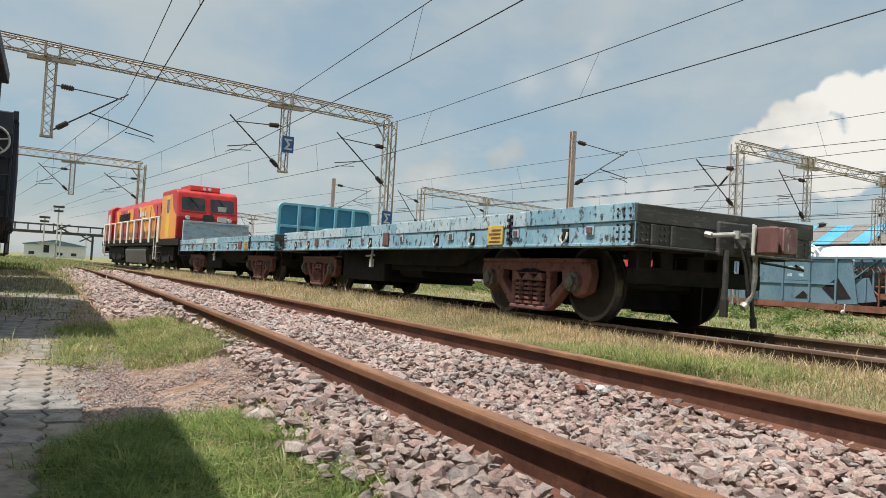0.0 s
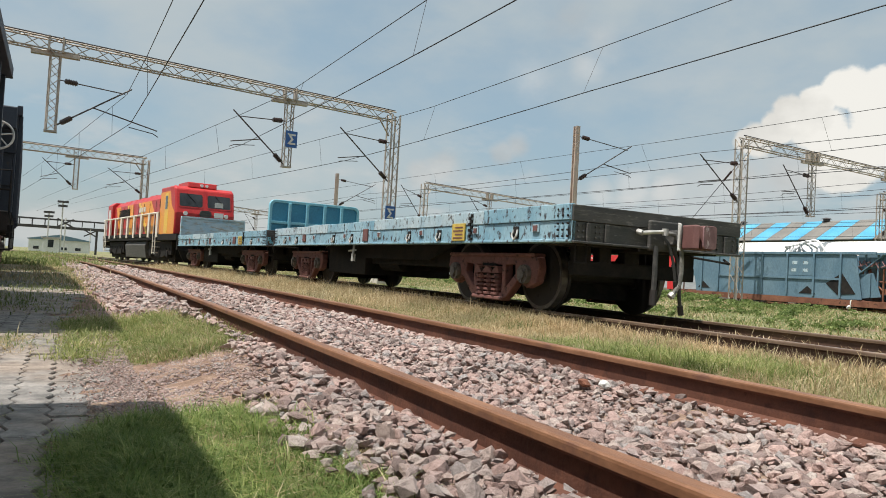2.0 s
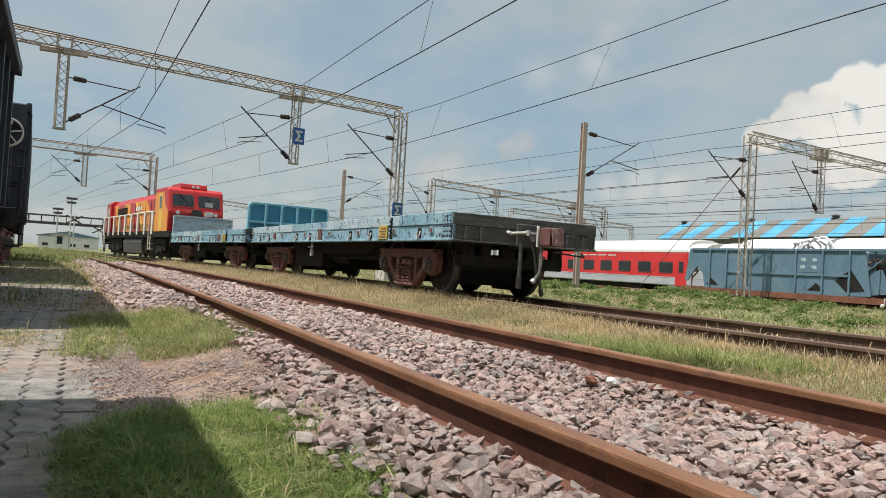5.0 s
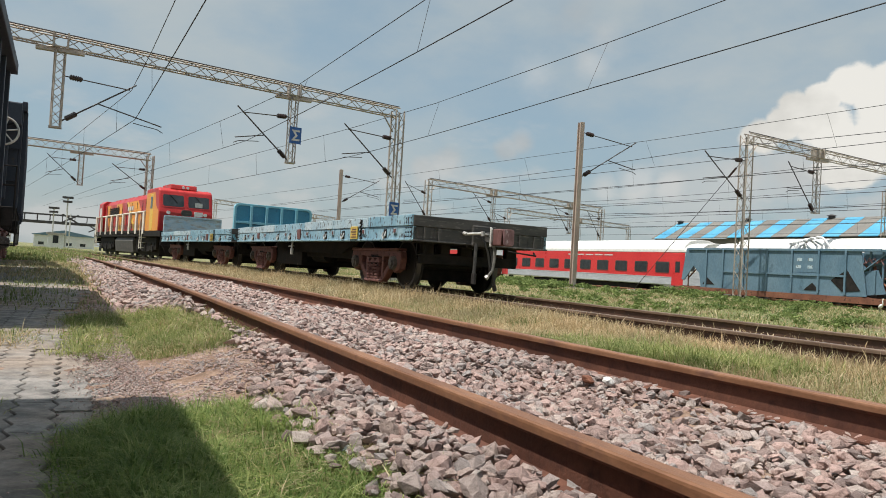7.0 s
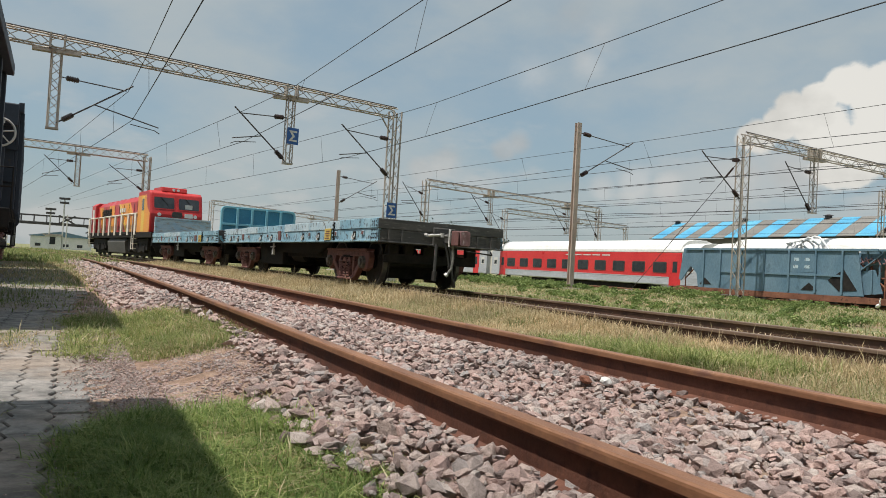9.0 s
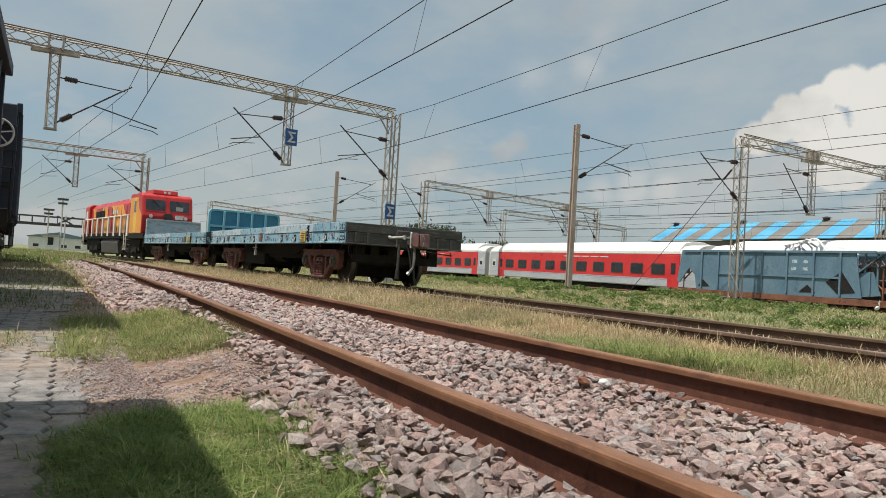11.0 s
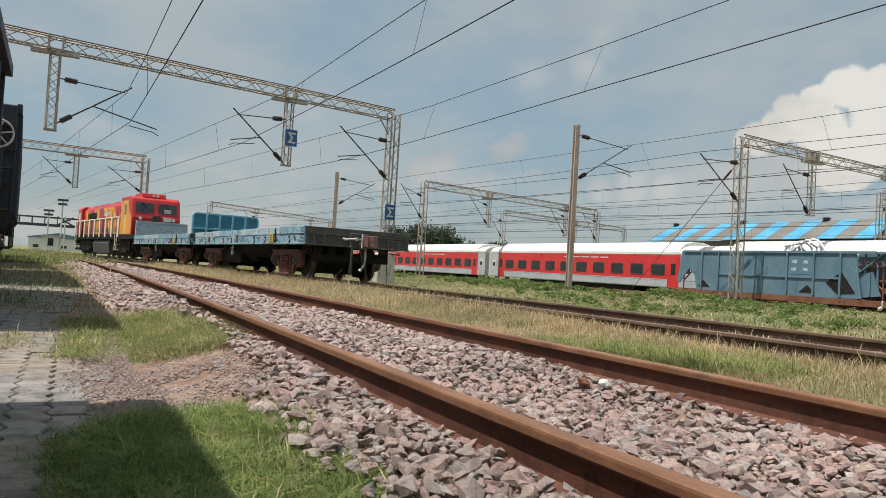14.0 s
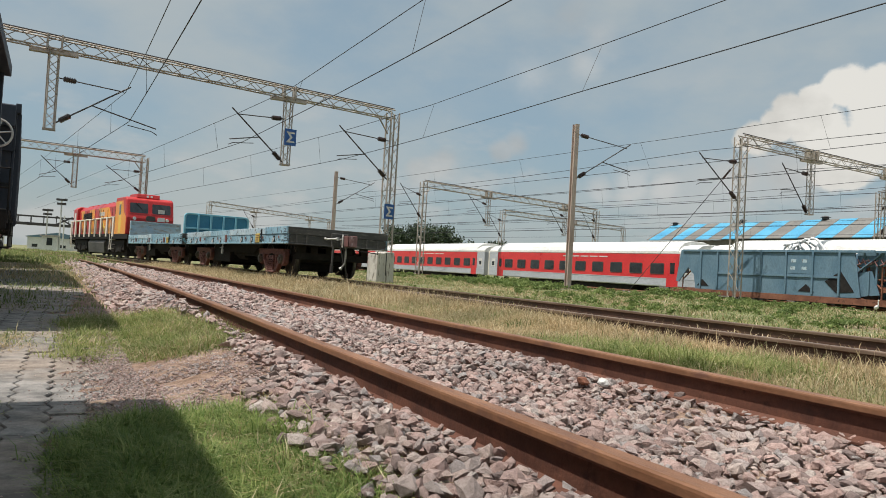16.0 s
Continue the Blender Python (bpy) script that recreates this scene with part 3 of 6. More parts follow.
def bogie(parent, yc):
    """A cast three-piece bogie with its spring nests, centred at yc."""
    made = []
    for s in (-1, 1):
        bm = bmesh.new()
        outline = [(-1.30, 0.60), (-1.26, 0.74), (-0.95, 0.79), (0.95, 0.79), (1.26, 0.74), (1.30, 0.60), (1.24, 0.38), (1.02, 0.30), (0.80, 0.42),
                   (0.52, 0.16), (0.40, 0.10), (-0.40, 0.10), (-0.52, 0.16), (-0.80, 0.42), (-1.02, 0.30), (-1.24, 0.38)]
        hole = [(-0.36, 0.20), (0.36, 0.20), (0.36, 0.62), (-0.36, 0.62)]
        hole_a = [(-0.72, 0.50), (-0.46, 0.28), (-0.46, 0.62), (-0.70, 0.64)]
        hole_b = [(u * -1, v) for u, v in hole_a[::-1]]
        slab(bm, outline, s * 1.06, s * 1.20, mi=0, holes=[hole, hole_a, hole_b])
        box(bm, s * 1.05 if s > 0 else -1.25, 1.25 if s > 0 else -1.05, -0.42, 0.42, 0.09, 0.15)
        box(bm, min(s * 1.03, s * 1.24), max(s * 1.03, s * 1.24), -1.22, 1.22, 0.745, 0.80)
        fr = part("side_frame", bm, M["bogie_brown"], parent, "red-brown cast bogie side frame", 0.018)
        fr.location = (0, yc, 0)
        made.append(fr)
        bm = bmesh.new()
        for k in (-0.215, 0.0, 0.215):
            for j in range(5):
                z = 0.17 + j * 0.062
                cyl(bm, (s * 1.17, k, z), (s * 1.17, k, z + 0.036), 0.098, 12)
            cyl(bm, (s * 1.17, k, 0.15), (s * 1.17, k, 0.48), 0.06, 8)
        part("spring_nest", bm, M["bogie_brown"], fr, "coil springs between the bogie columns")
        bm = bmesh.new()
        slab(bm, [(-0.30, 0.60), (0.30, 0.60), (0.36, 0.49), (-0.36, 0.49)], s * 1.10, s * 1.25, holes=[[(-0.24, 0.585), (-0.04, 0.585), (-0.14, 0.505)], [(0.04, 0.585), (0.24, 0.585), (0.14, 0.505)]])
        part("bolster_end", bm, M["bogie_brown"], fr, "cast bolster end with two wedge pockets", 0.008)
        for k in (-1.0, 1.0):
            bm = bmesh.new()
            cyl(bm, (s * 1.02, k, 0.50), (s * 1.27, k, 0.50), 0.135, 14)
            cyl(bm, (s * 1.27, k, 0.50), (s * 1.30, k, 0.50), 0.075, 10)
            for q in range(3):
                t = q * 2.1 + 0.5
                cyl(bm, (s * 1.265, k + 0.10 * math.cos(t), 0.5 + 0.10 * math.sin(t)), (s * 1.29, k + 0.10 * math.cos(t), 0.5 + 0.10 * math.sin(t)), 0.018, 6)
            part("axle_box", bm, M["bearing"], fr, "round dusty axle bearing cap")
    bm = bmesh.new()
    box(bm, -1.2, 1.2, yc - 0.22, yc + 0.22, 0.42, 0.68)
    box(bm, -0.4, 0.4, yc - 0.9, yc + 0.9, 0.45, 0.60)
    part("bolster", bm, M["black_dirt"], parent, "", 0.02)
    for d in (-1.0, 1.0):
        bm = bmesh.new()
        # solid block added between the wheels, standing for the shade there
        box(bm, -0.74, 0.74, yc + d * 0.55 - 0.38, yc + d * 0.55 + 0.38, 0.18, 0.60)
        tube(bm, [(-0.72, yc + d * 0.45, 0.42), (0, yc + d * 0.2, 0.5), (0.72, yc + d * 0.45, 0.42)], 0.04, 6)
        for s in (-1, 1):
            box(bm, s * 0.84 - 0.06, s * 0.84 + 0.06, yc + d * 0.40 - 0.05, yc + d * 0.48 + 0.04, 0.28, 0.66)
        part("brake_beam_filled", bm, M["black_dirt"], parent, "black brake beam and shoes with a filler block for the shade", 0.02)
    return made


WAGON_W, DECK, SILL = 1.493, 1.40, 0.948


def stake_pocket(parent, y, dark, kind, rng):
    """A rope ring, pocket plate or primer patch on a wagon's side."""
    bm = bmesh.new()
    s = -WAGON_W
    if kind == "patch":
        h, w = rng.uniform(0.22, 0.34), rng.uniform(0.10, 0.17)
        box(bm, s - 0.030, s - 0.004, y - w, y + w, 0.97 + rng.uniform(0, 0.05), 0.97 + h)
        return part("pocket_plate", bm, M["patch_brown"], parent, "brown primer-coated pocket plate", 0.008)
    if kind == "ring":
        tube(bm, [(s - 0.02, y - 0.05, 1.10), (s - 0.045, y - 0.06, 1.02), (s - 0.045, y, 0.965), (s - 0.045, y + 0.06, 1.02), (s - 0.02, y + 0.05, 1.10)], 0.014, 6)
        box(bm, s - 0.02, s - 0.003, y - 0.06, y + 0.06, 0.98, 1.15, 1)
        return part("lashing_ring", bm, [M["alloy"], M["black_dirt"]], parent, "pale steel lashing ring on a dark plate")
    box(bm, s - 0.02, s - 0.003, y - 0.075, y + 0.075, 1.06, 1.17)
    box(bm, s - 0.03, s - 0.015, y - 0.045, y + 0.045, 1.08, 1.15, 1)
    return part("placard_holder", bm, [M["blue_pale"], M["patch_brown"]], parent, "small framed card holder")


def flat_wagon(name, length, label, bulkheads, seed):
    """Deck from y = 0 (near headstock) to y = length."""
    rng = random.Random(seed)
    w = thing(name, None, label, "flat wagon", "wagons of the moving train")
    L = length
    # side sills: a channel with an upper plank strip
    for s in (-1, 1):
        bm = bmesh.new()
        x = sorted((s * (WAGON_W - 0.06), s * WAGON_W))
        box(bm, x[0], x[1], 0, L, SILL, 1.20)
        box(bm, *sorted((s * (WAGON_W - 0.20), s * (WAGON_W + 0.02))), 0, L, SILL - 0.02, SILL + 0.015)
        sill = part("side_sill", bm, M["blue_worn"], w, "weathered light blue side sill with dark scuffs", 0.006)
        y = 0.0
        while y < L - 0.05:
            step = min(rng.choice((1.1, 1.4, 1.7, 2.1)), L - y)
            bm = bmesh.new()
            off = rng.uniform(-0.012, 0.012)
            lift = rng.uniform(-0.012, 0.012)
            box(bm, *sorted((s * (WAGON_W - 0.05), s * (WAGON_W + 0.012 + off))), y + 0.006, y + step - 0.006, 1.204, DECK + lift)
            part("edge_plank", bm, M["blue_pale"] if rng.random() < 0.45 else M["blue_worn"], w, "scuffed pale blue edge plank", 0.008)
            y += step
    # fittings along the visible side
    y = 0.75
    kinds = ["holder", "ring", "bolt", "holder", "patch", "ring"]
    i = 0
    while y < L - 0.5:
        k = kinds[i % len(kinds)]
        if k != "bolt" and not 2.35 < y < 3.35:
            stake_pocket(w, y, False, k, rng)
        y += rng.uniform(0.42, 0.78)
        i += 1
    bm = bmesh.new()
    for yy in [0.06, 0.16, 0.26, L - 0.06, L - 0.16, L - 0.26]:
        for zz in (1.0, 1.08, 1.16, 1.26, 1.34):
            cyl(bm, (-WAGON_W - 0.012, yy, zz), (-WAGON_W - 0.03, yy, zz), 0.015, 6)
    tagged(part("rivet_row", bm, M["black_dirt"], w, "dark rivet heads at the corner"), kind="stuff")
    bm = bmesh.new()
    box(bm, -WAGON_W - 0.036, -WAGON_W - 0.014, 2.62, 3.02, 0.965, 1.235)
    board = part("notice_board", bm, M["yellow"], w, "faded yellow painted notice panel", 0.004)
    bm = bmesh.new()
    for k in range(4):
        box(bm, -WAGON_W - 0.041, -WAGON_W - 0.034, 2.67, 2.97 - 0.06 * (k % 2), 1.00 + 0.055 * k, 1.02 + 0.055 * k)
    part("notice_text", bm, M["patch_brown"], board)
    bm = bmesh.new()
    for k in range(9):
        for j in range(2):
            if (k + j) % 2 == 0:
                box(bm, -WAGON_W - 0.034, -WAGON_W - 0.014, 2.40 + 0.06 * j, 2.46 + 0.06 * j, 0.965 + 0.045 * k, 1.01 + 0.045 * k)
    part("checker_mark", bm, M["black_dirt"], w, "black and white checker paint strip")
    # deck planks, seen edge on
    bm = bmesh.new()
    y = 0.10
    while y < L - 0.1:
        box(bm, -WAGON_W + 0.07, WAGON_W - 0.07, y, min(y + 0.245, L - 0.1), 1.18, DECK - 0.03 + rng.uniform(-0.01, 0.008))
        y += 0.255
    part("deck_planking", bm, M["deck"], w, "dark weathered deck planks")
    # headstocks
    for y0, s in ((0, -1), (L, 1)):
        bm = bmesh.new()
        a, b = sorted((y0, y0 - s * 0.08))
        box(bm, -WAGON_W, WAGON_W, a, b, SILL - 0.01, 1.19)
        box(bm, -WAGON_W, WAGON_W, *sorted((y0 + s * 0.02, y0 - s * 0.05)), 1.195, DECK - 0.003)
        box(bm, -WAGON_W, WAGON_W, *sorted((y0 + s * 0.05, y0)), SILL - 0.03, SILL)
        for x in (-1.25, -0.95, 0.85, 1.2):
            box(bm, x - 0.03, x + 0.03, *sorted((y0, y0 + s * 0.035)), SILL, 1.18)
        for x in (-1.40, -1.32, -1.12, -1.05, 0.70, 1.05, 1.36):
            for z in (1.0, 1.07, 1.14):
                cyl(bm, (x, y0, z), (x, y0 + s * 0.02, z), 0.018, 6)
        part("headstock", bm, M["black_worn"], w, "scuffed black end beam", 0.008)
        # coupler with its knuckle and striker
        bm = bmesh.new()
        box(bm, -0.26, 0.26, *sorted((y0, y0 + s * 0.06)), 0.90, 1.30)
        box(bm, 0.0, 0.24, *sorted((y0 - s * 0.3, y0 + s * 0.42)), 0.98, 1.18)
        cp = part("coupler", bm, M["black_worn"], w, "centre buffer coupler", 0.02)
        bm = bmesh.new()
        pts = [(-0.20, 0.28), (0.02, 0.28), (0.10, 0.36), (0.20, 0.34), (0.22, 0.52), (0.10, 0.60), (-0.02, 0.52), (-0.06, 0.42), (-0.12, 0.50), (-0.19, 0.58), (-0.24, 0.50)]
        slab(bm, pts, 0.93, 1.24, to=lambda u, v, q: (u * 0.72 + 0.12, y0 + s * (v + 0.10), q))
        part("knuckle", bm, M["patch_brown"], cp, "worn brown coupler head", 0.02)
        bm = bmesh.new()
        slab(bm, [(0.91, 0.36), (1.27, 0.36), (1.26, 0.40), (1.22, 0.41), (0.95, 0.39), (0.91, 0.40)], -0.075, -0.045, to=lambda u, v, q: (q, y0 + s * v, u))
        part("guard_edge", bm, M["white_worn"], cp, "pale scraped edge of the coupler guard arm", 0.006)
        bm = bmesh.new()
        slab(bm, rounded(0.0, 0.23, 0.94, 1.23, 0.04), 0.705, 0.725, to=lambda u, v, q: (u, y0 + s * q, v))
        part("wear_face", bm, M["pink_coupler"], cp, "pinkish scraped wear face", 0.004)
    # brake pipe and hoses on the near end
    bm = bmesh.new()
    tube(bm, [(-0.42, -0.10, 1.12), (-0.30, -0.16, 1.135), (-0.18, -0.20, 1.145), (-0.10, -0.22, 1.13)], 0.027, 8)
    tube(bm, [(-0.44, -0.02, 1.14), (-0.42, -0.10, 1.12)], 0.036, 8)
    cyl(bm, (-0.14, -0.21, 1.10), (-0.14, -0.21, 1.19), 0.042, 8)
    pipe = part("brake_pipe", bm, M["alloy"], w, "pale alloy brake pipe and angle cock")
    for pts, rr, mt, lab in (
            ([(-0.12, -0.22, 1.13), (-0.02, -0.26, 1.12), (0.05, -0.28, 1.02), (0.09, -0.29, 0.85), (0.10, -0.29, 0.66), (0.08, -0.28, 0.48), (0.02, -0.26, 0.37), (-0.02, -0.25, 0.33)], 0.030, "hose_pale", "grey dust-covered rubber brake hose"),
            ([(0.0, -0.22, 0.96), (0.06, -0.24, 0.80), (0.10, -0.25, 0.55), (0.13, -0.24, 0.30), (0.19, -0.22, 0.11)], 0.024, "hose", "dusty hanging rubber brake hose"),
            ([(-0.16, -0.20, 1.08), (-0.10, -0.23, 1.0), (-0.02, -0.25, 0.78), (0.02, -0.25, 0.6), (0.05, -0.25, 0.45)], 0.020, "hose", "dusty hanging rubber brake hose"),
            ([(-0.24, -0.16, 0.96), (-0.25, -0.17, 0.60), (-0.26, -0.17, 0.22)], 0.034, "hose", "dusty hanging rubber brake hose")):
        bm = bmesh.new()
        tube(bm, pts, rr, 8)
        h = part("brake_hose", bm, M[mt], pipe, lab)
        end, tip = Vector(pts[-2]).lerp(Vector(pts[-1]), 0.55), Vector(pts[-1])
        bm = bmesh.new()
        cyl(bm, end, tip + (tip - end).normalized() * 0.03, rr + 0.016, 8)
        part("hose_coupling", bm, M["alloy"] if mt == "hose_pale" else M["wheel_steel"], h, "metal hose coupling")
    bm = bmesh.new()
    tube(bm, [(0.55, 0.0, 0.86), (0.60, -0.14, 0.84), (1.15, -0.14, 0.80), (1.2, 0.0, 0.86)], 0.017, 6)
    part("uncoupling_rod", bm, M["black_dirt"], w)
    bm = bmesh.new()
    tube(bm, [(-1.38, 0.06, 0.98), (-1.38, 0.06, 0.68), (-1.2, 0.06, 0.68), (-1.2, 0.06, 0.95)], 0.013, 6)
    part("footstep", bm, M["black_dirt"], w)
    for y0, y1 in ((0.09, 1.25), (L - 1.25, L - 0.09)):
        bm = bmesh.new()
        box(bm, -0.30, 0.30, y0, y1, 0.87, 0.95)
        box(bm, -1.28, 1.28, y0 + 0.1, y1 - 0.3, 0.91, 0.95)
        # hanging blocks and crossbar added to fill the shaded underside of the end
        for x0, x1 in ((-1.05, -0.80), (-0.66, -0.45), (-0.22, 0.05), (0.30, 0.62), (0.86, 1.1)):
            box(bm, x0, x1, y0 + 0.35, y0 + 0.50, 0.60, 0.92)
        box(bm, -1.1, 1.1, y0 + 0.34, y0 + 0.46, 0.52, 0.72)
        part("draft_gear_filled", bm, M["black_dirt"], w, "grimy black draft gear pocket with filler blocks for the shade", 0.02)
    # underframe
    bm = bmesh.new()
    box(bm, -0.26, 0.26, 0.1, L - 0.1, 0.93, 1.18)
    # deep centre boxes close the see-through below the sill
    box(bm, -0.26, 0.26, 3.5, L - 3.5, 0.66, 0.93)
    box(bm, -0.34, 0.34, 3.7, L - 3.7, 0.46, 0.70)
    for k in range(9):
        y = 0.6 + k * (L - 1.2) / 8
        box(bm, -WAGON_W + 0.07, WAGON_W - 0.07, y - 0.06, y + 0.06, 0.98, 1.18)
    for s in (-1, 1):
        box(bm, s * 0.95 - 0.05, s * 0.95 + 0.05, 0.2, L - 0.2, 0.98, 1.18)
        slab(bm, [(3.6, 0.96), (4.6, 0.66), (L - 4.6, 0.66), (L - 3.6, 0.96)], s * 1.02, s * 1.10)
    part("underframe", bm, M["black_dirt"], w, "grimy black underframe beams")
    bm = bmesh.new()
    cyl(bm, (-0.75, L * 0.46, 0.62), (-0.75, L * 0.46 + 1.0, 0.62), 0.21, 16)
    part("air_reservoir", bm, M["black_dirt"], w, "black air reservoir", 0.01)
    bm = bmesh.new()
    cyl(bm, (-0.55, L * 0.60, 0.62), (-0.55, L * 0.60 + 0.55, 0.62), 0.17, 14)
    part("brake_cylinder", bm, M["black_dirt"], w, "black brake cylinder", 0.01)
    # two black boxes added for the shade and crowded gear under the deck
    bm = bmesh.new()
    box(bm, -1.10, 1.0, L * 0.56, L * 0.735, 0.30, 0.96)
    part("underfloor_filler", bm, M["black_dirt"], w, "black filler box standing for shaded underfloor equipment", 0.02)
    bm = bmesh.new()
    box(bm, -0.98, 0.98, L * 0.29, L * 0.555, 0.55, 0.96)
    part("rigging_filler", bm, M["black_dirt"], w, "black filler box standing for shaded brake rigging", 0.02)
    bm = bmesh.new()
    y = L * 0.56
    tube(bm, [(-1.38, y, 0.95), (-1.40, y, 0.72), (-1.40, y + 0.02, 0.60)], 0.025, 6)
    tube(bm, [(-1.38, y - 0.10, 0.82), (-1.40, y + 0.28, 0.80)], 0.018, 6)
    box(bm, -1.42, -1.36, y - 0.05, y + 0.06, 0.58, 0.74)
    part("brake_lever", bm, M["alloy"], w, "pale hand brake lever")
    # bulkhead ends with ribs
    for y0, s, h, mt, lab, rib, rad in bulkheads:
        bm = bmesh.new()
        out = rounded(-1.42, 1.42, SILL + 0.02, h, rad)
        slab(bm, out, y0 - 0.02, y0 + 0.02, to=lambda u, v, q: (u, q, v))
        bh = part("bulkhead", bm, mt, w, lab)
        bm = bmesh.new()
        ring = rounded(-1.45, 1.45, SILL + 0.02, h + 0.03, rad + 0.02)
        inner = rounded(-1.37, 1.37, SILL + 0.10, h - 0.05, max(0.02, rad - 0.03))
        slab(bm, ring, y0 - 0.07, y0 + 0.07, to=lambda u, v, q: (u, q, v), holes=[inner])
        part("rim", bm, rib, bh, "", 0.01)
        for x in (-0.84, -0.28, 0.28, 0.84):
            bm = bmesh.new()
            box(bm, x - 0.04, x + 0.04, *sorted((y0 + s * 0.02, y0 + s * 0.13)), SILL + 0.1, h - 0.05)
            part("rib", bm, rib, bh, "", 0.006)
        bm = bmesh.new()
        z = SILL + (h - SILL) * 0.52
        for x0, x1 in ((-1.37, -0.88), (-0.80, -0.32), (-0.24, 0.24), (0.32, 0.80), (0.88, 1.37)):
            box(bm, x0, x1, *sorted((y0 + s * 0.02, y0 + s * 0.09)), z - 0.04, z + 0.04)
        part("cross_rail", bm, rib, bh, "", 0.006)
    wheels = []
    for yc in (2.362, L - 2.14):
        bogie(w, yc)
        wheels += [wheelset(w, yc - 1.0), wheelset(w, yc + 1.0)]
    return w, wheels


LEN1, LEN2 = 13.65, 13.3
wagon_a, wheels_a = flat_wagon("flat_wagon", LEN1, "empty bogie flat wagon with weathered light blue sides and black end", [], 11)
wagon_b, wheels_b = flat_wagon("flat_wagon", LEN2, "empty light blue bogie flat wagon with ribbed bulkhead ends",
                               [(0.06, -1, 2.30, M["blue_teal"], "teal blue ribbed bulkhead", M["teal_light"], 0.16), (LEN2 - 0.06, 1, 2.26, M["chalk_blue"], "chalky pale blue bulkhead", M["chalk_blue"], 0.03)], 23)
LOCO_L = 21.0


def loco():
    L = LOCO_L
    lo = thing("diesel_locomotive", None, "red and orange diesel locomotive with cream handrails, cab facing the wagons", "locomotive")
    bm = bmesh.new()
    box(bm, -1.45, 1.45, 0.2, L - 0.2, 1.20, 1.50)
    for y in (0.2, L - 0.3):
        box(bm, -1.40, 1.40, y - 0.05, y + 0.15, 0.75, 1.40)
    part("underframe", bm, M["black_dirt"], lo, "", 0.02)
    # cab: a body with chamfered front and sloped windscreen
    bm = bmesh.new()
    prof = [(0.9, 1.5), (0.85, 2.55), (1.15, 3.72), (1.45, 3.86), (4.0, 3.86), (4.0, 1.5)]
    slab(bm, prof, -1.42, 1.42, to=lambda u, v, q: (q, u, v))
    cab = part("cab", bm, M["loco_red"], lo, "bright red cab", 0.07)
    bm = bmesh.new()
    slab(bm, [(1.35, 3.84), (1.42, 4.10), (3.2, 4.10), (3.4, 3.84)], -0.78, 0.62, to=lambda u, v, q: (q, u, v))
    part("roof_pod", bm, M["loco_red"], cab, "", 0.04)

    def on_front(u, v, q):
        y = 0.85 + (v - 2.55) * 0.2564 if v > 2.55 else 0.87
        return (u, y - q, v)
    for x0, x1 in ((-1.22, -0.14), (0.10, 1.22)):
        bm = bmesh.new()
        slab(bm, rounded(x0 - 0.05, x1 + 0.05, 2.82, 3.54, 0.10), -0.01, 0.02, to=on_front)
        fr = part("window_frame", bm, M["loco_red"], cab)
        bm = bmesh.new()
        slab(bm, rounded(x0, x1, 2.87, 3.49, 0.08), 0.018, 0.026, to=on_front)
        part("windscreen", bm, M["glass"], fr, "dark windscreen pane")
        bm = bmesh.new()
        tube(bm, [on_front((x0 + x1) / 2 - 0.2, 3.50, 0.05), on_front((x0 + x1) / 2 + 0.2, 3.08, 0.05)], 0.012, 5)
        part("wiper", bm, M["black_dirt"], fr)
    bm = bmesh.new()
    box(bm, 0.45, 0.85, 0.86, 0.90, 2.92, 3.16)
    part("window_card", bm, M["white_worn"], cab, "pale paper card behind the glass").location = (0, 0.06, 0)
    for x in (-0.95, 1.0):
        bm = bmesh.new()
        cyl(bm, (x, 0.86, 2.52), (x, 0.79, 2.52), 0.10, 14)
        part("marker_lamp", bm, M["lamp_white"], cab, "round white marker lamp")
    bm = bmesh.new()
    for x in (-0.12, 0.12):
        cyl(bm, (x, 1.42, 3.96), (x, 1.34, 3.96), 0.075, 14)
    part("headlight", bm, M["lamp_white"], cab, "twin roof headlight")
    bm = bmesh.new()
    slab(bm, rounded(-0.28, 0.28, 2.40, 2.72, 0.13), 0.0, 0.05, to=lambda u, v, q: (u, 0.85 - q, v))
    part("emblem", bm, M["black_worn"], cab, "dark oval emblem plate")
    bm = bmesh.new()
    box(bm, 0.42, 0.86, 0.80, 0.86, 2.42, 2.66)
    part("number_board", bm, M["lamp_white"], cab, "white number board")
    for x in (0.3, 0.5):
        bm = bmesh.new()
        cyl(bm, (x, 2.6, 4.10), (x, 2.3, 4.12), 0.02, 8, 0.05)
        part("horn", bm, M["cream"], cab)
    # cab sides: door and side window with orange swoosh
    for s in (-1, 1):
        bm = bmesh.new()
        box(bm, *sorted((s * 1.42, s * 1.435)), 2.25, 2.95, 1.55, 3.55)
        dr = part("cab_door", bm, M["loco_yellow"], cab, "golden yellow cab door", 0.01)
        bm = bmesh.new()
        box(bm, *sorted((s * 1.435, s * 1.445)), 2.38, 2.82, 2.75, 3.40)
        part("door_window", bm, M["glass"], dr, "", 0.0)
        bm = bmesh.new()
        slab(bm, [(0.97, 1.52), (3.95, 1.52), (3.95, 3.62), (1.95, 3.62), (1.62, 2.9), (0.97, 2.55)], s * 1.41, s * 1.426)
        part("cab_stripe", bm, M["loco_orange"], cab, "orange sweep on the cab side")
    # long hood with painted sweeps
    bm = bmesh.new()
    prof = [(-1.16, 1.5), (-1.16, 3.42), (-0.90, 3.74), (0.90, 3.74), (1.16, 3.42), (1.16, 1.5)]
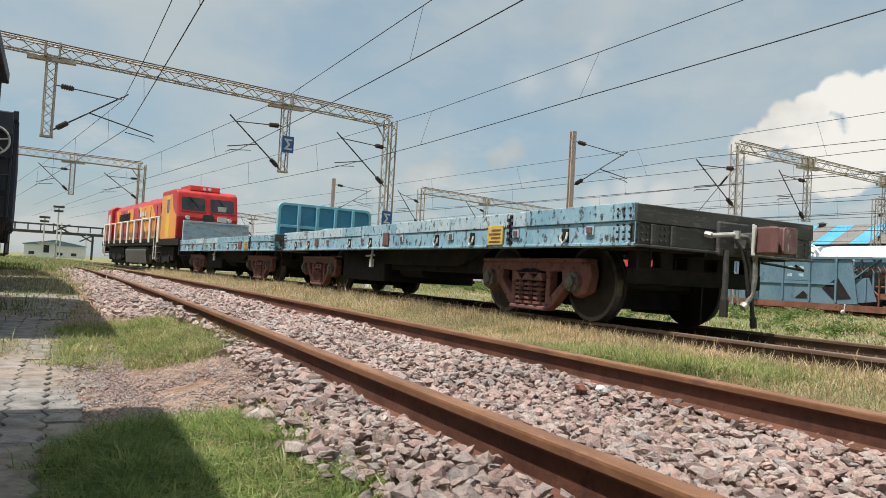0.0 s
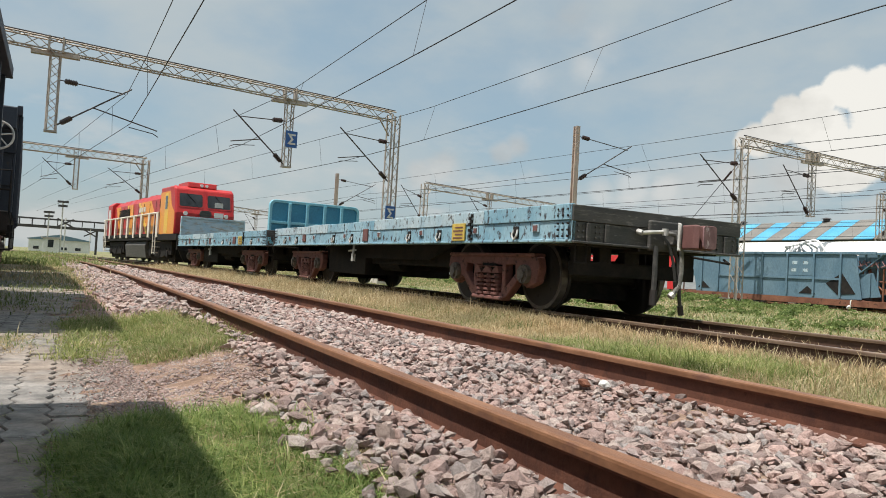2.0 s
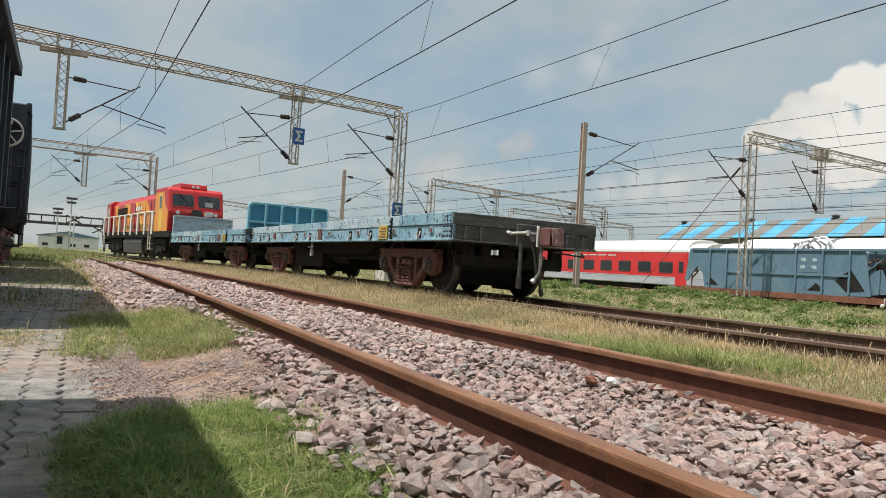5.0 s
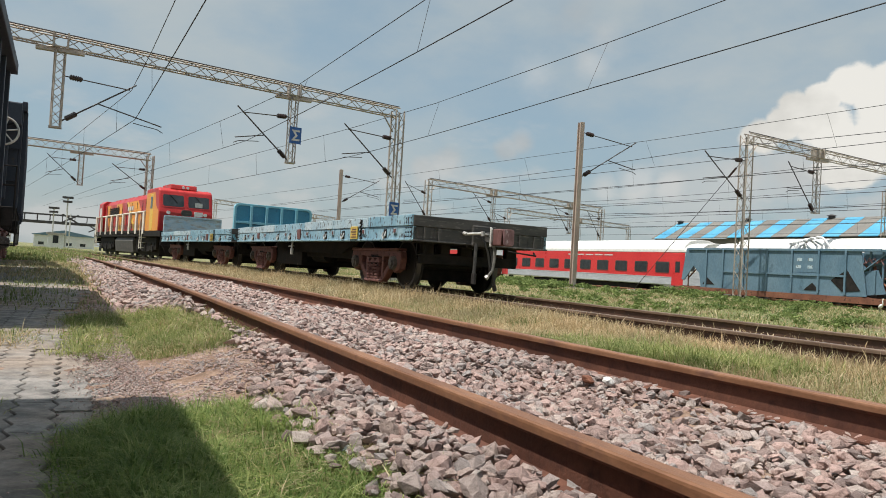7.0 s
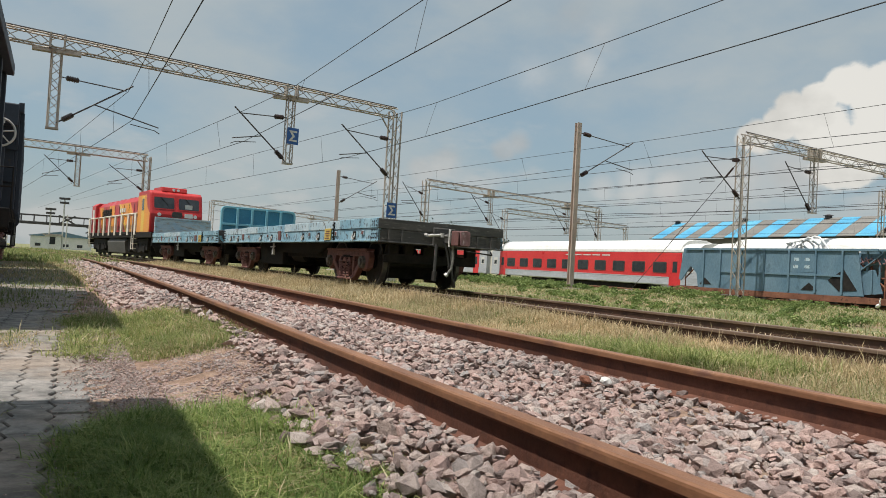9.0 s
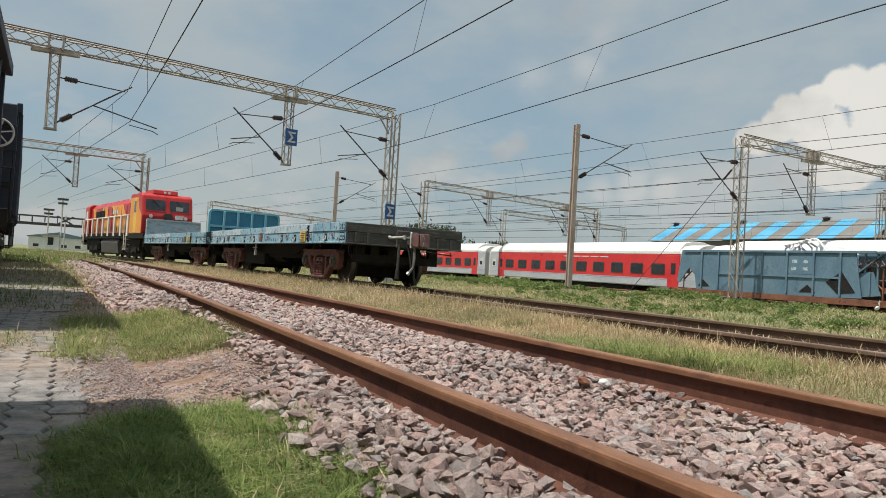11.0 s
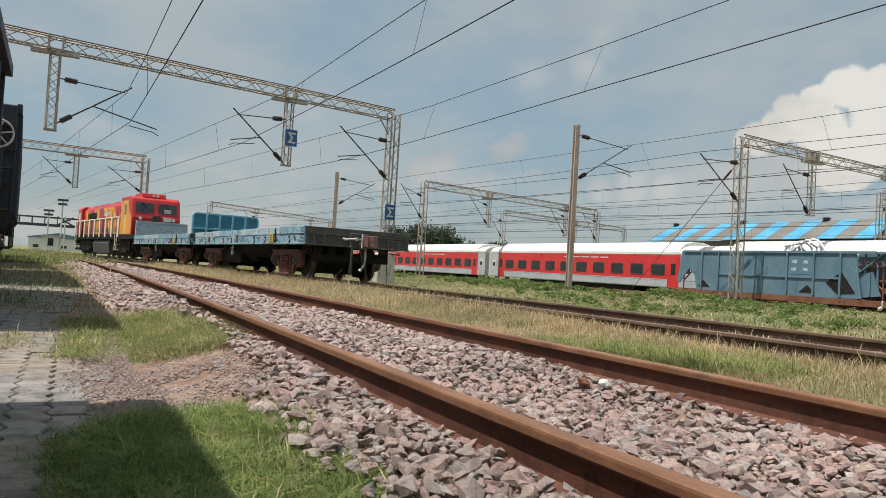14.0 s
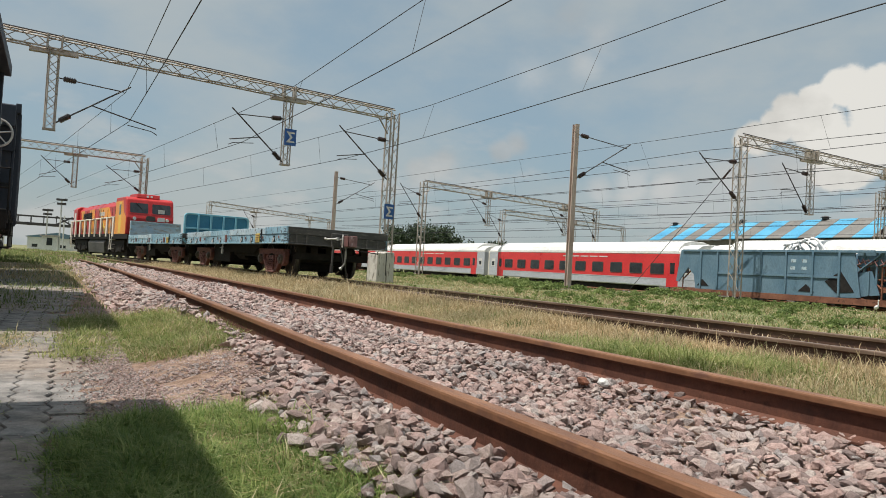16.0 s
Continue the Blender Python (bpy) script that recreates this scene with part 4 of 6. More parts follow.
    slab(bm, prof, 4.0, L - 1.3, to=lambda u, v, q: (u, q, v))
    hood = part("hood", bm, M["loco_red"], lo, "long red hood", 0.05)
    for s in (-1, 1):
        k = 0
        for y0, y1, slope, mt in ((4.9, 7.6, 2.5, "loco_orange"), (7.75, 8.3, 2.5, "loco_yellow"), (11.4, 12.6, 1.0, "loco_orange"), (12.75, 13.1, 1.0, "loco_yellow"), (15.2, 16.6, 1.2, "loco_orange")):
            bm = bmesh.new()
            slab(bm, [(y0, 1.52), (y1, 1.52), (y1 + slope, 3.42), (y0 + slope, 3.42)], s * 1.16, s * (1.166 + 0.002 * (k % 2)))
            part("paint_sweep", bm, M[mt], hood)
            k += 1
        bm = bmesh.new()
        for j in range(9):
            y = 4.6 + j * 1.5
            box(bm, *sorted((s * 1.172, s * 1.185)), y, y + 0.04, 1.6, 3.3)
            box(bm, *sorted((s * 1.172, s * 1.185)), y, y + 1.3, 2.58, 2.61)
        tagged(part("door_seams", bm, M["black_dirt"], hood, "dark seams of the hood doors"), kind="stuff")
        bm = bmesh.new()
        for j in range(3):
            box(bm, *sorted((s * 1.174, s * 1.184)), 8.7 + j * 0.62, 9.15 + j * 0.62, 2.86, 3.12)
        part("painted_mark", bm, M["white_worn"], hood, "white painted mark on the hood side")
        for y, far, z in ((4.25, 5.2, 2.90), (13.2, 16.4, 2.72)):
            bm = bmesh.new()
            for j in range(8):
                box(bm, *sorted((s * 1.172, s * 1.20)), y, far, z + j * 0.06, z + 0.045 + j * 0.06)
            part("grille", bm, M["black_dirt"], hood, "dark louvred intake grille")
    for y in (6.0, 9.0, 12.0, 14.5, 16.5):
        bm = bmesh.new()
        box(bm, -0.6, 0.6, y, y + 1.6, 3.74, 3.88)
        part("roof_hatch", bm, M["loco_red"], hood, "", 0.04)
    bm = bmesh.new()
    slab(bm, [(-1.35, 1.5), (-1.35, 3.6), (-1.1, 3.80), (1.1, 3.80), (1.35, 3.6), (1.35, 1.5)], L - 2.6, L - 1.0, to=lambda u, v, q: (u, q, v))
    part("rear_cab", bm, M["loco_red"], lo, "red rear end of the hood", 0.05)
    bm = bmesh.new()
    box(bm, -1.37, -1.35, L - 2.2, L - 1.5, 2.7, 3.3)
    part("rear_window", bm, M["white_worn"], lo)
    # walkway, handrails
    for s in (-1, 1):
        bm = bmesh.new()
        box(bm, *sorted((s * 1.17, s * 1.47)), 4.0, L - 0.5, 1.50, 1.56)
        box(bm, *sorted((s * 1.44, s * 1.48)), 4.0, L - 0.5, 1.40, 1.56)
        part("walkway", bm, M["black_dirt"], lo)
        bm = bmesh.new()
        tube(bm, [(s * 1.45, 3.9, 2.62), (s * 1.45, L - 0.6, 2.62)], 0.05, 8)
        rail = part("handrail", bm, M["cream"], lo, "cream tubular handrail")
        for j in range(9):
            bm = bmesh.new()
            y = 4.2 + j * (L - 5.2) / 8
            box(bm, s * 1.45 - 0.05, s * 1.45 + 0.05, y - 0.2, y + 0.2, 1.36, 2.66)
            part("stanchion", bm, M["cream"], rail)
        for y in (4.4, L - 1.6):
            bm = bmesh.new()
            for z in (0.55, 0.85, 1.15):
                box(bm, *sorted((s * 1.20, s * 1.48)), y, y + 0.55, z, z + 0.03)
            tube(bm, [(s * 1.48, y, 0.5), (s * 1.48, y, 1.6), (s * 1.47, y + 0.05, 2.6)], 0.025, 6)
            tube(bm, [(s * 1.48, y + 0.55, 0.5), (s * 1.48, y + 0.55, 1.6), (s * 1.47, y + 0.5, 2.6)], 0.025, 6)
            part("step_ladder", bm, M["cream"], lo, "cream boarding steps and grab rails")
    bm = bmesh.new()
    slab(bm, [(-1.25, 1.2), (-1.40, 0.95), (-1.3, 0.24), (1.3, 0.24), (1.40, 0.95), (1.25, 1.2)], 7.2, 12.8, to=lambda u, v, q: (u, q, v))
    part("fuel_tank", bm, M["black_worn"], lo, "grimy fuel tank", 0.04)
    wheels = []
    for yc in (4.4, L - 4.4):
        for s in (-1, 1):
            bm = bmesh.new()
            box(bm, *sorted((s * 0.3, s * 1.05)), -2.6, 2.6, 0.16, 1.18)
            slab(bm, [(-2.6, 1.17), (-2.55, 0.5), (-1.2, 0.44), (-0.6, 0.34), (0.6, 0.34), (1.2, 0.44), (2.55, 0.5), (2.6, 1.17)], s * 1.08, s * 1.24)
            for k in (-1.85, 0, 1.85):
                box(bm, *sorted((s * 1.06, s * 1.30)), k - 0.17, k + 0.17, 0.36, 0.72)
                for d in (-0.34, 0.34):
                    cyl(bm, (s * 1.20, k + d, 0.52), (s * 1.20, k + d, 0.86), 0.09, 8)
            fr = part("bogie_frame", bm, M["black_dirt"], lo, "grimy black bogie frame", 0.02)
            fr.location = (0, yc, 0)
        for k in (-1.85, 0, 1.85):
            wheels.append(wheelset(lo, yc + k, 0.54))
    bm = bmesh.new()
    slab(bm, [(-1.35, 0.75), (-1.1, 0.25), (1.1, 0.25), (1.35, 0.75)], 0.02, 0.16, to=lambda u, v, q: (u, q, v))
    part("cattle_guard", bm, M["black_dirt"], lo, "", 0.02)
    bm = bmesh.new()
    box(bm, -0.12, 0.12, -0.45, 0.2, 0.96, 1.22)
    part("coupler", bm, M["black_dirt"], lo, "", 0.02)
    return lo, wheels


locomotive, wheels_l = loco()


# ---- overhead line: lattice portals, poles, brackets and wires
def lattice(bm, a, b, up, w, d, n, r=0.015, chord=0.03):
    """A square lattice girder from a to b (centre line), d deep along up and w wide."""
    a, b, up = Vector(a), Vector(b), Vector(up).normalized()
    side = (b - a).normalized().cross(up).normalized()
    c = [side * (w / 2 * i) + up * (d / 2 * j) for i, j in ((-1, -1), (1, -1), (1, 1), (-1, 1))]
    for o in c:
        cyl(bm, a + o, b + o, chord, 4)
    for k in range(n):
        p, q = a.lerp(b, k / n), a.lerp(b, (k + 1) / n)
        for i in range(4):
            o1, o2 = c[i], c[(i + 1) % 4]
            if k % 2:
                o1, o2 = o2, o1
            cyl(bm, p + o1, q + o2, r, 4)
    return bm


def cantilever(parent, at, along_dir, reach, z_low, z_high, z_tip, z_reg, past=0.25):
    """Bracket arm that carries the wires: stay tube, diagonal tube, registration arm, insulators."""
    at, u = Vector((at[0], at[1], 0)), Vector(along_dir).normalized()
    z = lambda h: Vector((0, 0, h))
    low, high = at + u * 0.12 + z(z_low), at + u * 0.12 + z(z_high)
    tip, stay = at + u * (reach + 0.22) + z(z_tip + 0.22), at + u * reach + z(z_tip)
    bm = bmesh.new()
    tube(bm, [low, tip], 0.028, 6)
    tube(bm, [high, stay], 0.021, 6)
    k = low.lerp(tip, 0.48)
    reg = at + u * (reach + past) + z(z_reg)
    tube(bm, [k, reg], 0.022, 6)
    tube(bm, [at + u * (reach + past - 1.0) + z(z_reg - 0.02), at + u * (reach + past - 0.15) + z(z_reg - 0.12), at + u * (reach + past + 0.05) + z(z_reg - 0.22)], 0.016, 5)
    arm = part("cantilever_arm", bm, M["galv_dark"], parent, "dark tubular bracket arm for the wires")
    for p, q in ((low, tip), (high, stay)):
        bm = bmesh.new()
        d = (q - p).normalized()
        cyl(bm, p + d * 0.22, p + d * 0.62, 0.075, 10)
        for j in range(5):
            cyl(bm, p + d * (0.25 + j * 0.075), p + d * (0.28 + j * 0.075), 0.10, 10)
        part("insulator", bm, M["insul"], arm, "dark ribbed porcelain insulator")
    return stay


def sigma_plate(parent, at, u, z, size=0.55):
    """A square blue plate with a bent white stroke, facing the camera side."""
    u = Vector(u).normalized()
    nrm = Vector((u.y, -u.x, 0))
    to = lambda a, b, q: Vector((at[0], at[1], z)) + u * a + Vector((0, 0, b)) + nrm * q
    bm = bmesh.new()
    slab(bm, [(-size * 0.42, -size * 0.55), (size * 0.42, -size * 0.55), (size * 0.42, size * 0.55), (-size * 0.42, size * 0.55)], 0.0, 0.02, to=to)
    pl = part("sign_plate", bm, M["blue_sign"], parent, "blue enamel sign plate with a white angled stroke")
    bm = bmesh.new()
    s = size
    slab(bm, [(-0.30 * s, 0.36 * s), (0.30 * s, 0.36 * s), (0.30 * s, 0.24 * s), (-0.04 * s, 0.24 * s), (0.16 * s, 0.0), (-0.04 * s, -0.24 * s), (0.30 * s, -0.24 * s), (0.30 * s, -0.36 * s), (-0.30 * s, -0.36 * s), (-0.02 * s, 0.0)], 0.021, 0.026, to=to)
    part("sign_stroke", bm, M["white_worn"], pl)


def portal(a, b, z, label, mast_a=True, mast_b=True, drops=(), arms=(), signs=(), depth=0.48, foot=-0.45):
    """Beam between a and b (x, y) with its top at z; drops are (share of the span, bottom height)."""
    a, b = Vector((*a, 0)), Vector((*b, 0))
    u = (b - a).normalized()
    po = thing("catenary_portal", Matrix.Translation(a), label, "catenary portal", "catenary portals")
    inv = -a
    L = (b - a).length
    o = Vector((0, 0, 0))
    bm = bmesh.new()
    lattice(bm, Vector((0, 0, z - depth / 2)), u * L + Vector((0, 0, z - depth / 2)), (0, 0, 1), 0.34, depth, max(8, int(L / 0.55)))
    part("beam", bm, M["galv"], po, "galvanised lattice beam")
    bm = bmesh.new()
    cyl(bm, Vector((0, -0.1, z + 0.07)), u * L + Vector((0, -0.1, z + 0.07)), 0.028, 6)
    part("cable_conduit", bm, M["galv_dark"], po, "dark cable along the beam")
    for on, k in ((mast_a, 0), (mast_b, L)):
        if not on:
            continue
        p = u * k
        inn = 1 if k == 0 else -1
        bm = bmesh.new()
        lattice(bm, p + Vector((0, 0, foot)), p + Vector((0, 0, z - 0.1)), u, 0.40, 0.44, 15, 0.016, 0.042)
        cyl(bm, p + u * inn * 0.23 + Vector((0, 0, z - 1.1)), p + u * inn * 0.75 + Vector((0, 0, z - 0.45)), 0.035, 4)
        mast = part("mast", bm, M["galv"], po, "galvanised lattice mast")
        bm = bmesh.new()
        box(bm, p.x - 0.40, p.x + 0.40, p.y - 0.40, p.y + 0.40, foot - 0.3, -0.22)
        part("footing", bm, M["concrete"], mast, "concrete footing", 0.02)
    for share, zb in drops:
        p = u * (L * share)
        bm = bmesh.new()
        lattice(bm, p + Vector((0, 0, zb)), p + Vector((0, 0, z - depth - 0.05)), u, 0.24, 0.30, 9, 0.013, 0.024)
        box(bm, p.x - 0.75, p.x + 0.75, p.y - 0.12, p.y + 0.12, z - depth - 0.16, z - depth - 0.03)
        box(bm, p.x - 0.20, p.x + 0.20, p.y - 0.14, p.y + 0.14, zb - 0.06, zb)
        dp = part("drop_post", bm, M["galv"], po, "lattice drop post hung from the beam")
        for q in (-0.22, 0.22):
            bm = bmesh.new()
            box(bm, p.x + q - 0.03, p.x + q + 0.03, p.y - 0.24, p.y + 0.24, z - depth - 0.05, z + 0.08)
            part("clamp", bm, M["galv"], dp)
    for share, way, *sizes in arms:
        cantilever(po, (u * (L * share)).to_2d(), u * way, *sizes)
    for share, zs, size in signs:
        p = u * (L * share) + Vector((u.y, -u.x, 0)) * 0.26
        sigma_plate(po, p.to_2d(), u, zs, size)
    return po


PORTALS = "galvanised lattice portal carrying overhead wires"
portal((-9.0, 26.95), (12.95, 31.28), 7.62, PORTALS + " across the near tracks", drops=[(0.373, 4.50), (0.766, 4.45)],
       arms=[(0.373, 1, 2.33, 4.68, 6.28, 6.20, 5.05, 1.2), (0.768, -1, 2.22, 4.48, 6.32, 6.17, 5.13), (1.0, -1, 2.55, 4.42, 6.20, 6.27, 5.15)],
       signs=[(0.768, 5.55, 0.62), (0.996, 2.95, 0.62)], depth=0.40)
portal((-9.0, 56.9), (4.75, 59.1), 7.6, PORTALS + ", farther down the line", drops=[(0.665, 4.8)],
       arms=[(0.665, -1, 1.95, 4.9, 6.5, 6.5, 5.4), (1.0, -1, 2.4, 4.85, 6.4, 6.35, 5.3)])
portal((27.95, 24.6), (47.5, 26.6), 7.6, PORTALS + " beyond the blue hopper wagon", drops=[(0.298, 4.4), (0.70, 4.4)],
       arms=[(0.0, -1, 2.75, 4.5, 6.3, 6.17, 5.15), (0.298, -1, 2.3, 4.35, 6.4, 6.5, 5.4)], depth=0.40)
portal((25.6, 54.4), (49.0, 61.4), 7.6, PORTALS + " over the coach sidings", drops=[(0.32, 4.6), (0.78, 4.6)],
       arms=[(0.0, -1, 2.3, 4.5, 6.35, 6.9, 5.6), (0.32, -1, 2.4, 4.7, 6.4, 6.9, 5.6), (0.78, -1, 2.4, 4.7, 6.4, 6.9, 5.6), (1.0, -1, 2.3, 4.5, 6.35, 6.9, 5.6)])
portal((43.8, 71.6), (67.4, 78.5), 7.6, PORTALS + " over the coach sidings", drops=[(0.55, 4.6)], arms=[(0.55, -1, 2.4, 4.7, 6.4, 6.9, 5.6), (0.0, -1, 2.3, 4.5, 6.35, 6.9, 5.6)])
portal((16.3, 100.5), (38.6, 118.0), 7.6, PORTALS + ", far down the line", drops=[(0.33, 4.8), (0.8, 4.8)], arms=[(0.33, -1, 2.4, 4.7, 6.4, 6.9, 5.6)])
portal((49.5, 31.5), (66.0, 33.0), 7.6, PORTALS + " by the shed", drops=[(0.6, 4.5)], arms=[(0.0, 1, 2.3, 4.5, 6.35, 6.9, 5.6)])


def guy_wire():
    """Slanting anchor stay of the siding portal's mast."""
    g = thing("guy_wire", pose(27.95, 31.9, -0.25), "slanting steel guy wire anchored in the weeds", "guy wire")
    bm = bmesh.new()
    cyl(bm, (0, 0, 0.1), (0, -7.05, 6.55), 0.016, 6)
    part("stay", bm, M["galv_dark"], g)
    bm = bmesh.new()
    cyl(bm, (0, -6.3, 5.87), (0, -6.75, 6.28), 0.05, 8)
    part("insulator", bm, M["insul"], g, "dark stay insulator")
    bm = bmesh.new()
    box(bm, -0.3, 0.3, -0.3, 0.3, -0.2, 0.12)
    part("anchor_block", bm, M["concrete"], g, "concrete anchor block", 0.03)


guy_wire()


def wire_pole(x, y, z, way, reach, zl, zh, zt, zr, w=0.23):
    po = thing("catenary_pole", pose(x, y, 0), "weathered steel catenary pole with a bracket arm", "catenary pole", "catenary poles")
    bm = bmesh.new()
    box(bm, -w / 2, w / 2, -w / 2, -w / 2 + 0.03, -0.4, z)
    box(bm, -w / 2, w / 2, w / 2 - 0.03, w / 2, -0.4, z)
    box(bm, -0.02, 0.02, -w / 2 + 0.03, w / 2 - 0.03, -0.4, z)
    for k in range(10):
        box(bm, -w / 2 + 0.01, w / 2 - 0.01, -w / 2 - 0.008, -w / 2, 0.3 + k * 0.22, 0.36 + k * 0.22)
    part("post", bm, M["pole_brown"], po, "weathered brown-grey steel post")
    cantilever(po, (0, 0), Vector((way, 0, 0)), reach, zl, zh, zt, zr)
    bm = bmesh.new()
    box(bm, -0.4, 0.4, -0.4, 0.4, -0.5, -0.12)
    part("footing", bm, M["concrete"], po, "", 0.03)
    return po


wire_pole(20.8, 27.9, 7.6, 1, 3.1, 5.05, 7.15, 6.85, 5.75)
wire_pole(18.3, 55.0, 7.6, 1, 3.0, 5.05, 7.15, 6.85, 5.75)


def wires(msg, con, sag=0.35, r=0.011, first=2.0):
    """One overhead line: a messenger and a contact wire through the given points, with droppers."""
    ln = thing("overhead_line", None, "thin dark overhead contact and messenger wires", "overhead wire", "overhead wires")
    out = []
    for name, pts, rr in (("messenger_wire", msg, r), ("contact_wire", con, r * 1.15)):
        path = []
        for p, q in zip(pts, pts[1:]):
            p, q = Vector(p), Vector(q)
            span = (q - p).length
            for k in range(8):
                f = k / 8
                c = p.lerp(q, f)
                c.z -= (sag if name == "messenger_wire" else 0.04) * 4 * f * (1 - f) * min(1, span / 40)
                path.append(c)
        path.append(Vector(pts[-1]))
        bm = bmesh.new()
        tube(bm, path, rr, 5)
        part(name, bm, M["wire"], ln)
        out.append(path)

    def at(path, y):
        for p, q in zip(path, path[1:]):
            if p.y <= y <= q.y:
                return p.lerp(q, (y - p.y) / (q.y - p.y))
        return None
    y = first
    while y < 60:
        p, q = at(out[0], y), at(out[1], y)
        if p and q:
            bm = bmesh.new()
            cyl(bm, p, q, 0.006, 4)
            part("dropper", bm, M["wire"], ln)
        y += 9.1
    return ln


wires([(2.05, -20, 6.2), (1.725, 17.7, 6.2), (1.67, 22.8, 6.2), (1.53, 29.05, 6.2), (-1.9, 58.2, 6.5), (-9, 110, 6.6)], [(2.2, -20, 5.05), (1.86, 13.8, 5.05), (1.81, 18.4, 5.05), (1.67, 28.3, 5.05), (-1.9, 58.2, 5.3), (-9, 110, 5.3)], 0.0, first=4.6)
wires([(7.2, -20, 6.4), (6.65, 14.9, 6.4), (6.51, 25.4, 6.4), (5.66, 29.84, 6.17), (2.3, 58.7, 6.4), (-4, 110, 6.7)], [(6.7, -20, 5.12), (6.46, 10.7, 5.12), (6.34, 19.3, 5.12), (5.9, 29.88, 5.05), (2.2, 58.7, 5.2), (-4, 110, 5.3)], 0.0, first=5.5)
wires([(12.8, -20, 6.5), (12.04, 11.2, 6.5), (11.95, 15.3, 6.5), (11.61, 24.5, 6.5), (10.42, 30.78, 6.27), (6.9, 59, 6.4), (0, 110, 6.6)], [(12.1, -20, 5.2), (11.55, 7.5, 5.2), (11.40, 14.8, 5.2), (11.27, 23.8, 5.2), (10.6, 30.8, 5.08), (6.9, 59, 5.2), (0, 110, 5.3)], 0.0, first=6.0)
wires([(28.0, -20, 7.2), (25.56, 16.2, 7.2), (24.74, 26.3, 7.2), (22.6, 43.8, 7.2), (20.6, 58, 7.1), (13, 110, 7.0)], [(29, -20, 6.0), (26.2, 16.4, 6.0), (25.2, 28.2, 6.0), (21, 56, 5.9), (14, 110, 5.8)], 0.0, first=9.5)
for k, (x, z) in enumerate(((26.6, 6.6), (33.4, 6.5), (38.2, 6.4), (43.5, 6.8), (48.0, 6.4), (53.0, 6.9), (59.0, 6.6))):
    wires([(x + 2.4, -10, z), (x - 1.0, 25, z), (x - 4.5, 58, z), (x - 10, 110, z)], [(x + 2.6, -10, z - 1.35), (x - 0.8, 25, z - 1.35), (x - 4.4, 58, z - 1.35), (x - 10, 110, z - 1.35)], 0.3, 0.013)


# ---- concrete block at the foot of the near portal
def pedestal():
    ob = thing("concrete_pedestal", pose(12.35, 30.2, -0.27, 0, 0, 11), "weathered grey concrete pedestal beside the portal mast", "concrete block")
    bm = bmesh.new()
    slab(bm, [(-0.47, 0), (0.44, 0), (0.42, 1.34), (0.20, 1.37), (-0.10, 1.34), (-0.12, 1.29), (-0.40, 1.31), (-0.45, 1.24)], -0.40, 0.40, to=lambda u, v, q: (u, q, v))
    part("block", bm, M["old_concrete"], ob, "", 0.03)
    bm = bmesh.new()
    box(bm, -0.02, 0.02, -0.41, -0.396, 0.3, 1.3)
    part("crack_strip", bm, M["deck"], ob, "dark vertical joint")


pedestal()


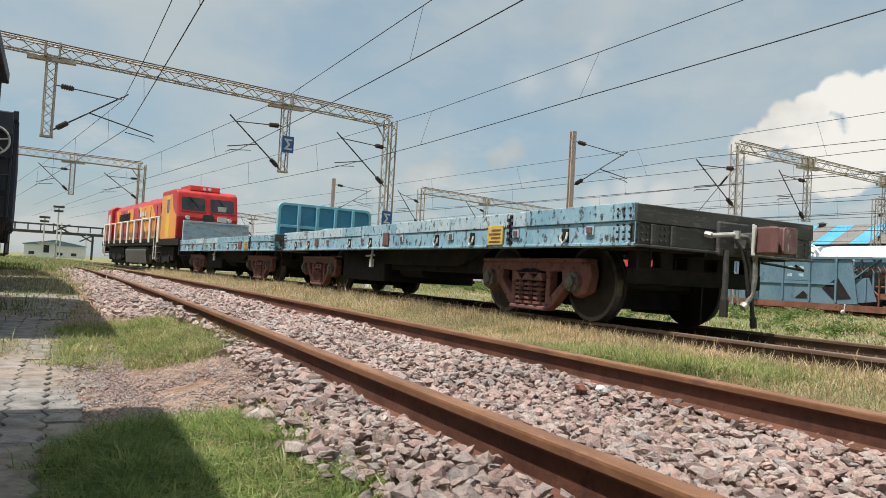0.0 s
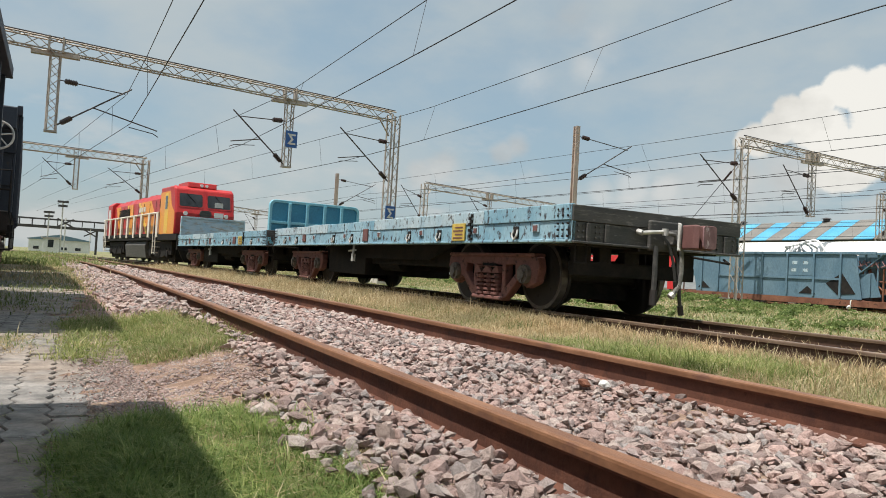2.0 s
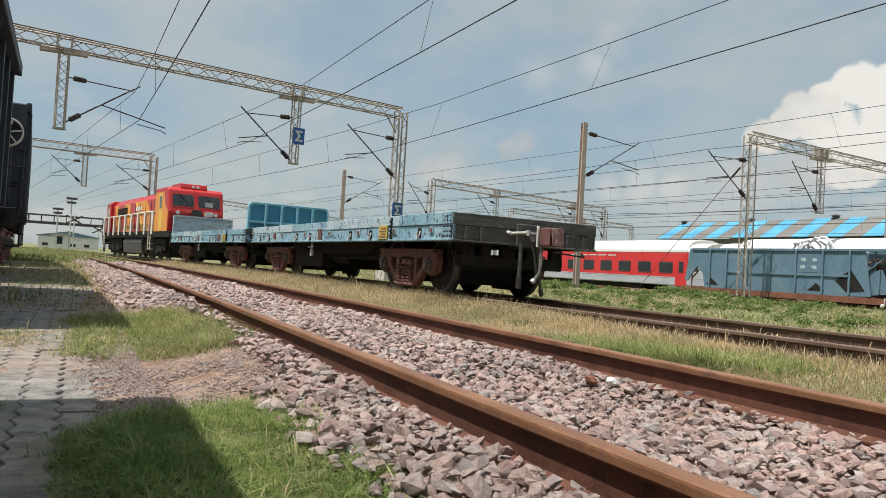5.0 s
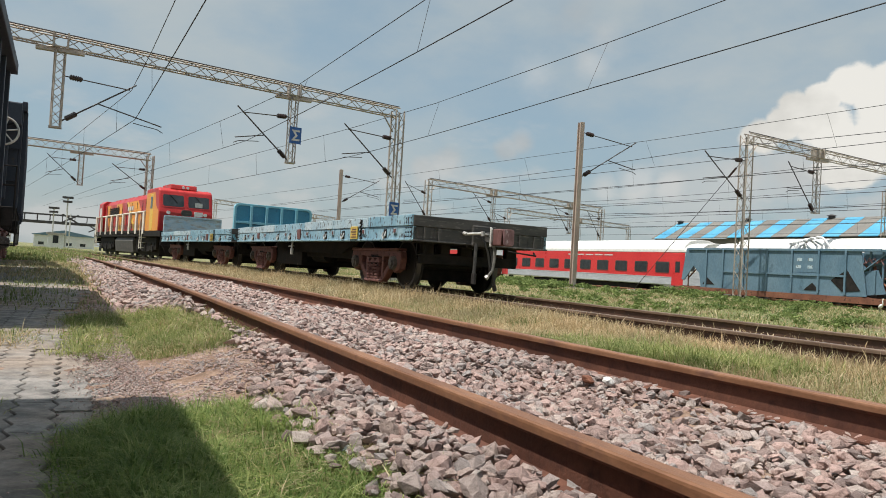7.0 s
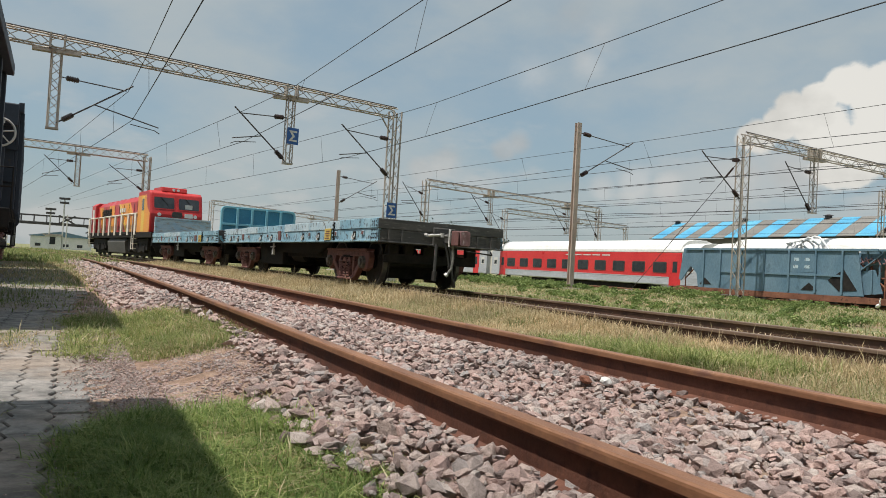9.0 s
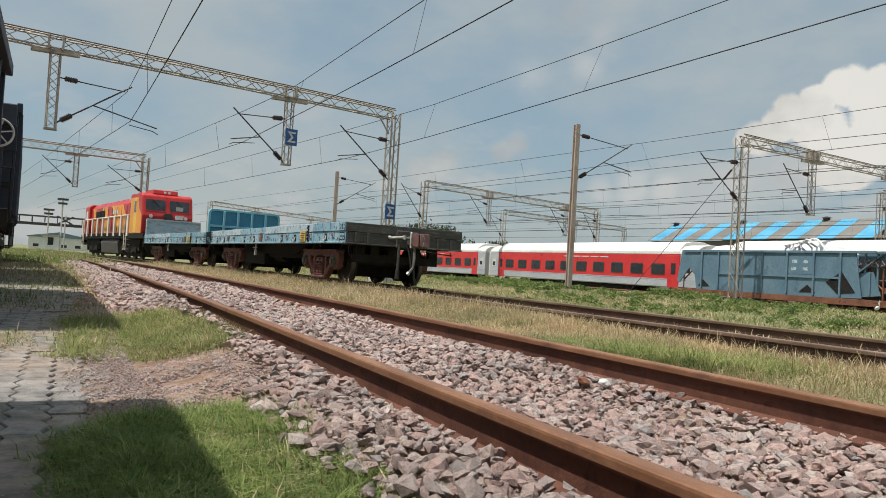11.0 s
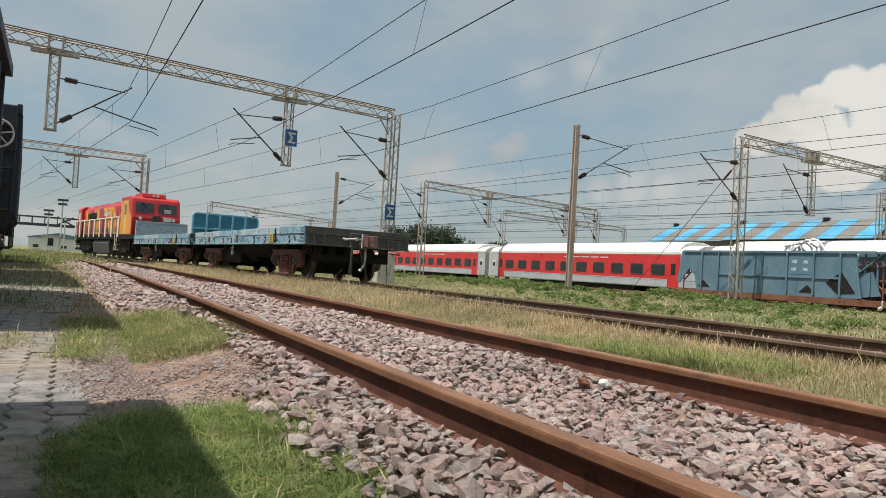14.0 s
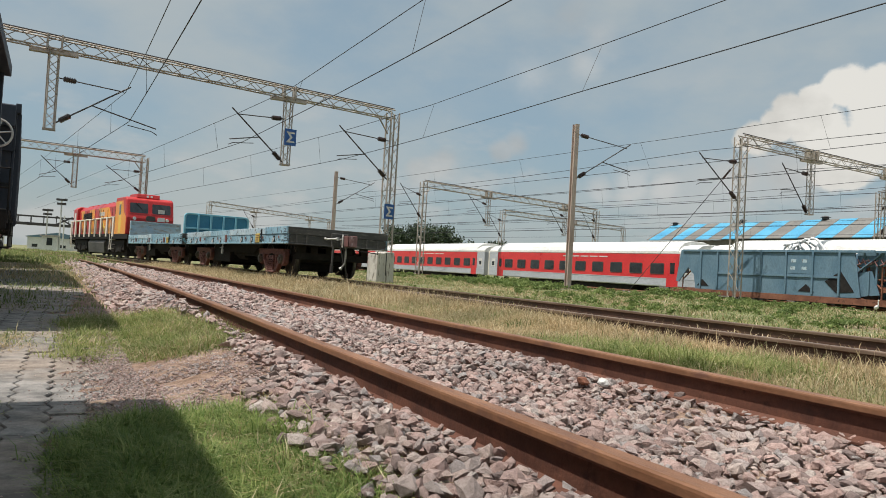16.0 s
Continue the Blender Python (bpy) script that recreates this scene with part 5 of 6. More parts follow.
# ---- standing rolling stock
def coach(y0, label):
    L = 25.5
    c = thing("passenger_coach", pose(36.15, y0, -0.72), label, "railway coach", "standing coaches")
    W = 1.62
    prof_low = [(-W, 0.95), (-W, 1.42), (W, 1.42), (W, 0.95), (W - 0.06, 0.90), (-W + 0.06, 0.90)]
    bm = bmesh.new()
    slab(bm, prof_low, 0.3, L - 0.3, to=lambda u, v, q: (u, q, v))
    part("skirt", bm, M["coach_grey"], c, "dusty grey lower body", 0.02)
    bm = bmesh.new()
    slab(bm, [(-W, 1.425), (-W, 3.02), (W, 3.02), (W, 1.425)], 1.7, L - 1.7, to=lambda u, v, q: (u, q, v))
    side = part("body", bm, M["coach_red"], c, "glossy red upper body", 0.02)
    bm = bmesh.new()
    roof = [(-W - 0.01, 3.03), (-W, 3.22), (-1.45, 3.52), (-1.1, 3.78), (-0.5, 3.92), (0.5, 3.92), (1.1, 3.78), (1.45, 3.52), (W, 3.22), (W + 0.01, 3.03)]
    slab(bm, roof, 1.8, L - 1.8, to=lambda u, v, q: (u, q, v))
    low = [(u, 3.03 + (v - 3.03) * 0.72) for u, v in roof]
    for a, b in ((0.3, 1.8), (L - 1.8, L - 0.3)):
        slab(bm, low, a, b, to=lambda u, v, q: (u, q, v))
    part("roof", bm, M["coach_roof"], c, "off-white ribbed roof", 0.03)
    bm = bmesh.new()
    box(bm, -W - 0.012, -W + 0.02, 0.3, L - 0.3, 1.40, 1.45)
    part("waist_line", bm, M["coach_grey"], side)
    bm = bmesh.new()
    for k in range(5):
        y = L * 0.34 + k * 1.1
        box(bm, -W - 0.012, -W + 0.02, y, y + 0.9, 2.76, 2.84)
    part("route_board", bm, M["white_worn"], side, "pale lettering strip above the windows")
    for k in range(10):
        y = 3.0 + k * (L - 7.25) / 9
        bm = bmesh.new()
        slab(bm, rounded(y, y + 1.25, 1.70, 2.42, 0.10), -W - 0.025, -W + 0.02)
        win = part("window_frame", bm, M["deck"], side)
        bm = bmesh.new()
        slab(bm, rounded(y + 0.06, y + 1.19, 1.76, 2.36, 0.08), -W - 0.032, -W - 0.02)
        part("pane", bm, M["coach_glass"], win, "dark tinted pane")
    for y0, y1 in ((0.3, 1.695), (L - 1.695, L - 0.3)):
        bm = bmesh.new()
        box(bm, -W, W, y0, y1, 1.425, 3.02)
        end = part("vestibule_end", bm, M["coach_grey"], c, "grey painted vestibule end", 0.02)
        bm = bmesh.new()
        box(bm, -W - 0.012, -W + 0.01, (y0 + y1) / 2 - 0.3, (y0 + y1) / 2 + 0.3, 1.75, 2.45)
        nt = part("notice", bm, M["white_worn"], end, "white notice panel")
        bm = bmesh.new()
        box(bm, -W - 0.018, -W - 0.012, (y0 + y1) / 2 - 0.2, (y0 + y1) / 2 + 0.2, 1.85, 2.2)
        part("notice_mark", bm, M["coach_glass"], nt)
    for y in (1.75, L - 2.75):
        bm = bmesh.new()
        box(bm, -W - 0.02, -W + 0.02, y, y + 1.0, 0.9, 2.95)
        dr = part("door", bm, M["coach_red"], side, "red entrance door", 0.01)
        bm = bmesh.new()
        box(bm, -W - 0.03, -W - 0.018, y + 0.3, y + 0.7, 1.75, 2.45)
        part("door_window", bm, M["coach_glass"], dr)
    bm = bmesh.new()
    box(bm, -1.35, 1.35, 6.5, L - 6.5, 0.25, 0.88)
    part("underfloor_box", bm, M["black_dirt"], c, "dark underfloor equipment", 0.03)
    for yc in (3.6, L - 3.6):
        bm = bmesh.new()
        slab(bm, [(-1.6, 0.72), (-1.5, 0.4), (1.5, 0.4), (1.6, 0.72)], -1.25, -1.1)
        bg = part("bogie", bm, M["black_dirt"], c, "dark bogie")
        bg.location = (0, yc, 0)
        for k in (-1.28, 1.28):
            bm = bmesh.new()
            cyl(bm, (-1.05, k, 0.46), (-0.9, k, 0.46), 0.46, 20)
            cyl(bm, (1.05, k, 0.46), (0.9, k, 0.46), 0.46, 20)
            cyl(bm, (-1.0, k, 0.46), (1.0, k, 0.46), 0.08, 8)
            part("wheelset", bm, M["wheel_steel"], bg)
    for y, s in ((0.3, -1), (L - 0.3, 1)):
        bm = bmesh.new()
        slab(bm, [(-1.2, 0.9), (-1.2, 3.0), (-0.9, 3.25), (0.9, 3.25), (1.2, 3.0), (1.2, 0.9)], *sorted((y, y + s * 0.3)), to=lambda u, v, q: (u, q, v))
        part("gangway", bm, M["vestibule"], c, "pale cream gangway bellows", 0.03)
    return c


for k in range(7):
    coach(58.95 + (k - 3) * 25.85, "red and grey passenger coach with off-white roof, standing in the siding")
make_track(36.15, 1000, 1e6, -20, 180, "dark rails under the red coaches", -0.72)


def ballast_hopper():
    """Side-discharge ballast wagon with sloping end sheets; y runs along it."""
    h = thing("ballast_hopper_wagon", pose(31.0, 18.75, -0.12, 0, 0, 1.0) @ Matrix.Scale(0.9, 4), "faded blue ballast hopper wagon on a rusty frame", "hopper wagon")
    L, W = 12.2, 1.45
    bm = bmesh.new()
    slab(bm, [(0.95, 0.45), (2.2, 0.40), (10.9, 0.40), (11.05, 1.2), (11.5, 1.62), (12.2, 0.75), (12.42, 0.8), (12.1, 2.66), (1.3, 2.66)], -W, -W + 0.06)
    slab(bm, [(0.95, 0.45), (2.2, 0.40), (10.9, 0.40), (11.05, 1.2), (11.5, 1.62), (12.2, 0.75), (12.42, 0.8), (12.1, 2.66), (1.3, 2.66)], W - 0.06, W)
    body = part("body", bm, M["hopper_blue"], h, "faded blue side sheets", 0.01)
    for y0, y1, z0, z1 in ((0.0, 2.6, 2.62, 0.6), (12.0, 9.8, 2.62, 0.6)):
        bm = bmesh.new()
        slab(bm, [(y0, z0), (y1, z1), (y1, z1 - 0.06), (y0, z0 - 0.06)], -W + 0.07, W - 0.07)
        part("slope_sheet", bm, M["hopper_blue"], h, "sloping blue end sheet")
    for y in (2.0, 3.4, 4.9, 6.4, 7.9, 9.3, 10.5):
        bm = bmesh.new()
        box(bm, -W - 0.09, -W - 0.004, y - 0.05, y + 0.05, 0.48, 2.60)
        part("rib", bm, M["hopper_blue"], body, "", 0.006)
    bm = bmesh.new()
    box(bm, -W - 0.07, -W - 0.004, 0.3, 11.9, 2.56, 2.68)
    part("top_rail", bm, M["hopper_blue"], body, "", 0.006)
    for y0, y1 in ((2.06, 3.34), (3.46, 4.84), (4.96, 6.34), (6.46, 7.84), (7.96, 9.24)):
        bm = bmesh.new()
        box(bm, -W - 0.06, -W - 0.004, y0, y1, 1.32, 1.42)
        part("stringer", bm, M["hopper_blue"], body)
    bm = bmesh.new()
    slab(bm, [(-0.4, 2.0), (-0.4, 2.62), (1.3, 2.64), (1.3, 1.9)], -1.2, -1.14)
    for y in (-0.3, 0.3, 0.9):
        box(bm, -1.27, -1.203, y, y + 0.08, 1.0, 2.6)
    part("end_apron", bm, M["hopper_blue"], h, "blue ribbed end apron")
    bm = bmesh.new()
    for y in (-0.1, 0.35, 0.75, 1.1):
        tube(bm, [(-1.1, y, 2.15), (-1.0, y + 0.15, 1.9), (-1.1, y + 0.05, 1.7), (-0.95, y + 0.2, 1.55)], 0.07, 6)
    box(bm, -1.15, 0.8, -0.2, 1.2, 0.75, 1.0)
    tube(bm, [(-1.1, -0.3, 1.3), (-1.1, 1.3, 1.35)], 0.05, 6)
    part("linkage", bm, M["rust"], h, "rusty discharge linkage")
    for y in (-0.15, 0.45, 0.95):
        bm = bmesh.new()
        tube(bm, [(-1.30, y - 0.16, 1.95), (-1.34, y, 2.28), (-1.34, y + 0.12, 2.02), (-1.30, y + 0.28, 2.26)], 0.035, 6)
        tube(bm, [(-1.30, y - 0.2, 2.22), (-1.32, y + 0.3, 1.98)], 0.03, 6)
        part("crank_lever", bm, M["pink_coupler"], h, "pale rusty crank levers under the end rail")
    bm = bmesh.new()
    slab(bm, [(0.15, 0.62), (1.15, 0.50), (1.25, 1.62), (0.55, 1.72)], -1.28, -1.23)
    box(bm, -1.36, -1.28, 0.62, 0.70, 0.60, 1.68)
    part("chute_door", bm, M["hopper_blue"], h, "blue discharge chute door", 0.006)
    bm = bmesh.new()
    box(bm, -W - 0.02, -1.28, -0.55, 1.3, 2.56, 2.66)
    part("end_rail", bm, M["hopper_blue"], h, "", 0.006)
    for pts in ([(1.25, 0.70), (2.15, 0.62), (2.75, 1.15), (1.95, 1.68)], [(3.3, 0.60), (4.2, 0.60), (3.75, 0.98)], [(9.9, 0.60), (10.75, 0.60), (10.4, 0.98)]):
        bm = bmesh.new()
        slab(bm, pts, -W - 0.02, -W - 0.003)
        part("chute_opening", bm, M["black_dirt"], body, "dark triangular chute opening")
    bm = bmesh.new()
    box(bm, -W - 0.014, -W - 0.003, 3.5, 4.84, 1.5, 2.4)
    pn = part("data_panel", bm, M["hopper_blue"], body, "data panel with pale markings")
    bm = bmesh.new()
    for k, (y, z) in enumerate(((3.75, 2.05), (4.35, 2.05), (3.75, 1.68), (4.4, 1.68))):
        box(bm, -W - 0.02, -W - 0.013, y, y + 0.28, z, z + 0.16)
    part("data_marks", bm, M["blue_pale"], pn)
    bm = bmesh.new()
    box(bm, -1.52, -1.1, -0.6, 12.8, 0.10, 0.40)
    box(bm, 1.1, 1.35, -0.4, 12.6, 0.18, 0.42)
    for y in (-0.4, 0.9, 11.4, 12.4):
        box(bm, -1.35, 1.35, y, y + 0.2, 0.18, 0.44)
    part("frame", bm, M["rust"], h, "rusty brown underframe", 0.01)
    for y, s in ((0.1, 1), (12.1, -1)):
        bm = bmesh.new()
        tube(bm, [(-1.2, y, 0.42), (-1.2, y, 1.9)], 0.04, 6)
        tube(bm, [(-1.2, y, 0.9), (-1.2, y + s * 1.2, 2.0)], 0.04, 6)
        tube(bm, [(-1.2, y, 1.9), (1.2, y, 1.9), (1.2, y, 0.42)], 0.04, 6)
        part("end_brace", bm, M["rust"], h, "rusty end bracing")
    bm = bmesh.new()
    cyl(bm, (-1.05, 1.1, 0.95), (-0.7, 1.1, 0.95), 0.32, 16)
    box(bm, -1.2, -0.6, 0.6, 1.7, 0.42, 0.75)
    part("operating_gear", bm, M["wheel_steel"], h, "dark discharge gear", 0.02)
    for y in (2.2, 4.0, 8.4, 10.2):
        wheelset(h, y, 0.42, "wheelset").matrix_basis = pose(0, y, 0.20)


ballast_hopper()


def plastic_sheeting():
    s = thing("plastic_sheeting", pose(30.4, 23.0, 2.24), "crumpled white plastic sheeting on the hopper wagon", "plastic sheet")
    rng = random.Random(5)
    for k in range(7):
        bm = bmesh.new()
        y = -1.2 + k * 0.36
        pts = [Vector((rng.uniform(-0.2, 0.2), y + 1.5 * f - 0.3 * k * f, 0.03 + (0.62 - 0.05 * k) * math.sin(math.pi * f))) for f in [i / 8 for i in range(9)]]
        tube(bm, pts, 0.055, 7)
        part("fold", bm, M["sheeting"], s)


plastic_sheeting()
make_track(31.0, 1000, 1e6, -20, 140, "rusty siding rails half hidden by weeds", -0.12)


LEFT_X, LEFT_R = -2.43, 280.0


def box_wagon(y0, L, label, brake_wheel, dx=0.0):
    """High-sided wagon beside the camera; its side towards the camera is in shade."""
    pa, _ = along(LEFT_X, 6.0, LEFT_R, y0 + 2.0)
    pb, _ = along(LEFT_X, 6.0, LEFT_R, y0 + L - 2.0)
    d = (pb - pa).normalized()
    at = pa - d * 2.0
    w = thing("high_sided_wagon", pose(at.x + dx, at.y, -0.06, 0, 0, math.degrees(math.atan2(-d.x, d.y))), label, "freight wagon", "wagons beside the camera")
    W = 1.50
    top = 3.42 if not brake_wheel else 3.12
    bm = bmesh.new()
    slab(bm, [(0.0, 1.15), (0.0, top), (L, top), (L, 1.15)], W - 0.05, W)
    slab(bm, [(0.0, 1.15), (0.0, top), (L, top), (L, 1.15)], -W, -W + 0.05)
    box(bm, -W + 0.05, W - 0.05, 0, 0.05, 1.15, top)
    box(bm, -W + 0.05, W - 0.05, L - 0.05, L, 1.15, top)
    box(bm, -W + 0.05, W - 0.05, 0.05, L - 0.05, 1.15, 1.22)
    body = part("body", bm, M["navy"], w, "dark navy side sheets", 0.01)
    bm = bmesh.new()
    box(bm, W - 0.03, W + (0.17 if not brake_wheel else 0.06), -0.05, L + 0.05, top - 0.16, top + 0.02)
    part("coping", bm, M["navy"], body, "", 0.012)
    k = 0
    while 0.1 + k * 1.05 < L:
        bm = bmesh.new()
        y = 0.1 + k * 1.05
        slab(bm, [(y, 1.1), (y + 0.14, 1.1), (y + 0.14, top - 0.16), (y, top - 0.16)], W + 0.003, W + 0.075)
        part("stanchion", bm, M["navy"], body, "", 0.008)
        k += 1
    for y in (-0.008, L + 0.008):
        s = -1 if y < 0 else 1
        for z in (1.7, 2.3, 2.9):
            bm = bmesh.new()
            box(bm, -W, W, *sorted((y, y + s * 0.07)), z - 0.05, z + 0.05)
            part("end_rib", bm, M["navy"], body)
    bm = bmesh.new()
    box(bm, -1.3, 1.3, -0.45, L + 0.45, 0.85, 1.14)
    for y in (-0.45, L + 0.30):
        box(bm, -1.45, 1.45, y, y + 0.15, 0.80, 1.16)
    part("underframe", bm, M["black_dirt"], w, "", 0.015)
    for yc in (2.0, L - 2.0):
        bogie(w, yc)
        wheelset(w, yc - 1.0)
        wheelset(w, yc + 1.0)
    bm = bmesh.new()
    tube(bm, [(1.42, -0.32, 0.75), (1.46, -0.36, 1.2), (1.46, -0.36, 1.9), (1.1, -0.36, 1.9), (1.1, -0.36, 1.2)], 0.02, 6)
    tube(bm, [(1.46, -0.36, 1.55), (1.1, -0.36, 1.55)], 0.018, 6)
    part("grab_rail", bm, M["black_dirt"], w)
    for z in (0.45, 0.78):
        bm = bmesh.new()
        box(bm, 1.28, 1.52, -0.42, -0.08, z, z + 0.03)
        tube(bm, [(1.5, -0.42, z + 0.02), (1.5, -0.42, z + 0.36)], 0.014, 5)
        part("footstep", bm, M["black_dirt"], w)
    if brake_wheel:
        bm = bmesh.new()
        c = Vector((1.20, -0.34, 2.52))
        ring = [c + Vector((0.25 * math.cos(t), 0, 0.25 * math.sin(t))) for t in [2 * math.pi * i / 24 for i in range(25)]]
        tube(bm, ring, 0.020, 6)
        for i in range(3):
            t = i * math.pi / 3 + 0.2
            d = Vector((0.25 * math.cos(t), 0, 0.25 * math.sin(t)))
            tube(bm, [c - d, c + d], 0.014, 5)
        cyl(bm, c + Vector((0, 0.0, 0)), c + Vector((0, 0.32, 0)), 0.03, 8)
        part("brake_wheel", bm, M["alloy"], w, "pale spoked hand brake wheel")
        bm = bmesh.new()
        box(bm, 1.0, 1.48, -0.30, -0.06, top - 0.45, top - 0.05)
        box(bm, 0.9, 1.3, -0.28, -0.06, 1.3, 2.3)
        part("brake_gearbox", bm, M["navy"], w, "", 0.02)
    return w


box_wagon(-5.35, 9.18, "dark navy high-sided freight wagon in shade beside the paving", False, -0.13)
box_wagon(7.25, 6.6, "dark navy high-sided freight wagon in shade beside the paving", False, -0.13)
for k in range(3):
    box_wagon(15.7 + k * 10.7, 8.9, "dark navy high-sided freight wagon with a spoked brake wheel", True, 0.10)
make_track(LEFT_X, 6.0, LEFT_R, -12, 120, "dark rails under the row of high-sided wagons", -0.06)


# ---- distance
def shed():
    s = thing("workshop_shed", pose(0, 0, 0), "long workshop shed with blue and grey striped sheet roof", "shed")
    bm = bmesh.new()
    box(bm, 69.0, 90.0, 20, 75, -1.2, 5.85)
    part("wall", bm, M["shed_grey"], s)
    y, k = 20.0, 0
    while y < 75:
        w = 2.0
        bm = bmesh.new()
        slab(bm, [(68.4, 5.9), (72.4, 8.15), (72.4, 8.23), (68.4, 5.98)], y, min(y + w, 75), to=lambda u, v, q: (u, q, v))
        part("roof_sheet", bm, M["shed_blue"] if k % 2 == 0 else M["shed_grey"], s, "bright blue translucent roof sheet" if k % 2 == 0 else "grey roof sheet")
        y += w + 0.02
        k += 1
    bm = bmesh.new()
    slab(bm, [(72.4, 8.15), (90, 5.9), (90, 5.98), (72.4, 8.23)], 20, 75, to=lambda u, v, q: (u, q, v))
    part("rear_roof", bm, M["shed_grey"], s)
    for y in (30, 41, 52, 63, 74):
        bm = bmesh.new()
        cyl(bm, (72.4, y, 8.2), (72.4, y, 8.45), 0.35, 12)
        cyl(bm, (72.4, y, 8.45), (72.4, y, 8.6), 0.55, 12, 0.15)
        part("ventilator", bm, M["far_dark"], s)


shed()


def leaf_cloud(center, size, n, leaf, rng, lumps=9):
    """Vertices and triangles of loose leaf tufts gathered in lumps."""
    cs = rng.normal(0, 0.42, (lumps, 3)) * size + center
    which = rng.randint(0, lumps, n)
    p = cs[which] + rng.normal(0, 0.26, (n, 3)) * size * rng.uniform(0.5, 1.0, (n, 1))
    d1, d2 = rng.normal(0, 1, (n, 3)), rng.normal(0, 1, (n, 3))
    d1 /= np.linalg.norm(d1, axis=1)[:, None]
    d2 -= d1 * (d1 * d2).sum(1)[:, None]
    d2 /= np.linalg.norm(d2, axis=1)[:, None]
    s = leaf * rng.uniform(0.6, 1.4, (n, 1))
    v = np.stack([p - d1 * s, p + d2 * s * 0.55, p + d1 * s, p - d2 * s * 0.55], 1).reshape(-1, 3)
    f = np.arange(n * 4).reshape(n, 4)
    return v, f


def tree(x, y, h, seed):
    rng = np.random.RandomState(seed)
    t = thing("tree", pose(x, y, float(ground_height(x, y)) - 0.05), "dense dark green broad-leaved tree behind the coaches", "tree", "trees behind the coaches")
    bm = bmesh.new()
    cyl(bm, (0, 0, 0), (0.1, 0, h * 0.45), 0.28, 8, 0.2)
    for k in range(5):
        a = k * 1.3
        cyl(bm, (0.1, 0, h * (0.32 + 0.03 * k)), (1.3 * math.cos(a), 1.3 * math.sin(a), h * (0.6 + 0.04 * k)), 0.12, 6, 0.04)
    part("trunk", bm, M["bark"], t)
    v, f = leaf_cloud(np.array([0, 0, h * 0.68]), np.array([h * 0.42, h * 0.42, h * 0.30]), 2600, 0.28, rng, 12)
    soup("crown", v, f, M["tree"], "", "", "", t)


for i, (x, y, h) in enumerate(((66, 136, 12.0), (71, 138, 10.6), (61, 140, 10.4), (80, 132, 7.2), (58, 128, 6.2), (90, 118, 7.6), (97, 110, 7.0), (83, 84, 5.5), (110, 95, 9.0), (50, 175, 7), (40, 190, 6), (30, 210, 6), (108, 70, 9.0))):
    tree(x, y, h, 50 + i)


def footbridge():
    b = thing("footbridge", None, "dark steel footbridge spanning the tracks far off", "footbridge")
    y = 150
    bm = bmesh.new()
    box(bm, -40, 14, y - 1.2, y + 1.2, 4.1, 4.55)
    part("deck", bm, M["far_dark"], b)
    bm = bmesh.new()
    for s in (-1.2, 1.2):
        box(bm, -40, 14, y + s - 0.06, y + s + 0.06, 5.6, 5.8)
        for k in range(28):
            x = -40 + k * 2
            box(bm, x - 0.06, x + 0.06, y + s - 0.05, y + s + 0.05, 4.6, 5.6)
    part("parapet", bm, M["far_dark"], b, "dark lattice parapet")
    for x in (-22, -9, 4.5, 13):
        bm = bmesh.new()
        box(bm, x - 0.18, x + 0.18, y - 0.6, y + 0.6, -0.3, 4.1)
        part("pier", bm, M["far_dark"], b)


footbridge()


def cabin(x, y, w, d, h):
    c = thing("trackside_cabin", pose(x, y, -0.3), "small whitewashed trackside cabin", "cabin", "cabins by the bridge")
    bm = bmesh.new()
    box(bm, -w / 2, w / 2, -d / 2, d / 2, 0, h)
    part("wall", bm, M["far_white"], c, "", 0.02)
    bm = bmesh.new()
    box(bm, -w / 2 - 0.2, w / 2 + 0.2, -d / 2 - 0.2, d / 2 + 0.2, h, h + 0.18)
    part("roof", bm, M["concrete"], c)
    bm = bmesh.new()
    box(bm, -0.3, 0.3, -d / 2 - 0.02, -d / 2 + 0.02, 0.9, 1.8)
    part("window", bm, M["glass"], c)


cabin(-1.9, 100, 1.7, 1.7, 1.95)
cabin(-9.8, 88, 2.0, 2, 2.4)
cabin(-6.4, 80, 1.6, 2, 1.2)


def far_building(x, y, w, d, h, mt):
    c = thing("low_building", pose(x, y, -0.3), "long low pale building in the distance", "building", "buildings in the distance")
    bm = bmesh.new()
    box(bm, -w / 2, w / 2, -d / 2, d / 2, 0, h)
    part("wall", bm, mt, c)
    bm = bmesh.new()
    slab(bm, [(-w / 2 - 0.4, h), (0, h + 1.2), (w / 2 + 0.4, h), (w / 2 + 0.4, h - 0.15), (-w / 2 - 0.4, h - 0.15)], -d / 2 - 0.3, d / 2 + 0.3, to=lambda u, v, q: (u, q, v))
    part("roof", bm, M["hopper_blue"], c)
    for k in range(int(w / 3)):
        bm = bmesh.new()
        box(bm, -w / 2 + 1 + k * 3, -w / 2 + 2.2 + k * 3, -d / 2 - 0.04, -d / 2 + 0.02, 0.5, 1.2)
        part("window", bm, M["glass"], c)


far_building(-2, 205, 13, 9, 3.0, M["far_white"])


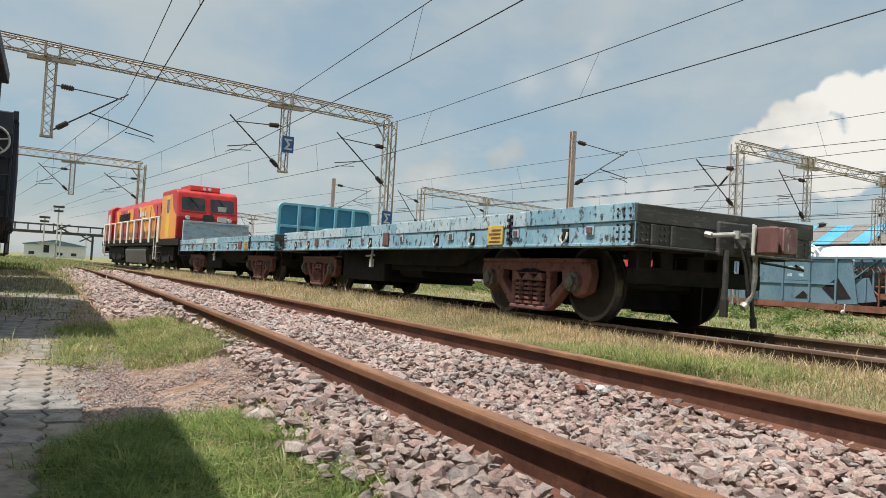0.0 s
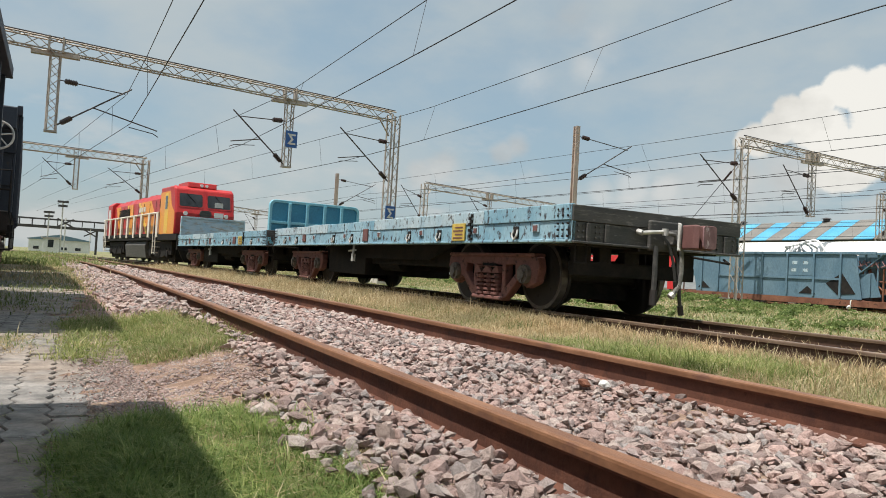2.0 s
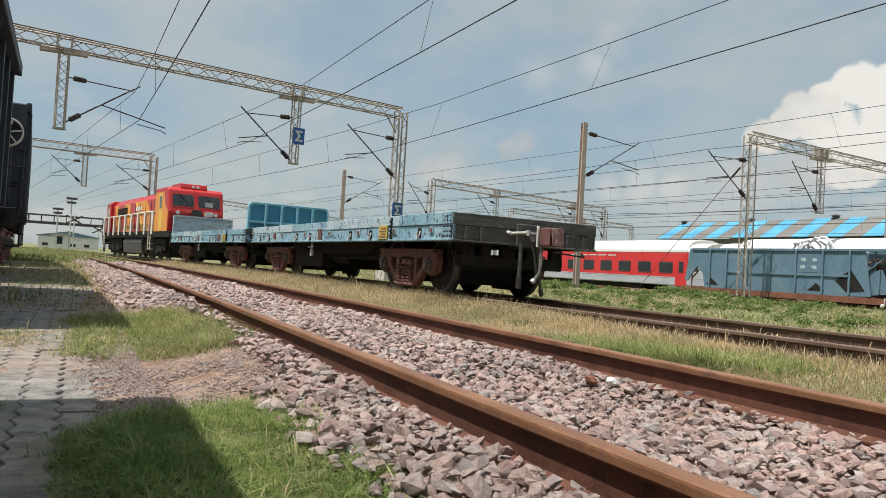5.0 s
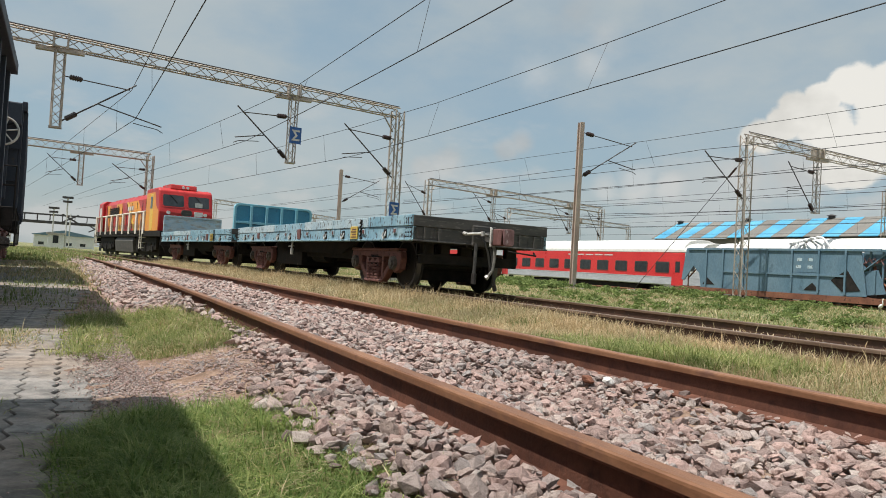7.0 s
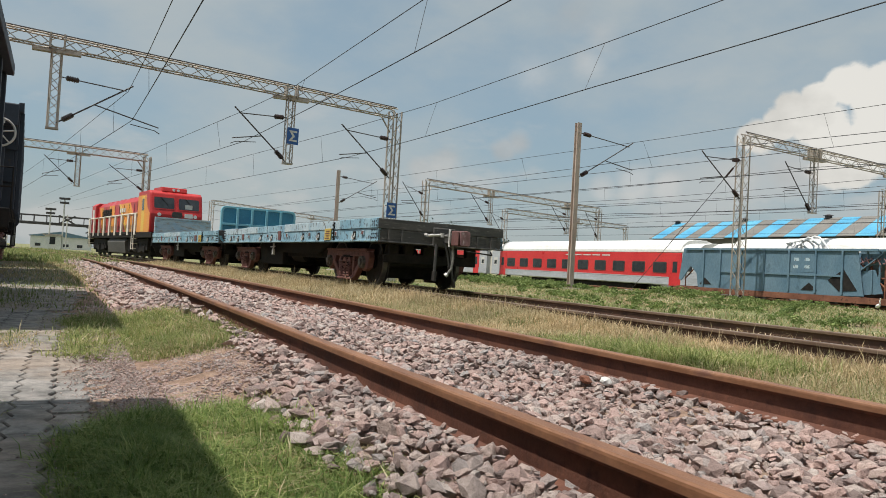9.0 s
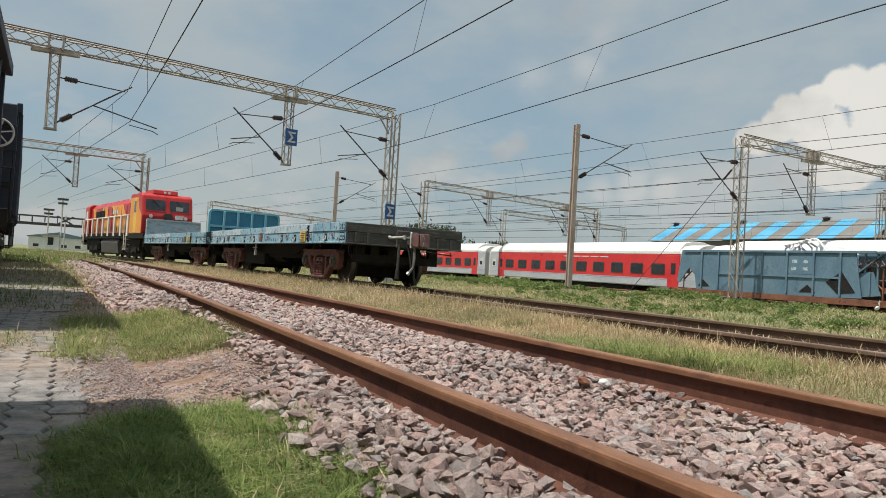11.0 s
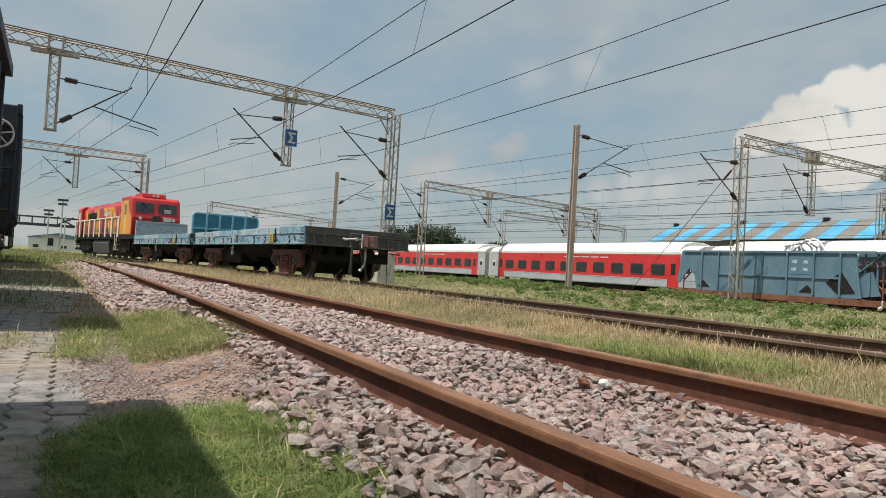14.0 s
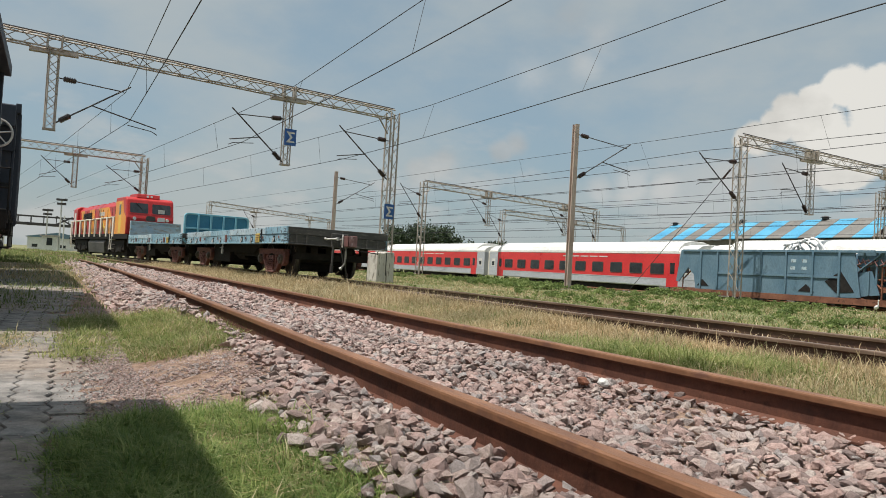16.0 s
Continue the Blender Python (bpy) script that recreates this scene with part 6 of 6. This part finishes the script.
def signal_post(x, y, h, crossed):
    s = thing("signal_post", pose(x, y, -0.3), "dark trackside signal post", "signal", "signal posts")
    bm = bmesh.new()
    cyl(bm, (0, 0, 0), (0, 0, h), 0.09, 8)
    part("post", bm, M["white_worn"], s)
    bm = bmesh.new()
    if crossed:
        slab(bm, [(-1.1, -0.5), (-0.9, -0.62), (1.1, 0.5), (0.9, 0.62)], -0.14, -0.10, to=lambda u, v, q: (u, q, h - 0.7 + v))
        slab(bm, [(-1.1, 0.5), (-0.9, 0.62), (1.1, -0.5), (0.9, -0.62)], -0.19, -0.15, to=lambda u, v, q: (u, q, h - 0.7 + v))
        part("crossing_blades", bm, M["far_dark"], s, "dark crossed sign blades")
    else:
        box(bm, -0.6, 0.6, -0.15, 0.15, h - 0.25, h)
        box(bm, -0.5, 0.5, -0.12, 0.12, h - 0.75, h - 0.5)
        part("lamp_head", bm, M["far_dark"], s)


signal_post(-0.55, 112, 5.0, True)
signal_post(-0.9, 100, 6.6, False)
signal_post(-2.4, 104, 5.4, False)
signal_post(-6.4, 96, 4.8, False)
signal_post(3.2, 140, 4.4, True)
signal_post(-9.5, 110, 9.0, False)


def egret():
    e = thing("egret", None, "white egret standing in the grass", "bird")
    bm = bmesh.new()
    bmesh.ops.create_icosphere(bm, subdivisions=2, radius=1.0)
    for v in bm.verts:
        taper = 1 - 0.35 * max(0, -v.co.x)
        v.co = Vector((v.co.x * 0.19, v.co.y * 0.085 * taper, v.co.z * 0.095 * taper + 0.34 + 0.06 * v.co.x))
    part("body", bm, M["feather"], e, smooth=True)
    bm = bmesh.new()
    tube(bm, [(0.14, 0, 0.40), (0.21, 0, 0.47), (0.17, 0, 0.56), (0.20, 0, 0.66)], 0.026, 8)
    bmesh.ops.create_icosphere(bm, subdivisions=1, radius=0.036, matrix=Matrix.Translation((0.215, 0, 0.67)))
    part("neck", bm, M["feather"], e, smooth=True)
    bm = bmesh.new()
    cyl(bm, (0.24, 0, 0.67), (0.34, 0, 0.655), 0.012, 6, 0.002)
    part("beak", bm, M["beak"], e)
    for s in (-0.03, 0.03):
        bm = bmesh.new()
        tube(bm, [(0.0, s, 0.27), (-0.02, s, 0.14), (0.01, s, 0.0)], 0.009, 5)
        part("leg", bm, M["far_dark"], e)
    for piece in e.children:
        piece.data.transform(Matrix.Scale(0.72, 4))
    return e


white_egret = egret()


# ---- ballast
def make_stones(name, n, draw, size, seed, label):
    """Angular stones: a rough octahedron each, cut by random stretching. draw(rng, n) gives x, y, z."""
    rng = np.random.RandomState(seed)
    phi = (1 + 5 ** 0.5) / 2
    base = np.array([(-1, phi, 0), (1, phi, 0), (-1, -phi, 0), (1, -phi, 0), (0, -1, phi), (0, 1, phi), (0, -1, -phi), (0, 1, -phi), (phi, 0, -1), (phi, 0, 1), (-phi, 0, -1), (-phi, 0, 1)], float) / 1.9
    tri = np.array([(0, 11, 5), (0, 5, 1), (0, 1, 7), (0, 7, 10), (0, 10, 11), (1, 5, 9), (5, 11, 4), (11, 10, 2), (10, 7, 6), (7, 1, 8), (3, 9, 4), (3, 4, 2), (3, 2, 6), (3, 6, 8), (3, 8, 9), (4, 9, 5), (2, 4, 11), (6, 2, 10), (8, 6, 7), (9, 8, 1)])
    pos = draw(rng, n)
    n = len(pos)
    v = base[None] * rng.uniform(0.55, 1.25, (n, 12, 1))
    # flatten two random sides so that faces read as broken planes
    for _ in range(3):
        d = rng.normal(0, 1, (n, 1, 3))
        d /= np.linalg.norm(d, axis=2, keepdims=True)
        h = (v * d).sum(2, keepdims=True)
        lim = rng.uniform(0.35, 0.65, (n, 1, 1))
        v = v - d * np.maximum(h - lim, 0)
    v *= rng.uniform(0.6, 1.25, (n, 1, 3))
    q = rng.normal(0, 1, (n, 4))
    q /= np.linalg.norm(q, axis=1)[:, None]
    w, x, y, z = q.T
    R = np.stack([1 - 2 * (y * y + z * z), 2 * (x * y - z * w), 2 * (x * z + y * w), 2 * (x * y + z * w), 1 - 2 * (x * x + z * z), 2 * (y * z - x * w), 2 * (x * z - y * w), 2 * (y * z + x * w), 1 - 2 * (x * x + y * y)], 1).reshape(n, 3, 3)
    v = np.einsum("nij,nkj->nki", R, v)
    v[:, :, 2] *= 0.72
    s = size * np.exp(np.clip(rng.normal(0, 0.33, (n, 1, 1)), -0.8, 0.5))
    v = v * s + pos[:, None, :]
    f = (tri[None] + 12 * np.arange(n)[:, None, None]).reshape(-1, 3)
    return soup(name, v.reshape(-1, 3), f, M["stone"], "stuff", label, "ballast")


def bed(y0, y1, half_l, half_r, layers):
    def draw(rng, n):
        y = rng.uniform(y0, y1, n)
        u = rng.uniform(-half_l, half_r, n)
        edge = half_l - 0.25 * rng.rand(n) ** 2 - 0.30 * ((y > 3.8) & (y < 5.6)) - (half_l - 0.80) * ((y >= 5.6) & (y < 8.5)) * rng.choice([0.6, 1.0], n)
        keep = u > -edge
        y, u = y[keep], u[keep]
        x = NEAR_X - near_shift(y) + u
        z = ground_height(x, y) + 0.005 + rng.rand(len(u)) * layers
        z = np.where(u < -GAUGE / 2 - 0.08, z + 0.045 * np.clip((u + 1.55) / 0.45, 0, 1), z)
        z = np.where(u > GAUGE / 2 + 0.1, z + 0.01, z)
        inside = np.abs(u) < GAUGE / 2 - 0.06
        z = np.where(inside, z + 0.03 * np.sin(y * 1.7) * np.sin(u * 3), z)
        on_rail = (np.abs(np.abs(u) - (GAUGE / 2 + 0.036)) < 0.085)
        z = np.where(on_rail, np.minimum(z, -0.165), z)
        return np.stack([x, y, z], 1)
    return draw


make_stones("ballast", 13000, bed(1.4, 7.5, 1.50, 1.42, 0.045), 0.031, 1, "crushed pinkish-grey ballast stones between rusty rails")
make_stones("ballast", 19000, bed(7.5, 26, 1.75, 1.4, 0.05), 0.038, 2, "crushed pinkish-grey ballast stones between rusty rails")
make_stones("ballast", 6000, bed(26, 60, 1.6, 1.4, 0.05), 0.06, 3, "crushed pinkish-grey ballast stones between rusty rails")


make_stones("ballast", 9000, bed(-9.0, 1.4, 1.50, 1.42, 0.045), 0.036, 7, "crushed pinkish-grey ballast stones between rusty rails")
make_stones("ballast", 14000, bed(1.4, 9.0, 1.45, 1.42, 0.03), 0.018, 4, "small ballast chips between the larger stones")


def lone_stone(x, y, z, r, mt, label, seed):
    rng = random.Random(seed)
    bm = bmesh.new()
    bmesh.ops.create_icosphere(bm, subdivisions=2, radius=1.0)
    for v in bm.verts:
        k = 1 + 0.35 * noise.noise(v.co * 1.6 + Vector((seed, 0, 0)))
        v.co = Vector((v.co.x * r * 1.25 * k, v.co.y * r * k, v.co.z * r * 0.7 * k))
    tagged(part("stone", bm, mt), label, "stone").matrix_basis = pose(x, y, z, 10, -8, seed * 40)


lone_stone(2.87, 3.45, -0.14, 0.034, M["white_worn"], "pale white stone lying on the ballast", 1)
lone_stone(2.78, 3.53, -0.14, 0.036, M["rust"], "rust-brown stone lying on the ballast", 2)
lone_stone(0.89, 2.44, -0.19, 0.042, M["far_white"], "pale grey stone at the edge of the ballast", 3)


def scatter_soil(rng, n):
    y = 2.0 + 8 * rng.rand(n) ** 1.2
    x = 0.12 + 1.15 * rng.rand(n)
    return np.stack([x, y, ground_height(x, y) + 0.003], 1)


make_stones("gravel", 21000, scatter_soil, 0.010, 5, "loose gravel chips on reddish soil")


def drift_over_paving(rng, n):
    y = 2.0 + 7 * rng.rand(n)
    x = 0.42 - np.abs(rng.normal(0, 0.17, n))
    return np.stack([x, y, np.full(n, -0.262)], 1)


make_stones("gravel", 9000, drift_over_paving, 0.006, 6, "fine gravel and soil strewn over the paving's edge")


# ---- grass
def make_grass(name, n, draw, height, width, material, seed, label, lean=0.8):
    """Bent blades of two joints each. draw(rng, n) gives x, y and a height factor."""
    rng = np.random.RandomState(seed)
    x, y, k = draw(rng, n)
    n = len(x)
    z = ground_height(x, y)
    a = rng.uniform(0, 2 * np.pi, n)
    d = np.stack([np.cos(a), np.sin(a), np.zeros(n)], 1)
    side = np.stack([-np.sin(a), np.cos(a), np.zeros(n)], 1) * (width * rng.uniform(0.6, 1.3, n))[:, None]
    h = height * k * np.exp(rng.normal(0, 0.28, n))
    p = np.stack([x, y, z - 0.02], 1)
    up = np.array([0, 0, 1.0])
    b = lean * rng.uniform(0.2, 1.3, n)
    m1 = p + up * (h * 0.55)[:, None] + d * (h * b * 0.3)[:, None]
    tp = p + up * (h * (1 - 0.25 * b))[:, None] + d * (h * b)[:, None]
    v = np.stack([p - side, p + side, m1 + side * 0.8, m1 - side * 0.8, tp], 1).reshape(-1, 3)
    i = 5 * np.arange(n)[:, None]
    f = np.concatenate([i + [0, 1, 2], i + [0, 2, 3], i + [3, 2, 4]], 1).reshape(-1, 3)
    return soup(name, v, f, M[material], "stuff", label, "grass")


def clumped(rng, n, x0, x1, y0, y1, fall=1.0, clumps=400, spread=0.18):
    cy = y0 + (y1 - y0) * rng.rand(clumps) ** fall
    cx = rng.uniform(x0, x1, clumps)
    i = rng.randint(0, clumps, n)
    kk = rng.uniform(0.6, 1.25, clumps)[i]
    return cx[i] + rng.normal(0, spread, n), cy[i] + rng.normal(0, spread, n), kk


def strip(y0, y1, fall, clumps, spread):
    def draw(rng, n):
        x, y, k = clumped(rng, n, 3.95, 6.0, y0, y1, fall, clumps, spread)
        x = x - np.where(y > 8, train_shift(y) * 0.8, 0)
        keep = (x > 3.55 - near_shift(y)) & (np.abs(x - (TRAIN_X - train_shift(y))) > 0.98)
        return x[keep], y[keep], k[keep]
    return draw


make_grass("dry_grass", 62000, strip(2.0, 12, 1.0, 1300, 0.11), 0.105, 0.0028, "grass_dry", 11, "dry straw-coloured grass between the tracks", 1.3)
make_grass("dry_grass", 34000, strip(12, 40, 1.3, 2200, 0.25), 0.17, 0.006, "grass_dry", 12, "dry straw-coloured grass between the tracks")
make_grass("green_grass", 22000, strip(2.0, 14, 1.0, 200, 0.16), 0.09, 0.0035, "grass_green", 13, "green grass among the dry stalks")


def rail_edge(rng, n):
    y = 3.0 + 36 * rng.rand(n) ** 1.3
    x = TRAIN_X - train_shift(y) - 0.98 - np.abs(rng.normal(0, 0.22, n))
    return x, y, np.clip((y - 4.0) / 8.0, 0.58, 1.0) * rng.uniform(0.7, 1.3, n)


make_grass("dry_grass", 42000, rail_edge, 0.19, 0.0038, "grass_dry", 19, "tall dry grass along the train's rail", 0.6)


def green_patch(rng, n):
    x, y, k = clumped(rng, n, 4.1, 5.3, 3.95, 5.1, 1.0, 46, 0.15)
    x2, y2, k2 = clumped(rng, n // 3, 4.4, 5.1, 5.4, 6.2, 1.0, 16, 0.15)
    return np.concatenate([x, x2]), np.concatenate([y, y2]), np.concatenate([k, k2 * 0.8])


make_grass("green_grass", 17000, green_patch, 0.13, 0.0042, "grass_mown", 14, "lush green grass tuft by the rail", 1.3)


def beside_train(rng, n):
    x, y, k = clumped(rng, n, 7.95, 10.5, 3, 50, 1.4, 700, 0.3)
    x = x - train_shift(y)
    keep = (np.abs(x - (TRAIN_X - train_shift(y))) > 0.98)
    return x[keep], y[keep], k[keep]


make_grass("green_grass", 22000, beside_train, 0.11, 0.007, "grass_green", 15, "rough green grass beyond the train")


def under_train(rng, n):
    y = rng.uniform(3, 45, n)
    x = TRAIN_X - train_shift(y) + rng.uniform(-0.7, 0.7, n)
    return x, y, rng.uniform(0.4, 0.9, n)


make_grass("dry_grass", 7000, under_train, 0.13, 0.007, "grass_dry", 16, "sparse grass between the train's rails")


def meadow(x0, x1, y0, y1, clumps, spread):
    def draw(rng, n):
        return clumped(rng, n, x0, x1, y0, y1, 1.0, clumps, spread)
    return draw


make_grass("green_grass", 110000, meadow(9.0, 30, 6, 66, 420, 0.9), 0.12, 0.010, "grass_green", 17, "rough green weeds over the yard", 1.7)
make_grass("dry_grass", 80000, meadow(9.0, 30, 6, 60, 300, 1.0), 0.11, 0.009, "grass_dry", 18, "dry stalks over the yard", 1.7)


def patch(x0, x1, y0, y1, clumps, spread):
    def draw(rng, n):
        return clumped(rng, n, x0, x1, y0, y1, 1.0, clumps, spread)
    return draw


make_grass("green_grass", 46000, patch(0.06, 0.86, 1.9, 3.45, 120, 0.055), 0.072, 0.0022, "grass_lush", 21, "short green grass at the edge of the paving", 1.5)
make_grass("green_grass", 32000, patch(0.06, 1.36, 5.6, 8.6, 210, 0.11), 0.085, 0.0032, "grass_mown", 22, "short green grass beside the ballast", 1.4)
make_grass("dry_grass", 9000, patch(0.2, 1.40, 5.5, 8.7, 150, 0.13), 0.085, 0.0030, "grass_dry", 23, "short dry grass beside the ballast", 1.4)
make_grass("dry_grass", 11000, patch(0.55, 1.08, 2.0, 3.5, 70, 0.09), 0.055, 0.0024, "grass_dry", 27, "dry stalks at the edge of the paving", 1.6)
make_grass("green_grass", 9000, patch(-0.9, 0.3, 9.5, 34, 160, 0.35), 0.09, 0.007, "grass_green", 24, "grass growing over the shaded paving", 0.8)
make_grass("green_grass", 26000, patch(-9, 1.3, 34, 90, 500, 0.8), 0.24, 0.02, "grass_green", 25, "grass beside the tracks in the distance", 0.8)
make_grass("dry_grass", 900, patch(-0.55, -0.25, 5.9, 6.9, 20, 0.07), 0.06, 0.0035, "grass_dry", 34, "dry tufts in the paving joints", 1.2)
make_grass("green_grass", 1200, patch(-0.5, -0.25, 6.2, 7.2, 16, 0.07), 0.06, 0.0035, "grass_green", 35, "green tufts in the paving joints", 1.2)
make_grass("green_grass", 1500, patch(-0.42, -0.2, 3.55, 3.9, 14, 0.05), 0.05, 0.003, "grass_green", 36, "green tufts in the paving joints", 1.2)
make_grass("dry_grass", 9000, patch(-1.2, 1.0, 16, 60, 160, 0.5), 0.12, 0.010, "grass_dry", 26, "dry grass beside the ballast", 0.8)


def weeds(name, spots, seed, leaf, label):
    rng = np.random.RandomState(seed)
    vs, fs, k = [], [], 0
    for x, y, s in spots:
        z = float(ground_height(x, y))
        v, f = leaf_cloud(np.array([x, y, z + s * 0.42]), np.array([s * 0.9, s * 0.9, s * 0.32]), int(260 * s + 60), leaf, rng, 7)
        vs.append(v)
        fs.append(f + k)
        k += len(v)
    return soup(name, np.concatenate(vs), np.concatenate(fs), M["leaf"], "stuff", label, "weeds")


rw = random.Random(8)
weeds("weeds", [(rw.uniform(0.1, 0.84), rw.uniform(2.1, 3.4), rw.uniform(0.05, 0.09)) for _ in range(34)], 29, 0.007, "small leafy weeds in the short grass")
weeds("weeds", [(rw.uniform(0.05, 1.2), rw.uniform(5.8, 8.2), rw.uniform(0.05, 0.09)) for _ in range(40)], 28, 0.009, "small leafy weeds in the short grass")
weeds("weeds", [(19 + rw.uniform(-1.5, 3), 29 + rw.uniform(-2, 5), rw.uniform(0.3, 0.55)) for _ in range(34)] + [(25.5 + rw.uniform(-1, 1.5), 25 + rw.uniform(-2, 2), rw.uniform(0.3, 0.6)) for _ in range(26)] + [(22 + rw.uniform(-2, 2), 36 + rw.uniform(-4, 4), rw.uniform(0.3, 0.6)) for _ in range(30)] + [(26.0 + rw.uniform(-1, 1), 19 + rw.uniform(-3, 3), rw.uniform(0.12, 0.22)) for _ in range(26)], 30, 0.05, "leafy green weeds by the pole and the siding")
weeds("weeds", [(rw.uniform(18, 29), rw.uniform(22, 60), rw.uniform(0.18, 0.38)) for _ in range(130)], 31, 0.06, "low leafy weeds along the siding")
heaps = [(rw.uniform(11, 25), rw.uniform(9, 27), rw.uniform(0.5, 1.3)) for _ in range(20)]
weeds("weeds", [(x + rw.gauss(0, r), y + rw.gauss(0, r), rw.uniform(0.12, 0.30)) for x, y, r in heaps for _ in range(9)], 34, 0.035, "heaps of low leafy weeds in the yard grass")
weeds("weeds", [(rw.uniform(25.0, 29.0), rw.uniform(14, 48), rw.uniform(0.10, 0.20)) for _ in range(110)], 32, 0.06, "leafy weeds in front of the hopper wagon")
weeds("weeds", [(rw.uniform(-8, 1), rw.uniform(44, 95), rw.uniform(0.15, 0.32)) for _ in range(46)], 33, 0.06, "low leafy weeds beside the far tracks")


# ---- paving: interlocking zigzag blocks
def paver_outline(a=0.1987, b=0.150, k=0.034):
    """A block a long and b wide whose long sides zigzag once, so that neighbours interlock."""
    saw = [(-a / 2, 0.0), (-a / 4, k / 2), (a / 4, -k / 2), (a / 2, 0.0)]
    return [(x, d - b / 2) for x, d in saw] + [(x, d + b / 2) for x, d in saw[::-1]]


def make_paving():
    pav = thing("pavement", None, "dusty interlocking grey paving blocks with grass in the joints", "pavement", "", "structure")
    bm = bmesh.new()
    out = paver_outline()
    top = [bm.verts.new((x * 0.997, y * 0.95, 0)) for x, y in out]
    mid = [bm.verts.new((x, y, -0.006)) for x, y in out]
    low = [bm.verts.new((x, y, -0.06)) for x, y in out]
    bm.faces.new(top)
    n = len(out)
    for p, q in ((mid, top), (low, mid)):
        for i in range(n):
            bm.faces.new((p[i], p[(i + 1) % n], q[(i + 1) % n], q[i]))
    bmesh.ops.recalc_face_normals(bm, faces=bm.faces)
    me = bpy.data.meshes.new("paver")
    bm.to_mesh(me)
    me.materials.append(M["paver"])
    bm.free()
    base_v = np.array([v.co for v in me.vertices])
    polys = [list(p.vertices) for p in me.polygons]
    rng = random.Random(3)
    px, py = 0.160, 0.199
    rest_v, rest_f, k = [], [], 0
    count = 0
    for j in range(-45, 128):
        for i in range(-8, 5):
            x, y = -0.11 + i * px, 1.2 + j * py
            edge = 0.26 + 0.07 * math.sin(y * 1.9) + 0.05 * math.sin(y * 5.3)
            if x > edge or (x > edge - 0.2 and rng.random() < 0.25):
                continue
            z = -0.262 - (0.0 if x < edge - 0.28 else 0.010) + rng.uniform(-0.001, 0.001)
            m = pose(x, y, z, rng.uniform(-0.3, 0.3), rng.uniform(-0.12, 0.12), 90 + rng.uniform(-0.4, 0.4))
            if count < 300 and x > -0.75 and 2.2 < y:
                ob = new("paver", me)
                ob.parent = pav
                ob.matrix_basis = m
                count += 1
            else:
                R = np.array(m.to_3x3())
                rest_v.append(base_v @ R.T + np.array(m.translation))
                for p in polys[1:]:
                    rest_f.append([q + k for q in p])
                c = len(base_v)
                t = polys[0]
                rest_f += [[t[0] + k, t[1] + k, t[6] + k, t[7] + k], [t[1] + k, t[2] + k, t[5] + k, t[6] + k], [t[2] + k, t[3] + k, t[4] + k, t[5] + k]]
                k += c
    soup("paver_rest", np.concatenate(rest_v), np.array(rest_f), M["paver"], "stuff", "", "", pav)


make_paving()


# ---- what moves: the train backs away along its track
DIST = [(0.0, 0.0), (0.5, 0.281), (1.0, 0.578), (1.5, 0.888), (2.0, 1.21), (2.5, 1.615), (3.0, 2.02), (3.2, 2.18), (3.233, 2.40), (3.267, 2.85), (3.3, 3.26), (3.5, 3.447),
        (4.0, 3.815), (4.6, 4.30), (5.2, 4.77), (5.8, 5.23), (6.5, 5.752), (7.0, 6.044), (7.5, 6.378), (8.0, 6.733), (8.5, 7.161), (9.0, 7.582), (9.6, 8.11), (10.2, 8.64), (10.8, 9.16), (11.5, 9.752),
        (12.0, 10.108), (12.5, 10.547), (13.0, 10.907), (13.5, 11.245), (13.8, 11.47), (13.833, 11.65), (13.867, 11.95), (13.9, 12.15), (14.0, 12.229), (14.5, 12.624), (15.0, 12.958), (15.5, 13.326), (16.0, 13.581)]
Y_NEAR = 6.23


def vehicle_pose(s, first, last):
    """Pose of a vehicle whose near end is s metres along the track, riding on two bogies."""
    a, _ = along(TRAIN_X, TRAIN_BEND, TRAIN_R, s + first)
    b, _ = along(TRAIN_X, TRAIN_BEND, TRAIN_R, s + last)
    d = (b - a).normalized()
    base = a - d * first
    return pose(base.x, base.y, 0, 0, 0, math.degrees(math.atan2(-d.x, d.y)))


# the bird steps along the siding
BIRD = [(0, 16.08), (1, 16.08), (2, 16.01), (3, 15.99), (3.6, 15.84), (4.2, 15.39), (6.5, 15.08), (7.5, 15.07), (9, 15.06), (11.5, 14.99), (13, 14.91), (14, 14.92), (15, 14.9), (16, 15.01)]


def motions():
    walk(white_egret, [(t, pose(23.6, y, -0.20, 0, 0, 238)) for t, y in BIRD])
    ends = ((wagon_a, 0.0, 2.36, LEN1 - 2.14, wheels_a, 0.5), (wagon_b, LEN1 + 0.95, 2.36, LEN2 - 2.14, wheels_b, 0.5),
            (locomotive, LEN1 + 0.95 + LEN2 + 0.9, 4.4, LOCO_L - 4.4, wheels_l, 0.54))
    for ob, start, first, last, wheels, r in ends:
        walk(ob, [(t, vehicle_pose(Y_NEAR + start + d, first, last)) for t, d in DIST])
        for w in wheels:
            at = w.matrix_basis.translation.copy()
            walk(w, [(t, pose(at.x, at.y, at.z, -math.degrees(d / r))) for t, d in DIST])


motions()
